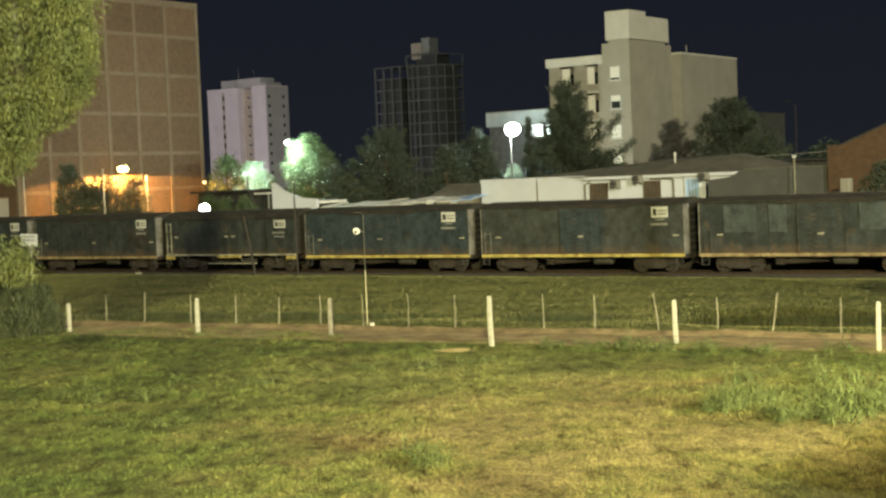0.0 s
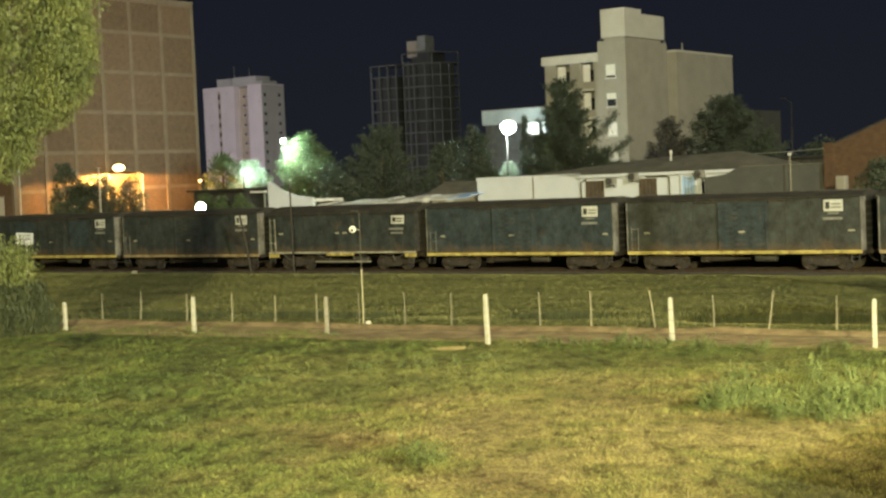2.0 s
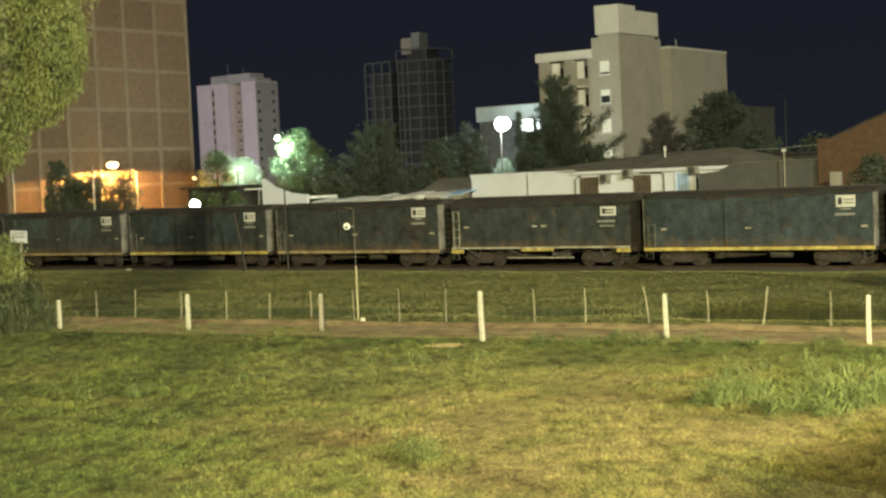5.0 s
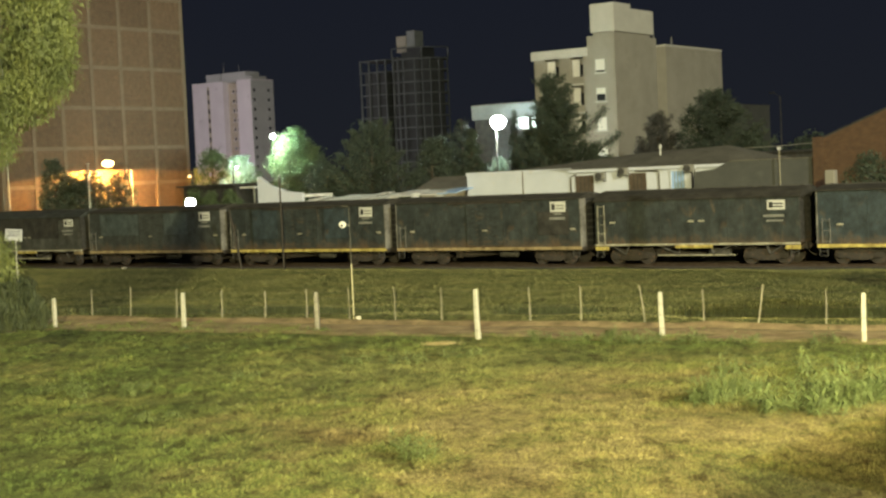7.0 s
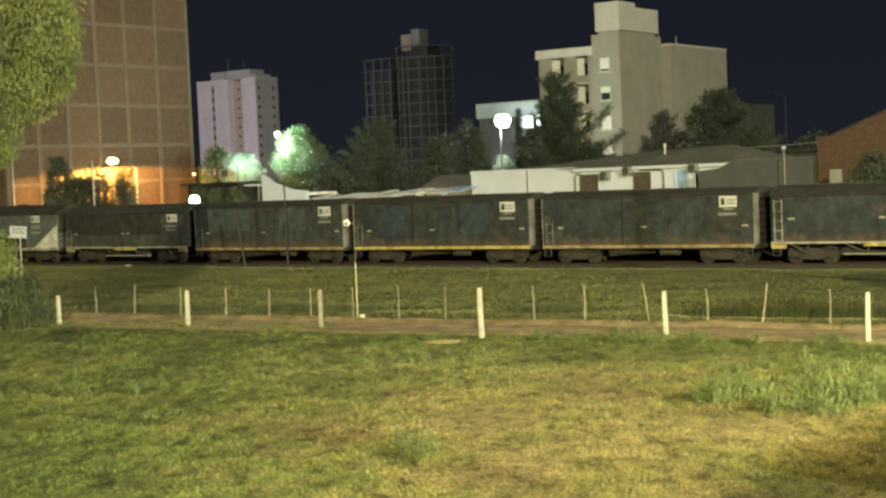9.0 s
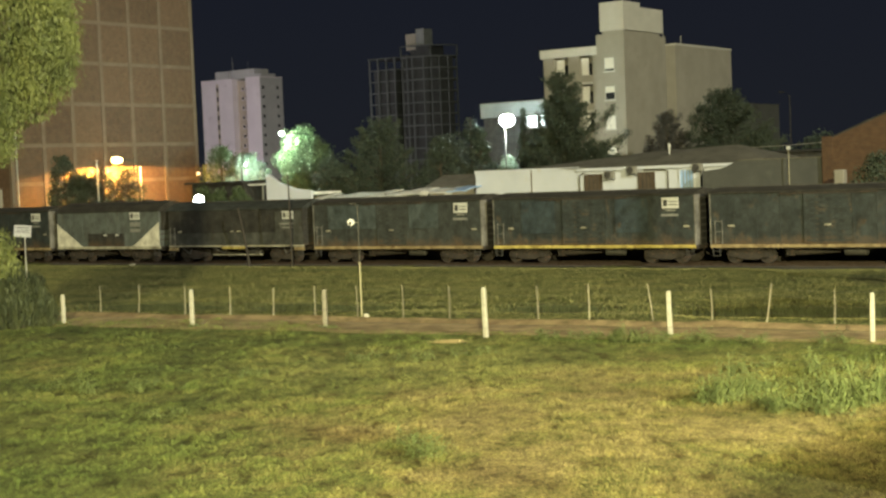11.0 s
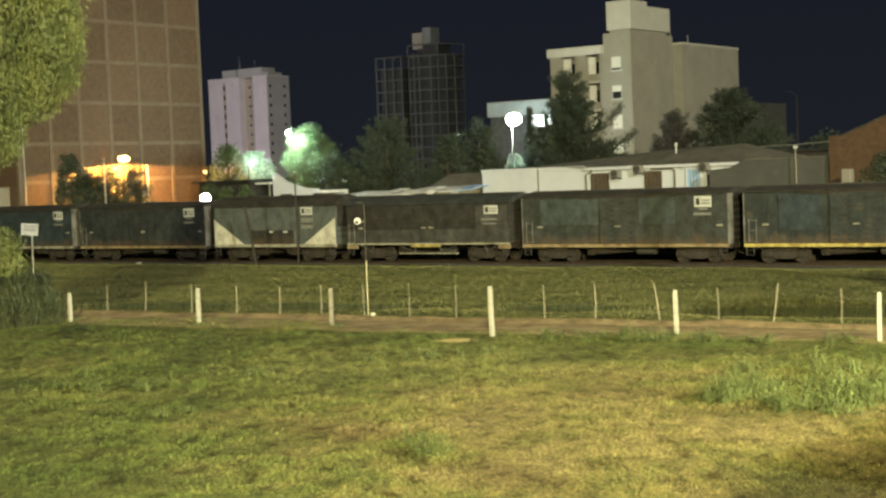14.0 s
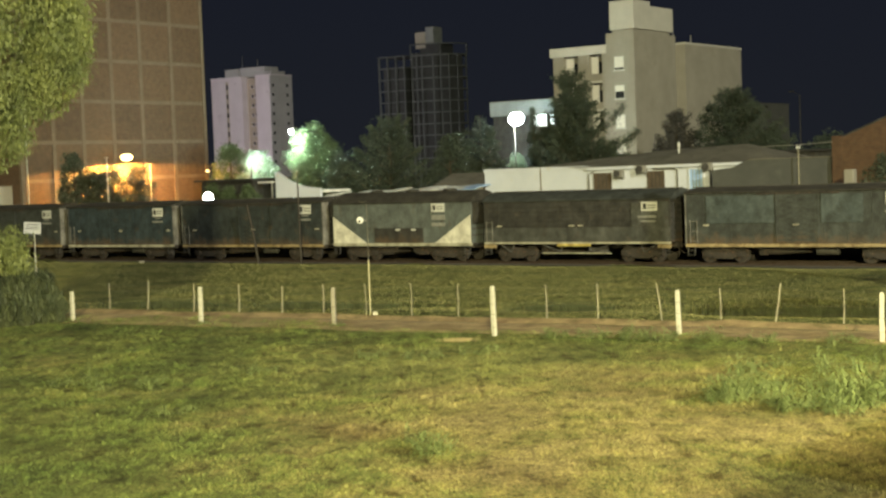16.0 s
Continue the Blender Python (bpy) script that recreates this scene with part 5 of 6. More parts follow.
def open_frame_wagon(off0, off1, paint, band, label, dark_upper=False):
    """A wagon with a shallow frame: the running gear and braces below the side show."""
    half = (off1 - off0 - 0.95) / 2
    eave, crown = 3.5, 3.96
    t = thing("covered_wagon", Matrix.Identity(4), label, "railway wagon", "wagons of the goods train")
    bm = bmesh.new()
    box(bm, -half, half, -1.40, 1.40, 1.12, eave)
    part("body", bm, M[paint], t)
    add_ribs(t, half, 12, 1.40, 1.14, eave - 0.02, paint)
    if dark_upper:
        block("lower_band", (-half, half, -1.455, -1.442, 1.16, 1.95), M[band], t, "paler grey lower side plate")
        block("end_panel", (half - 2.3, half - 0.1, -1.458, -1.442, 1.96, 3.3), M[band], t, "paler grey end plate")
        for k in range(5):
            z = 2.05 + k * 0.26
            block("slat", (-half + 0.2, half - 2.4, -1.44, -1.425, z, z + 0.06), M["wg_dark"], t)
    for e in (-1, 1):
        bm = bmesh.new()
        x = e * half
        # dark end wall colour stands for the shaded gap between wagons
        box(bm, min(x, x + e * 0.02), max(x, x + e * 0.02), -1.38, 1.38, 1.12, eave)
        end = part("end_wall", bm, M["wg_dark"], t, "ribbed end wall coloured dark for the gap's shade")
        end_ribs(end, x, e, 1.3, 6)
        block("corner_step", (min(x, x - e * 0.75), max(x, x - e * 0.75), -1.47, -1.30, 0.80, 1.0), M["yellow" if not dark_upper else "ochre"], t, "dull yellow corner step")
    block("underframe", (-half, half, -0.5, 0.5, 0.78, 1.12), M["running"], t)
    block("side_sill", (-half, half, -1.46, -1.36, 1.04, 1.14), M["wg_pale"], t, "thin pale lower edge")
    block("step_board", (-1.05, 1.05, -1.49, -1.34, 0.90, 1.05), M["yellow"], t, "yellow painted step board")
    for x0, x1 in ((-half + 3.7, -1.0), (half - 3.7, 1.0), (-half + 0.9, -half + 1.7), (half - 0.9, half - 1.7)):
        bm = bmesh.new()
        tube(bm, [(x0, -1.25, 1.05), (x1, -1.2, 0.55)], [0.05, 0.045], 6)
        tube(bm, [(x1, -1.2, 0.55), (x1 + (0.5 if x1 > 0 else -0.5) * -0.4, -1.2, 1.05)], [0.045, 0.045], 6)
        part("brace", bm, M["wg_end"], t)
    bm = bmesh.new()
    tube(bm, [(-2.2, -1.15, 0.5), (2.2, -1.15, 0.5)], [0.04, 0.04], 6)
    part("brake_rod", bm, M["wg_pale"], t)
    roof_part(t, half, eave, crown, 1.5, "wg_brown" if dark_upper else "wg_roof")
    placard(t, half - 1.2, 3.05, 0.95, 0.5, -1.46, 0 if dark_upper else 1)
    stencil(t, half - 1.35, 2.5, 1.1, 0.12, -1.46)
    stencil(t, half - 1.3, 2.25, 0.9, 0.09, -1.46)
    dashes(t, (-half + 1.1, -0.1, 0.5), 2.05 if dark_upper else 2.3, -1.46)
    ladder(t, -half + 0.4, -1.43, 1.1, 3.25 if not dark_upper else 2.35, "wg_pale" if not dark_upper else "wg_corner")
    add_gear(t, half)
    WAGONS.append((t, (off0 + off1) / 2))
    return t


def hopper(off0, off1):
    """A covered hopper: grey-green sides, pale triangles at both ends, dark chutes in the middle."""
    half = (off1 - off0 - 0.9) / 2
    eave, crown = 3.56, 4.14
    t = thing("hopper_wagon", Matrix.Identity(4), "grey-green covered hopper wagon with pale triangular ends", "railway wagon", "wagons of the goods train")
    bm = bmesh.new()
    box(bm, -half, half, -1.40, 1.40, 1.10, eave)
    part("body", bm, M["wg_hopper"], t)
    add_ribs(t, half, 8, 1.40, 1.12, eave - 0.02, "wg_hopper")
    for e in (-1, 1):
        bm = bmesh.new()
        prism(bm, [(e * half, 1.08), (e * (half - 2.65), 1.08), (e * half, 2.75)], -1.452, -1.437)
        part("end_triangle", bm, M["hop_pale"], t, "pale cream triangle on the side")
        bm = bmesh.new()
        x = e * half
        for k in range(5):
            z = 1.5 + k * 0.38
            box(bm, min(x, x + e * 0.06), max(x, x + e * 0.06), -1.3, 1.3, z, z + 0.1)
        box(bm, min(x, x + e * 0.3), max(x, x + e * 0.3), -1.35, 1.35, 1.0, 1.1)
        part("end_frame", bm, M["wg_end"], t)
        bm = bmesh.new()
        prism(bm, [(e * half, 3.5), (e * (half + 0.38), 3.45), (e * (half + 0.38), 2.9), (e * (half + 0.1), 2.2), (e * half, 2.2)], -1.25, 1.25)
        part("end_slope", bm, M["wg_roof"], t)
    block("underframe", (-half, half, -1.2, 1.2, 0.82, 1.02), M["running"], t)
    block("side_sill", (-half - 0.05, half + 0.05, -1.46, -1.36, 0.92, 1.10), M["wg_pale"], t, "pale cream side sill")
    block("chute_panel", (-1.95, 1.75, -1.456, -1.437, 1.13, 2.0), M["wg_dark"], t, "dark discharge chute panel")
    for x in (-0.15, 1.05):
        block("hatch_handle", (x - 0.16, x + 0.16, -1.49, -1.4565, 1.85, 1.95), M["sign_white"], t)
    for x in (-1.35, 1.35):
        bm = bmesh.new()
        prism(bm, [(x - 0.95, 0.85), (x + 0.95, 0.85), (x + 0.35, 0.38), (x - 0.35, 0.38)], -0.95, 0.95)
        part("chute", bm, M["running"], t)
    roof_part(t, half, eave, crown, 1.48)
    for x in (-2.8, 0.0, 2.8):
        bm = bmesh.new()
        tube(bm, [(x, 0, crown), (x, 0, crown + 0.12), (x, 0, crown + 0.15)], [0.42, 0.42, 0.3], 12)
        part("roof_hatch", bm, M["wg_roof"], t)
    placard(t, half - 2.3, 3.2, 0.95, 0.5, -1.46)
    stencil(t, half - 2.3, 2.62, 1.0, 0.30, -1.455)
    stencil(t, half - 2.3, 2.2, 1.0, 0.22, -1.455)
    add_gear(t, half)
    WAGONS.append((t, (off0 + off1) / 2))


def build_train():
    shared_gear()
    boxcar(80.3, 94.0, "wg_green", "ochre", "grey-green boxcar with paler repainted upper panels", 0.3, 2.5,
           panels=((-5.0, -3.2, 2.1, 3.5, "wg_light"), (-2.5, -1.55, 2.1, 3.5, "wg_light"), (2.2, 5.4, 2.15, 3.5, "wg_light")), marks=False)
    boxcar(66.5, 80.3, "wg_brown", "yellow", "brown-grey boxcar with a bluish door", 0.25, 2.6, "wg_blue")
    boxcar(53.1, 66.5, "wg_blue", "yellow", "blue-grey boxcar with a yellow sill", -0.2, 2.6)
    open_frame_wagon(40.5, 53.1, "wg_green", "wg_light", "grey-green covered wagon with open underframe")
    boxcar(27.0, 40.5, "wg_green", "ochre", "dark green-grey boxcar with a rusty lower side", 0.1, 2.5,
           panels=((3.6, 5.6, 1.7, 3.0, "wg_dark"),))
    boxcar(13.5, 27.0, "wg_green", "yellow", "dark green-grey boxcar with a bright yellow sill", -0.3, 2.7,
           panels=((-4.4, -2.2, 1.7, 3.5, "wg_blue"), (1.6, 3.6, 1.7, 3.5, "wg_blue")))
    boxcar(0.0, 13.5, "wg_brown", "ochre", "brown-grey boxcar with two pale grey panels", -0.1, 2.2,
           panels=((-5.1, -1.35, 2.1, 3.52, "wg_light"), (1.15, 3.3, 2.1, 3.52, "wg_light")))
    open_frame_wagon(-12.9, 0.0, "wg_dark", "wg_band", "dark covered wagon with paler grey lower band", True)
    hopper(-24.2, -12.9)
    boxcar(-37.5, -24.2, "wg_green", "ochre", "dark grey boxcar with a dull ochre sill", 0.4, 2.6, ribs=9)
    boxcar(-49.1, -37.5, "wg_blue", "wg_pale", "blue-grey boxcar with a pale ladder and sill", 0.3, 2.4, panels=((-2.0, 1.2, 1.4, 3.3, "wg_blue"),))
    boxcar(-62.5, -49.1, "wg_brown", "ochre", "brown-grey boxcar with scattered pale stencils", 0.0, 2.5)


M["wg_hopper"] = surf("wagon_hopper_grey", (0.084, 0.097, 0.092), (0.110, 0.124, 0.117), 0.8, 0.65, stain=(0.085, 0.07, 0.05), amount=0.40, stretch=(1, 1, 0.35), grime=0.6)

# ------------------------------------------------------------------ buildings behind the railway


def window_box(parent, x, z, w, h, y, frame_mat="concrete", pane_mat="glass", shut=0.0, axis="x"):
    """A window: recessed pane, frame of four bars, sill, and a shutter let down part of the way. axis: the way the wall runs."""
    def bar(name, a0, a1, d0, d1, z0, z1, mat, up=parent):
        dims = (a0, a1, d0, d1, z0, z1) if axis == "x" else (-d1, -d0, a0, a1, z0, z1)
        return block(name, dims, M[mat], up)
    win = bar("window", x - w / 2, x + w / 2, y - 0.015, y - 0.003, z - h / 2, z + h / 2, pane_mat)
    for a0, a1, z0, z1 in ((x - w / 2, x - w / 2 + 0.07, z - h / 2, z + h / 2), (x + w / 2 - 0.07, x + w / 2, z - h / 2, z + h / 2),
                           (x - w / 2 + 0.07, x + w / 2 - 0.07, z - h / 2, z - h / 2 + 0.07), (x - w / 2 + 0.07, x + w / 2 - 0.07, z + h / 2 - 0.07, z + h / 2)):
        bar("frame", a0, a1, y - 0.05, y - 0.0155, z0, z1, frame_mat, win)
    bar("sill", x - w / 2 - 0.1, x + w / 2 + 0.1, y - 0.12, y - 0.003, z - h / 2 - 0.1, z - h / 2 - 0.003, frame_mat, win)
    if shut:
        bar("shutter", x - w / 2 + 0.07, x + w / 2 - 0.07, y - 0.04, y - 0.0155, z + h / 2 - 0.07 - (h - 0.14) * shut, z + h / 2 - 0.07, "shutter", win)
    return win


def build_brick_block():
    """Tall windowless brick block: concrete grid with brick infill on the face towards the yard."""
    t = thing("brick_building", town_pose(-52.84, 0), "tall windowless brick building with a pale concrete grid", "building")
    top = 23.4
    n0, n1 = 11.4, 34.0
    block("core", (-24, -0.30, n0 + 0.1, n1 - 0.1, 0, top - 0.1), M["concrete"], t)
    cols = (n0 + 0.15, 15.05, 18.45, 22.05, 25.65, 29.6, n1 - 0.2)
    bands = (0.3, 2.2, 5.75, 9.1, 12.78, 16.5, 20.22, top - 0.15)
    for c in cols:
        block("pilaster", (-0.3, 0.0, c - 0.20, c + 0.20, 0, top), M["concrete"], t)
    for z in bands:
        for a, b in zip(cols, cols[1:]):
            block("beam", (-0.3, -0.02, a + 0.20, b - 0.20, z - 0.17, z + 0.17), M["concrete"], t)
    for z0, z1 in zip(bands, bands[1:]):
        for a, b in zip(cols, cols[1:]):
            block("brick_panel", (-0.3, -0.09, a + 0.20, b - 0.20, z0 + 0.17, z1 - 0.17), M["brick"], t)
    block("parapet", (-24, 0.06, n0, n1, top, top + 0.25), M["concrete"], t)
    block("front_wall", (-24, -0.3, n0 - 0.05, n0 + 0.1, 0, top - 0.1), M["brick"], t)
    bm = bmesh.new()
    tube(bm, [(0.1, n0 + 0.5, 0), (0.1, n0 + 0.5, top)], [0.07, 0.07], 8)
    part("downpipe", bm, M["galvanised"], t)
    bm = bmesh.new()
    box(bm, 0.0, 0.22, n1 - 0.35, n1 - 0.15, 6.05, 6.3)
    part("wall_lamp", bm, M["glow_small"], t, "small glowing orange wall lamp")
    low = thing("yard_wall", town_pose(-54, 7.2), "low pale rendered yard wall beside the brick building", "wall")
    block("wall", (-12, 0, 0, 4.0, 0, 5.4), M["render_wall"], low)
    block("coping", (-12.05, 0.06, -0.06, 4.06, 5.4, 5.5), M["concrete"], low)


def build_lilac_tower():
    t = thing("apartment_tower", town_pose(-256.3, 242.84), "distant pale lilac apartment tower with slit windows", "building")
    top = 34.2
    block("left_wing", (0, 12.2, 0, 9.5, 0, top), M["tower_paint"], t)
    block("recess", (12.2, 17.45, 2.2, 9.5, 0, top - 0.4), M["tower_buff"], t, "buff recessed bay")
    block("right_wing", (17.45, 22.9, 0, 9.5, 0, top), M["tower_paint"], t)
    block("side_wall", (22.9, 22.95, 0.02, 9.5, 0, top - 0.05), M["tower_side"], t, "greyer side wall")
    for a, b, z0, z1 in ((4.3, 9.7, top, top + 2.6), (10.4, 19.6, top, top + 2.7), (19.6, 22.2, top, top + 1.2)):
        block("roof_house", (a, b, 1.5, 7.5, z0, z1), M["tower_side"], t, "", 0.05)
    for x0, x1 in ((0, 12.2), (17.45, 22.95)):
        block("parapet", (x0, x1, -0.12, 9.5, top, top + 0.25), M["tower_paint"], t)
    block("slit", (5.8, 6.8, -0.01, -0.003, 2, top - 1.0), M["tower_buff"], t, "dull recessed strip between the slit windows")
    for i in range(12):
        z = top - 2.6 - i * 2.72
        if z < 2:
            break
        window_box(t, 6.3, z, 0.85, 1.5, 0, "tower_buff")
        window_box(t, 14.2, z - 0.2, 0.9, 1.0, 2.2, "tower_paint")
        window_box(t, 15.6, z - 0.2, 0.9, 1.0, 2.2, "tower_paint")
    for i in range(9):
        z = top - 2.9 - i * 2.72
        for n in (1.3, 7.4):
            w = block("window", (22.953, 22.975, n - 0.42, n + 0.42, z - 0.42, z + 0.42), M["glass"], t)
            block("sill", (22.953, 23.06, n - 0.62, n + 0.62, z - 0.66, z - 0.56), M["tower_side"], w)
            block("lintel", (22.953, 23.02, n - 0.62, n + 0.62, z + 0.56, z + 0.66), M["tower_side"], w)
    for x, z0, z1 in ((9.0, 2.6, 6.5), (15.0, 2.7, 5.2)):
        bm = bmesh.new()
        tube(bm, [(x, 4, top + z0), (x, 4, top + z1)], [0.06, 0.03], 5)
        part("aerial", bm, M["galvanised"], t)


def build_frame_tower():
    """Unfinished concrete frame: a square wing and a bowed one, slabs, columns, solid cores coloured dark for the
    shaded storeys.
    """
    t = thing("unfinished_tower", town_pose(-190.8, 238.83), "distant unfinished concrete tower, storeys filled in dark for shade", "building")
    way, side = Vector((-0.5807, 0.8141)), Vector((0.8141, 0.5807))

    def bowed(grow=0.0):
        """Plan of the bowed wing: an arc of columns towards the railway and a straight back."""
        mid = Vector((15.65, 5.65))
        front = [mid + side * (u * (7.1 + grow)) - way * ((3.3 + grow) * (1 - u * u) + grow * 0.3) for u in (-1, -0.83, -0.64, -0.22, 0.06, 0.36, 0.68, 1)]
        return [tuple(p) for p in front], [tuple(mid + side * (7.1 + grow) + way * 6), tuple(mid - side * (7.1 + grow) + way * 6)]
    front, back = bowed()
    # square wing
    block("core", (0.9, 8.0, 0.9, 9.5, 0, 32.6), M["tower_shade"], t, "solid core coloured dark for the shaded storeys")
    for i in range(13):
        z = 35.65 - i * 2.98
        block("slab", (-0.15, 8.75, -0.15, 10.1, z - 0.26, z), M["frame_concrete"], t)
    for i in range(4):
        block("column", (2.75 * i, 2.75 * i + 0.34, -0.1, 0.3, 0, 35.38), M["frame_concrete"], t)
    for j in range(1, 4):
        block("column", (8.3, 8.65, 3.1 * j, 3.1 * j + 0.34, 0, 35.38), M["frame_concrete"], t)
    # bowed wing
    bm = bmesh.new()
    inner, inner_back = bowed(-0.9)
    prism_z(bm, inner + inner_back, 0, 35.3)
    part("core", bm, M["tower_shade"], t, "solid core coloured dark for the shaded storeys")
    outer, outer_back = bowed(0.25)
    for i in range(13):
        z = 35.6 - i * 2.98
        bm = bmesh.new()
        prism_z(bm, outer + outer_back, z - 0.36, z)
        part("slab", bm, M["frame_concrete"], t)
    for x, y in front:
        block("column", (x - 0.15, x + 0.15, y - 0.15, y + 0.15, 0, 35.3), M["frame_concrete"], t)
    # rail and posts round the roof terrace
    for a, b in zip(outer, outer[1:]):
        bm = bmesh.new()
        tube(bm, [(a[0], a[1], 38.2), (b[0], b[1], 38.2)], [0.16, 0.16], 6)
        part("terrace_rail", bm, M["frame_concrete"], t)
    for x, y in (outer[0], outer[4], outer[7]):
        block("terrace_post", (x - 0.15, x + 0.15, y - 0.15, y + 0.15, 35.6, 38.1), M["frame_concrete"], t)
    # solid fillings again, dark in place of shade inside
    block("stair_core", (8.75, 11.0, 3.0, 9, 0, 36.2), M["tower_shade"], t)
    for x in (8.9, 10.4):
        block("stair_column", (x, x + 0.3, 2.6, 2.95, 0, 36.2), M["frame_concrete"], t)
    block("roof_storey", (11.6, 17.6, 3.0, 9.6, 35.6, 38.3), M["tower_shade"], t)
    block("roof_house", (10.2, 13.4, 3.0, 6.4, 37.3, 41.5), M["render_wall"], t, "pale rooftop machine room")
    block("lift_house", (13.4, 16.0, 3.2, 7, 37.3, 42.7), M["band_grey"], t)


def build_render_block():
    """Six-storey rendered block with a tank house, balconies on one side."""
    t = thing("apartment_building", town_pose(-20.83, 62.88), "six-storey pale rendered apartment block with a rooftop tank house", "building")
    top = 17.6
    block("stair_wing", (-3.2, 0, 0, 9.3, 0, top + 1.1), M["render_wall"], t)
    # the recess's shade is put into the joint's dark colour
    block("link", (-4.0, -2.2, 9.3, 11.6, 0, top), M["brown_door"], t, "recessed joint coloured dark brown for its shade")
    block("rear_wing", (-12.0, 0, 11.6, 26.0, 0, top + 0.35), M["render_wall"], t)
    block("rear_coping", (-12.05, 0.08, 11.55, 26.05, top + 0.35, top + 0.55), M["render_pale"], t)
    block("balcony_wing", (-9.6, -3.2, 1.4, 11.6, 0, top - 0.9), M["render_wall"], t)
    block("roof_slab", (-9.9, -3.2, -0.15, 11.6, top - 0.9, top), M["render_pale"], t, "projecting pale roof slab")
    for x0, x1 in ((-9.6, -8.3), (-6.6, -5.3), (-3.75, -3.2)):
        block("pier", (x0, x1, 0, 1.4, 0, top - 0.9), M["render_wall"], t)
    for i in range(6):
        z = top - 3.85 - i * 2.93
        if z < -0.5:
            break
        for x0, x1 in ((-8.3, -6.6), (-5.3, -3.75)):
            bal = block("balcony", (x0, x1, 0.0, 1.4, z, z + 0.22), M["render_pale"], t)
            block("balcony_rail", (x0, x1, 0.02, 0.10, z + 0.22, z + 0.95), M["render_wall"], bal)
            block("screen_wall", (x0, x0 + 0.15, 0.30, 0.36, z + 0.22, z + 2.72), M["render_wall"], bal)
            block("balcony_door", (x0 + 0.2, x1 - 0.3, 1.36, 1.397, z + 0.25, z + 2.25), M["glass"], bal)
            block("half_shutter", (x0 + 0.15, x0 + (x1 - x0) * 0.62, 0.30, 0.355, z + 0.96, z + 2.72), M["shutter"], bal)
    for z, shut in ((15.6, 0.85), (12.67, 0.45), (9.67, 1.0), (6.75, 0.8), (3.8, 1.0)):
        window_box(t, -1.75, z, 1.15, 1.42, 0, "render_pale", "glass", shut)
    # tank house
    block("tank_neck", (-2.5, -0.1, 0.1, 8.2, top + 1.1, top + 1.4), M["render_wall"], t)
    block("tank_house", (-2.66, 0.12, -0.12, 8.6, top + 1.4, top + 3.85), M["render_pale"], t, "pale rooftop tank house")
    block("tank_top", (-2.66, 0.12, -0.12, 3.5, top + 3.85, top + 4.3), M["render_pale"], t)
    for n in (10.2, 11.2, 15.5):
        bm = bmesh.new()
        tube(bm, [(-1.2, n, top), (-1.2, n, top + 1.6)], [0.08, 0.07], 6)
        part("vent_pipe", bm, M["galvanised"], t)
    far = thing("rear_house", town_pose(-35.0, 124), "low dim rendered house behind the trees", "building")
    block("wall", (-3, 1.3, 0, 10, 0, 13.0), M["shed_grey"], far)
    block("coping", (-3.1, 1.4, -0.1, 10.1, 13.0, 13.12), M["shed_grey"], far)


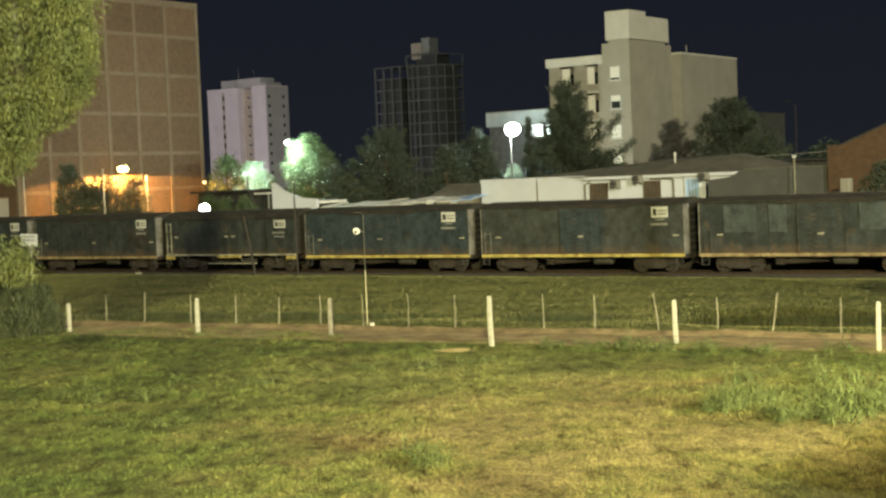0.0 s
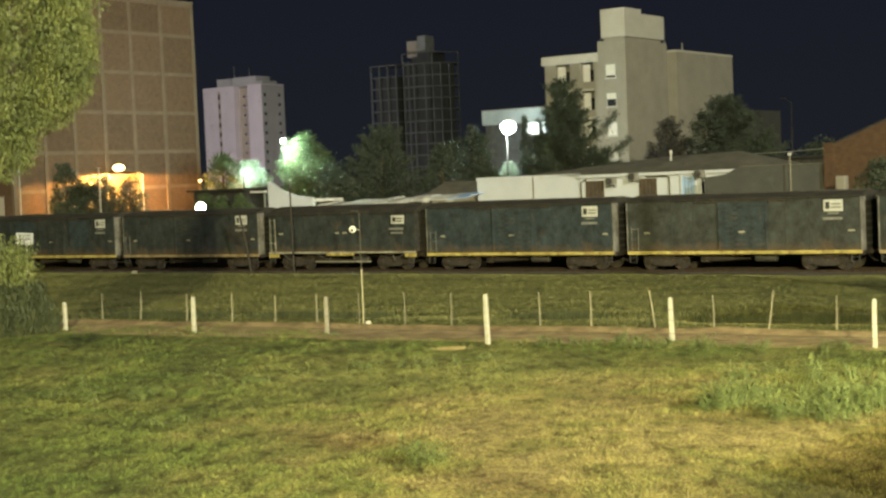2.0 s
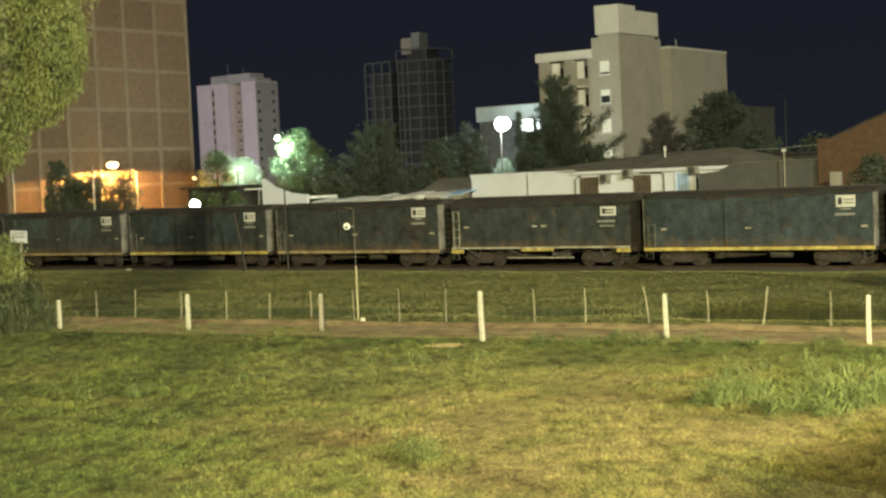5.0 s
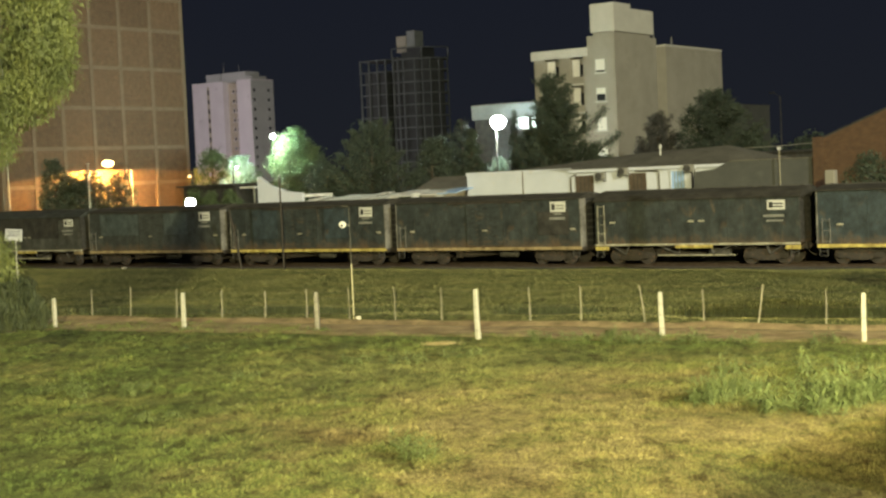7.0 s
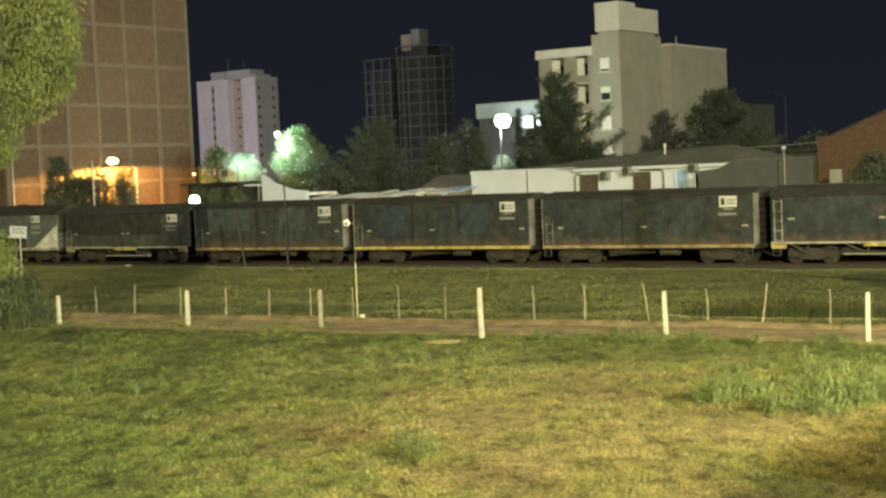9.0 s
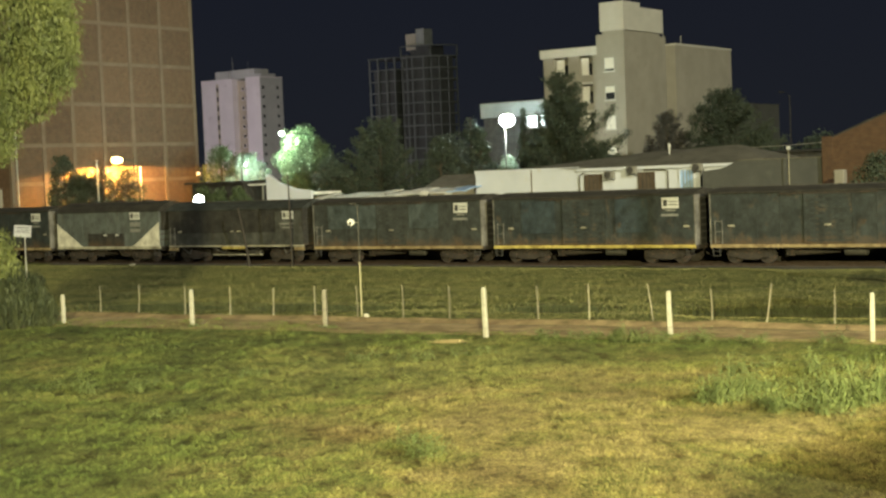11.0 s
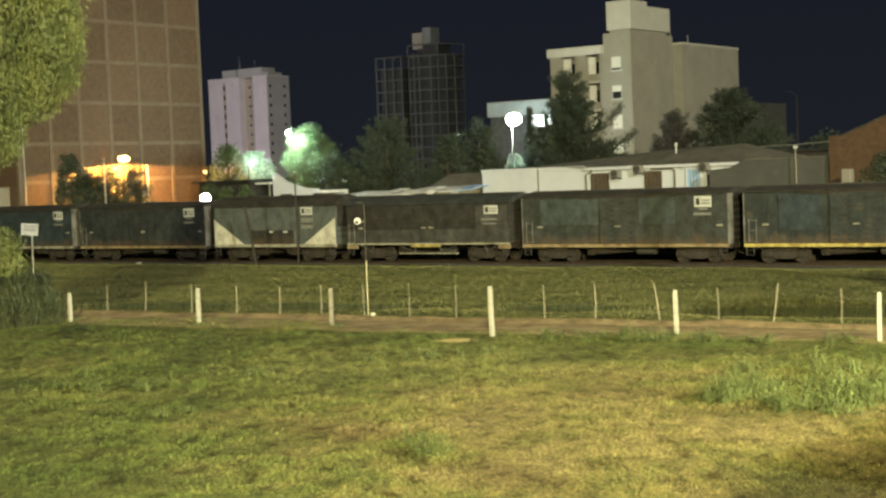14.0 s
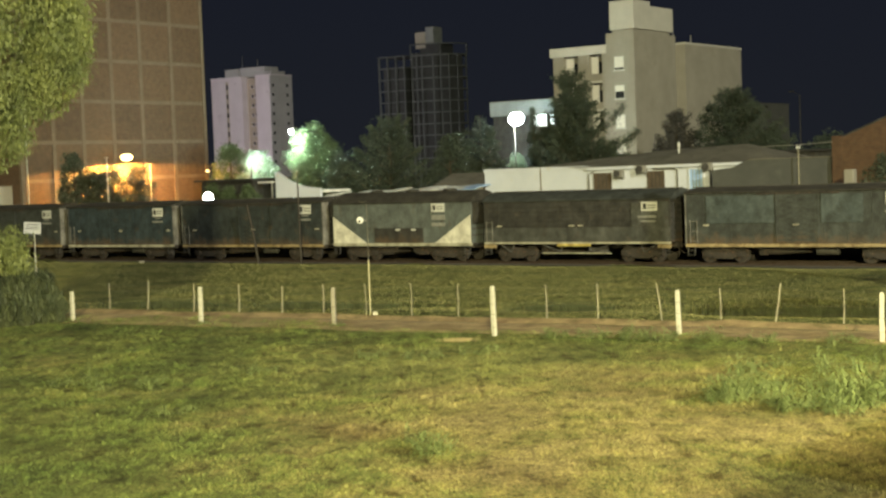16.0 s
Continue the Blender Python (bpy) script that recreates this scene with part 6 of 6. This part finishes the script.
def build_white_building():
    """Long low white building parallel to the railway, with doors, air conditioners and pipes."""
    t = thing("white_building", town_pose(0, 20), "long low white building with a dark sheet roof", "building")
    block("wall", (-10.7, 10.1, 0, 9.0, 0, 5.05), M["white_wall"], t)
    block("parapet_wall", (-10.75, -1.9, -0.04, 0.3, 5.05, 5.32), M["white_wall"], t)
    block("seam", (-5.86, -5.8, -0.05, -0.002, 3.0, 5.25), M["concrete"], t)
    block("fascia", (-1.9, 10.25, -0.25, 0.05, 5.0, 5.2), M["white_wall"], t, "pale roof edge")
    bm = bmesh.new()
    a = [bm.verts.new(p) for p in ((-7.2, 0.35, 5.30), (-1.9, -0.3, 5.22), (10.3, -0.3, 5.22), (11.6, 1.2, 5.4), (11.6, 9.3, 5.2), (-7.2, 9.3, 5.2), (2.2, 4.2, 6.22), (8.4, 4.2, 6.42))]
    for f in ((0, 1, 6), (1, 2, 7, 6), (2, 3, 7), (3, 4, 7), (4, 5, 6, 7), (5, 0, 6), (0, 5, 4, 3, 2, 1)):
        bm.faces.new([a[k] for k in f])
    part("roof", bm, M["roof_sheet"], t, "dark weathered sheet roof")
    for x0, x1, z1, mat in ((-1.34, -0.10, 4.68, "brown_door"), (2.88, 4.0, 4.70, "brown_door"), (6.0, 6.95, 4.82, "blue_window")):
        d = block("door", (x0, x1, -0.06, -0.003, 2.2, z1), M[mat], t, "dark brown shuttered opening" if mat == "brown_door" else "pale blue sheet window")
        block("frame", (x0 - 0.09, x0, -0.10, -0.003, 2.2, z1 + 0.09), M["brown_door" if mat == "brown_door" else "white_wall"], d)
        block("frame", (x1, x1 + 0.09, -0.10, -0.003, 2.2, z1 + 0.09), M["brown_door" if mat == "brown_door" else "white_wall"], d)
        block("head", (x0, x1, -0.10, -0.003, z1, z1 + 0.09), M["brown_door" if mat == "brown_door" else "white_wall"], d)
        for k in range(1, 4):
            x = x0 + (x1 - x0) * k / 4
            block("mullion", (x - 0.025, x + 0.025, -0.075, -0.0605, 2.2, z1), M["ink" if mat == "brown_door" else "galvanised"], d)
    for x, z in ((0.72, 4.68), (2.5, 4.95), (7.45, 4.98)):
        ac = block("air_conditioner", (x - 0.36, x + 0.36, -0.46, -0.12, z - 0.26, z + 0.26), M["ac_grey"], t, "grey air-conditioner box", 0.03)
        bm = bmesh.new()
        tube(bm, [(x - 0.1, -0.475, z), (x - 0.1, -0.462, z)], [0.24, 0.24], 14)
        part("fan_grille", bm, M["wg_end"], ac)
        for dx in (-0.3, 0.3):
            block("bracket", (x + dx - 0.02, x + dx + 0.02, -0.44, -0.003, z - 0.36, z - 0.305), M["galvanised"], ac)
    for pts in (((-1.8, -0.1, 3.0), (-1.8, -0.1, 4.7), (-1.6, -0.1, 4.78), (-1.35, -0.1, 4.9)), ((3.2, -0.1, 5.1), (3.3, -0.1, 4.92), (4.9, -0.1, 4.9), (5.1, -0.1, 4.8), (5.1, -0.1, 2.5)),
                ((7.55, -0.1, 4.9), (7.55, -0.1, 2.5))):
        bm = bmesh.new()
        tube(bm, pts, [0.055] * len(pts), 7)
        part("downpipe", bm, M["roof_sheet"], t)
    bm = bmesh.new()
    tube(bm, [(3.97, 2.5, 5.7), (3.97, 2.5, 6.4), (3.97, 2.5, 6.44), (3.97, 2.5, 6.7)], [0.06, 0.06, 0.11, 0.09], 10)
    part("roof_vent", bm, M["sign_white"], t, "small white roof vent")
    # grey-green wall and shed beyond
    g = thing("grey_shed", town_pose(0, 18.6), "low grey-green rendered shed beside the white building", "shed")
    bm = bmesh.new()
    prism(bm, [(8.27, 0), (16.5, 0), (16.5, 5.30), (10.75, 5.32), (9.75, 4.86), (8.27, 4.72)], 0, 1.2)
    part("wall", bm, M["shed_grey"], g)
    block("coping", (10.8, 16.5, -0.06, 1.26, 5.30, 5.37), M["roof_sheet"], g)
    far = thing("rear_shed", town_pose(0, 29.5), "long dark shed roof with a pale ridge", "shed")
    block("wall", (3, 17.0, 0, 6, 0, 5.75), M["wg_dark"], far)
    bm = bmesh.new()
    prism_x(bm, [(-0.3, 5.75), (6.3, 5.75), (6.3, 5.95), (-0.3, 5.85)], 3, 17.2)
    part("roof", bm, M["wg_dark"], far)
    bm = bmesh.new()
    tube(bm, [(3, -0.3, 6.16), (10, -0.3, 6.24), (14.0, -0.3, 6.4)], [0.028, 0.028, 0.028], 6)
    part("pipe", bm, M["galvanised"], far)
    p = thing("lamp_pole", town_pose(14.42, 18.2), "slim pale pole with a small lamp head", "lamp post")
    bm = bmesh.new()
    tube(bm, [(0, 0, 0), (0, 0, 6.0)], [0.042, 0.036], 8)
    part("pole", bm, M["stake"], p)
    block("head", (-0.09, 0.11, -0.2, 0.1, 5.9, 6.08), M["sign_white"], p, "", 0.02)


def build_gable_house():
    t = thing("brick_house", town_pose(16.57, 18.4), "warm brown brick gable end of a low house", "house")
    bm = bmesh.new()
    prism(bm, [(0.5, 0), (9.5, 0), (9.5, 6.3), (4.8, 8.1), (0.5, 6.42)], 0, 8)
    part("wall", bm, M["brick_warm"], t)
    block("corner_pier", (0.0, 0.62, -0.08, 0.4, 0, 6.6), M["brick_warm"], t, "dull brown corner pier")
    bm = bmesh.new()
    prism(bm, [(0.64, 6.49), (4.8, 8.12), (9.8, 6.22), (9.8, 6.32), (4.8, 8.24), (0.64, 6.6)], 0.03, 8.2)
    part("roof", bm, M["wg_dark"], t)
    c = thing("water_tank", town_pose(18.93, 15.0), "small pale concrete tank on a stand", "tank")
    block("tank", (-0.30, 0.30, -0.3, 0.3, 3.6, 4.54), M["render_wall"], c, "", 0.05)
    block("stand", (-0.28, 0.28, -0.28, 0.28, 0, 3.6), M["concrete"], c)


def build_low_roofs():
    """Low sheds with pale sheet roofs just behind the train."""
    t = thing("long_shed", town_pose(0, 18), "long low shed with a patched pale sheet roof", "shed")
    block("wall", (-25.5, -10.3, 0, 5, 0, 3.5), M["grey_green"], t)
    for i in range(18):
        x = -25.6 + i * 0.86
        bm = bmesh.new()
        lift = 0.06 if i > 14 else (0.0, 0.10, 0.03, 0.16, 0.05, 0.12, 0.0)[(i * 3) % 7]
        prism_x(bm, [(-0.3, 3.44), (-0.3, 3.50), (0.5, 3.60 + lift), (2.6, 3.78 + lift), (2.6, 3.72 + lift), (0.5, 3.54 + lift)], x, x + 0.83)
        r = part("roof_sheet", bm, M["blue_window" if i > 15 else "zinc"], t, "pale blue sheet" if i > 15 else "weathered zinc sheet")
        r.location = (0, 0, 0.03 * ((i * 7) % 5) / 4 + 0.025 * i)
    for x, w, z, hi, m, label in ((-11.95, 0.6, 3.84, 0.24, "sign_white", "crumpled white sheet"), (-14.2, 0.7, 3.86, 0.24, "zinc", "curled loose zinc sheet"), (-16.4, 0.9, 3.78, 0.2, "zinc", "curled loose zinc sheet"),
                                  (-19.0, 0.6, 3.70, 0.17, "zinc", "curled loose zinc sheet"), (-22.4, 0.8, 3.62, 0.15, "zinc", "curled loose zinc sheet")):
        bm = bmesh.new()
        prism_x(bm, [(-0.34, z - 0.16), (-0.30, z - 0.16), (-0.10, z + hi * 0.6), (0.35, z + hi), (0.35, z + hi - 0.03), (-0.07, z + hi * 0.5)], x, x + w)
        part("loose_sheet", bm, M[m], t, label)
    h = thing("tiled_house", town_pose(-17.5, 25), "low house with a dull brown roof behind the shed", "house")
    block("wall", (-1, 7.2, 0, 5, 0, 4.2), M["render_wall"], h)
    bm = bmesh.new()
    prism_x(bm, [(-0.4, 4.15), (5.4, 4.15), (2.5, 5.1)], -1.4, 7.5)
    part("roof", bm, M["roof_sheet"], h, "dull brown roof")
    g = thing("gable_shed", town_pose(-29.3, 17.6), "small white gable-ended shed", "shed")
    bm = bmesh.new()
    prism(bm, [(0, 0), (4.6, 0), (4.6, 4.35), (3.0, 4.5), (1.4, 5.0), (0.15, 5.75), (0, 5.7)], 0, 0.3)
    part("wall", bm, M["white_wall"], g)
    block("roof", (0.1, 4.5, 0.3, 3.9, 4.0, 4.2), M["zinc"], g)
    k = thing("kiosk", town_pose(-32.75, 17.0), "low dark-roofed kiosk under the trees", "kiosk")
    block("wall", (-4.2, 1.6, 0, 4, 0, 5.15), M["wg_dark"], k)
    block("roof", (-4.6, 1.8, -0.5, 4.4, 5.15, 5.30), M["wg_dark"], k)
    block("lit_fascia", (1.8, 3.3, 0.3, 0.7, 4.88, 5.02), M["sign_white"], k, "white lit edge of a side awning")
    block("awning_post", (3.1, 3.2, 0.45, 0.55, 0, 4.88), M["galvanised"], k)
    b = thing("corner_house", town_pose(-32.3, 54), "grey flat-roofed house with lit upper windows", "house")
    block("wall", (0, 7.4, 0, 6, 0, 10.55), M["wg_dark_rib"], b)
    block("roof_band", (-0.15, 7.5, -0.35, 6.2, 10.55, 11.95), M["band_grey"], b, "grey roof band lit white by the street lamp")
    block("coping", (-0.2, 7.55, -0.4, 6.25, 11.95, 12.03), M["roof_sheet"], b)
    for x0, x1 in ((4.75, 5.3), (5.4, 6.35), (6.75, 7.2)):
        w = block("window", (x0, x1, -0.05, -0.003, 9.4, 10.5), M["glow_room"], b, "brightly lit window")
        block("frame", (x0 - 0.08, x0, -0.09, -0.003, 9.35, 10.54), M["ink"], w)
        block("frame", (x1, x1 + 0.05, -0.09, -0.003, 9.35, 10.54), M["ink"], w)
        block("sill", (x0 - 0.06, x1 + 0.06, -0.14, -0.003, 9.24, 9.34), M["render_pale"], w)


def build_lamps():
    def mast(name, s, n, z, label, head, mat, arm=(0, 0), hooded=True):
        t = thing(name, town_pose(s - arm[0], n - arm[1]), label, "street lamp")
        bm = bmesh.new()
        tube(bm, [(0, 0, 0), (0, 0, z * 0.5), (0, 0, z - 0.25), (arm[0] * 0.3, arm[1] * 0.3, z - 0.02), (arm[0], arm[1], z + 0.08)], [0.10, 0.085, 0.06, 0.05, 0.045], 8)
        part("pole", bm, M["dark_pole"], t)
        bm = bmesh.new()
        bmesh.ops.create_uvsphere(bm, u_segments=16, v_segments=10, radius=1.0, matrix=Matrix.Translation((arm[0], arm[1], z + 0.02)) @ Matrix.Diagonal((*head, 1)))
        part("lantern", bm, M[mat], t, "glowing lantern glass")
        if not hooded:
            return t
        bm = bmesh.new()
        tube(bm, [(arm[0], arm[1], z + head[2] * 0.9), (arm[0], arm[1], z + head[2] + 0.1)], [head[0] * 0.6, head[0] * 0.25], 12)
        part("hood", bm, M["galvanised"], t)
        return t
    # sodium, square and yard lantern heads are oversized to stand in for glare
    mast("street_lamp", -51.0, 21.7, 7.60, "street lamp glowing orange before the brick wall", (0.52, 0.52, 0.31), "glow_sodium", (0.15, -2.6))
    for s, n, z, label in ((-36.9, 6.8, 7.3, "slim pale pole before the dark trees"), (-50.7, 24.25, 6.9, "slim pole lit orange beside the brick wall")):
        p = thing("pole", town_pose(s, n), label, "pole")
        bm = bmesh.new()
        tube(bm, [(0, 0, -0.1), (0, 0, z * 0.5), (0, 0, z)], [0.075, 0.07, 0.06], 8)
        part("shaft", bm, M["galvanised"], p)
        block("cap", (-0.12, 0.12, -0.12, 0.12, z, z + 0.06), M["galvanised"], p, "", 0.01)
    mast("street_lamp", -25.2, 47.2, 9.95, "street lamp with a cool white glow in the square", (0.74, 0.74, 0.62), "glow_cool", (0.5, -0.4))
    mast("street_lamp", -35.2, 26.4, 9.25, "street lamp glowing greenish white among the trees", (0.20, 0.20, 0.20), "glow_park", (-1.0, -3.2))
    mast("path_lamp", -39.7, 26.5, 6.68, "low path lamp hidden among leaves by the kiosk", (0.08, 0.08, 0.07), "glow_park", (0.2, 0.3))
    mast("yard_lamp", -25.6, 6.2, 4.05, "low yard lamp glowing white beside the rails", (0.36, 0.36, 0.36), "glow_gate", (0, 0), False)
    t = thing("street_lamp", town_pose(-26.3, 119.8), "far unlit street lamp above the dark trees", "street lamp")
    bm = bmesh.new()
    tube(bm, [(0, 0, 0), (0, 0, 13.6), (-0.9, 0, 14.2)], [0.12, 0.08, 0.05], 8)
    part("pole", bm, M["wg_dark_rib"], t)
    block("lantern", (-1.5, -0.8, -0.15, 0.15, 14.12, 14.3), M["wg_dark_rib"], t, "", 0.03)


def build_trees():
    tree(-43.0, 9.0, 8.2, 3.4, "bushy tree in front of the brick wall", "leaf_dark", 3, leaves=8000, size=0.09)
    tree(-41.6, 9.6, 6.4, 4.6, "bushy tree in front of the brick wall", "leaf_dark", 33, leaves=10000, size=0.09, base=0.3)
    plume_tree(-37.0, 10.0, 6.9, "low tree backlit by the orange lamp", lambda h, a: 1.9 * (1 - h) ** 0.5 + 0.2, "leaf_dark", 4, 40, 5200, 0.08, 0.3, 0.6)
    plume_tree(-39.2, 9.4, 7.3, "low tree backlit by the orange lamp", lambda h, a: 2.5 * (1 - h) ** 0.5 + 0.2, "leaf_dark", 5, 44, 6000, 0.08, 0.3, 0.6)
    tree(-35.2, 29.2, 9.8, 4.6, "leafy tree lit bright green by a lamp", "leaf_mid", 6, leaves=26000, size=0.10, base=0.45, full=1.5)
    plume_tree(-40.9, 28.2, 8.2, "leafy tree lit bright green by a lamp", lambda h, a: 1.9 * (1 - h) ** 0.4 + 0.3, "leaf_lit", 7, 44, 7000, 0.10, 0.5, 0.5)
    tree(-46.6, 30.5, 8.8, 5.2, "dim tree beside the brick building", "leaf_mid", 8, leaves=8000, size=0.10)
    tree(-44.0, 31.5, 7.6, 4.4, "leafy tree lit bright green by a lamp", "leaf_mid", 18, leaves=7000, size=0.10)
    for x, h, seed in ((-34.6, 5.0, 28), (-32.4, 4.8, 35), (-30.4, 4.9, 36)):
        tree(x, 15.6, h, 2.9, "low bush in front of the kiosk", "leaf_mid", seed, leaves=5200, size=0.08, base=0.2)
    tree(-37.4, 27.6, 5.0, 2.6, "low bush lit green beside the kiosk", "leaf_mid", 29, leaves=4600, size=0.09, base=0.2)
    plume_tree(-26.3, 28.8, 10.6, "large dark spreading tree", lambda h, a: 3.9 * (1 - h) ** 0.55 + 0.5, "leaf_dark", 9, 80, 22000, 0.10, 0.16)
    tree(-30.2, 27.0, 7.0, 5.0, "dark tree behind the long shed", "leaf_dark", 19, leaves=9000, size=0.10, base=0.12)
    tree(-22.9, 33.0, 8.4, 5.4, "dark tree behind the long shed", "leaf_dark", 22, leaves=9000, size=0.10, base=0.15)
    plume_tree(-27.2, 44.0, 10.9, "dark slender tree near the square", lambda h, a: 2.7 * (1 - h) ** 0.6 + 0.3, "leaf_dark", 10, 60, 12000, 0.10, 0.15)
    plume_tree(-30.0, 44.5, 9.4, "dark tree near the square lamp", lambda h, a: 2.6 * (1 - h) ** 0.6 + 0.3, "leaf_dark", 20, 50, 9000, 0.10, 0.15)
    plume_tree(-22.6, 46.0, 11.6, "slim dark cypress-like tree beside the lit house", lambda h, a: 0.75 * (1 - h) ** 0.7 + 0.15, "leaf_dark", 12, 50, 6000, 0.09, 0.15, 1.4)
    plume_tree(-15.0, 40.5, 14.5, "tall dark feathery tree before the apartments", lambda h, a: (3.6 + 1.8 * max(0.0, math.cos(a)) * (h < 0.5)) * (1 - h) ** 0.62 + 0.35,
               "leaf_dark", 11, 110, 40000, 0.10, 0.18, 0.75, -0.3)
    tree(-25.4, 43.0, 9.6, 2.6, "dark tree near the square lamp", "leaf_dark", 34, leaves=9000, size=0.10, base=0.2)
    tree(-18.2, 41.0, 9.0, 4.6, "dark tree beside the tall feathery tree", "leaf_dark", 23, leaves=8000, size=0.10, base=0.12)
    tree(-12.0, 41.0, 7.4, 4.6, "dark tree beside the tall feathery tree", "leaf_dark", 24, leaves=8000, size=0.10, base=0.12)
    plume_tree(-9.9, 50.0, 10.6, "dull purplish pointed tree before the apartments", lambda h, a: 3.1 * (1 - h) ** 0.7 + 0.3, "leaf_plum", 13, 80, 20000, 0.10, 0.15, 0.9)
    plume_tree(-4.6, 50.5, 12.3, "large dark round tree before the apartments", lambda h, a: (4.3 + 1.6 * max(0.0, math.cos(a)) * (h < 0.55)) * (1 - h) ** 0.5 + 0.4,
               "leaf_dark", 14, 120, 42000, 0.10, 0.15, 0.55)
    tree(-1.6, 51.6, 8.0, 4.4, "dark tree before the apartments", "leaf_dark", 25, leaves=8000, size=0.10, base=0.15)
    tree(-10.5, 71.5, 8.2, 8.0, "dark tree behind the sheds", "leaf_dark", 15, leaves=6000, size=0.15, base=0.12)
    tree(-3.5, 70.0, 7.6, 8.0, "dark low tree behind the sheds", "leaf_dark", 16, leaves=6000, size=0.15, base=0.1)
    tree(24.2, 6.4, 5.7, 3.6, "dark bushy tree before the brick house", "leaf_dark", 17, leaves=6200, size=0.08, base=0.2)
    tree(-26.0, 48.3, 6.7, 2.6, "low bush, leaves coloured pale for the square lamp's light", "leaf_lit", 21, leaves=9000, size=0.09, base=0.5, full=1.3)


def build_dark_bank():
    """Low dark bank along the far side of the track, added to darken the gap under the wagons."""
    w = tagged(new("platform", None), "low dark bank added to keep the gap under the wagons dark", "platform", "", "structure")
    w.matrix_basis = town_pose(0, 4.6)
    block("bank_wall", (-75, 32, 0, 1.2, -0.3, 0.86), M["wg_dark_rib"], w)
    block("bank_edge", (-75, 32, -0.05, 1.25, 0.86, 0.95), M["running"], w)


def build_shade_wall():
    """Plain wall at the side of the lawn, out of view, added to cast shade on its near corner."""
    w = tagged(new("wall_shade", None), "unseen plain wall added to shade the lawn's near corner", "wall", "", "structure")
    w.matrix_basis = pose(8.49, 21.03, 0, 0, 0, -41.8)
    block("wall", (0, 0.25, 0, 15, -0.2, 2.5), M["wall_plain"], w)
    block("coping", (-0.06, 0.31, -0.06, 15.06, 2.5, 2.6), M["concrete"], w)


build_ground()
build_dirt_track()
build_railway()
build_shade_wall()
build_dark_bank()
build_brick_block()
build_lilac_tower()
build_frame_tower()
build_render_block()
build_white_building()
build_gable_house()
build_low_roofs()
build_lamps()
build_trees()
build_train()
build_fences()
build_marker_pole()
build_sign()
build_dark_pole()
build_shadow_bar()
build_roadside()
build_litter()
build_willow()
build_weeds()
build_grass()

# ------------------------------------------------------------------ what moves


def train_way(t):
    """Metres along the track of the train's reference joint at t seconds."""
    return -64.3 + 4.88 * t + 0.0048 * t * t


def motions():
    for wagon, offset in WAGONS:
        walk(wagon, [(0.5 * i, town_pose(train_way(0.5 * i) + offset, RAIL_Y)) for i in range(33)])
    for wheelset, dx in WHEELSETS:
        walk(wheelset, [(0.1 * i, pose(dx, 0, WHEEL_R, 0, math.degrees((train_way(0.1 * i) + 64.3) / WHEEL_R))) for i in range(161)])
    sway = ((0.0, 0.46), (1.5, 0.55), (3.5, 0.50), (5.2, 0.42), (7.0, 0.31), (9.0, 0.24), (10.8, 0.10), (12.5, 0.0), (14.5, 0.05), (16.0, 0.17))
    for bough, much in WILLOW_SWAY:
        walk(bough, [(t, pose(d * much, 0, 0.04 * d, 0, 0.8 * d * much, 0)) for t, d in sway])


motions()
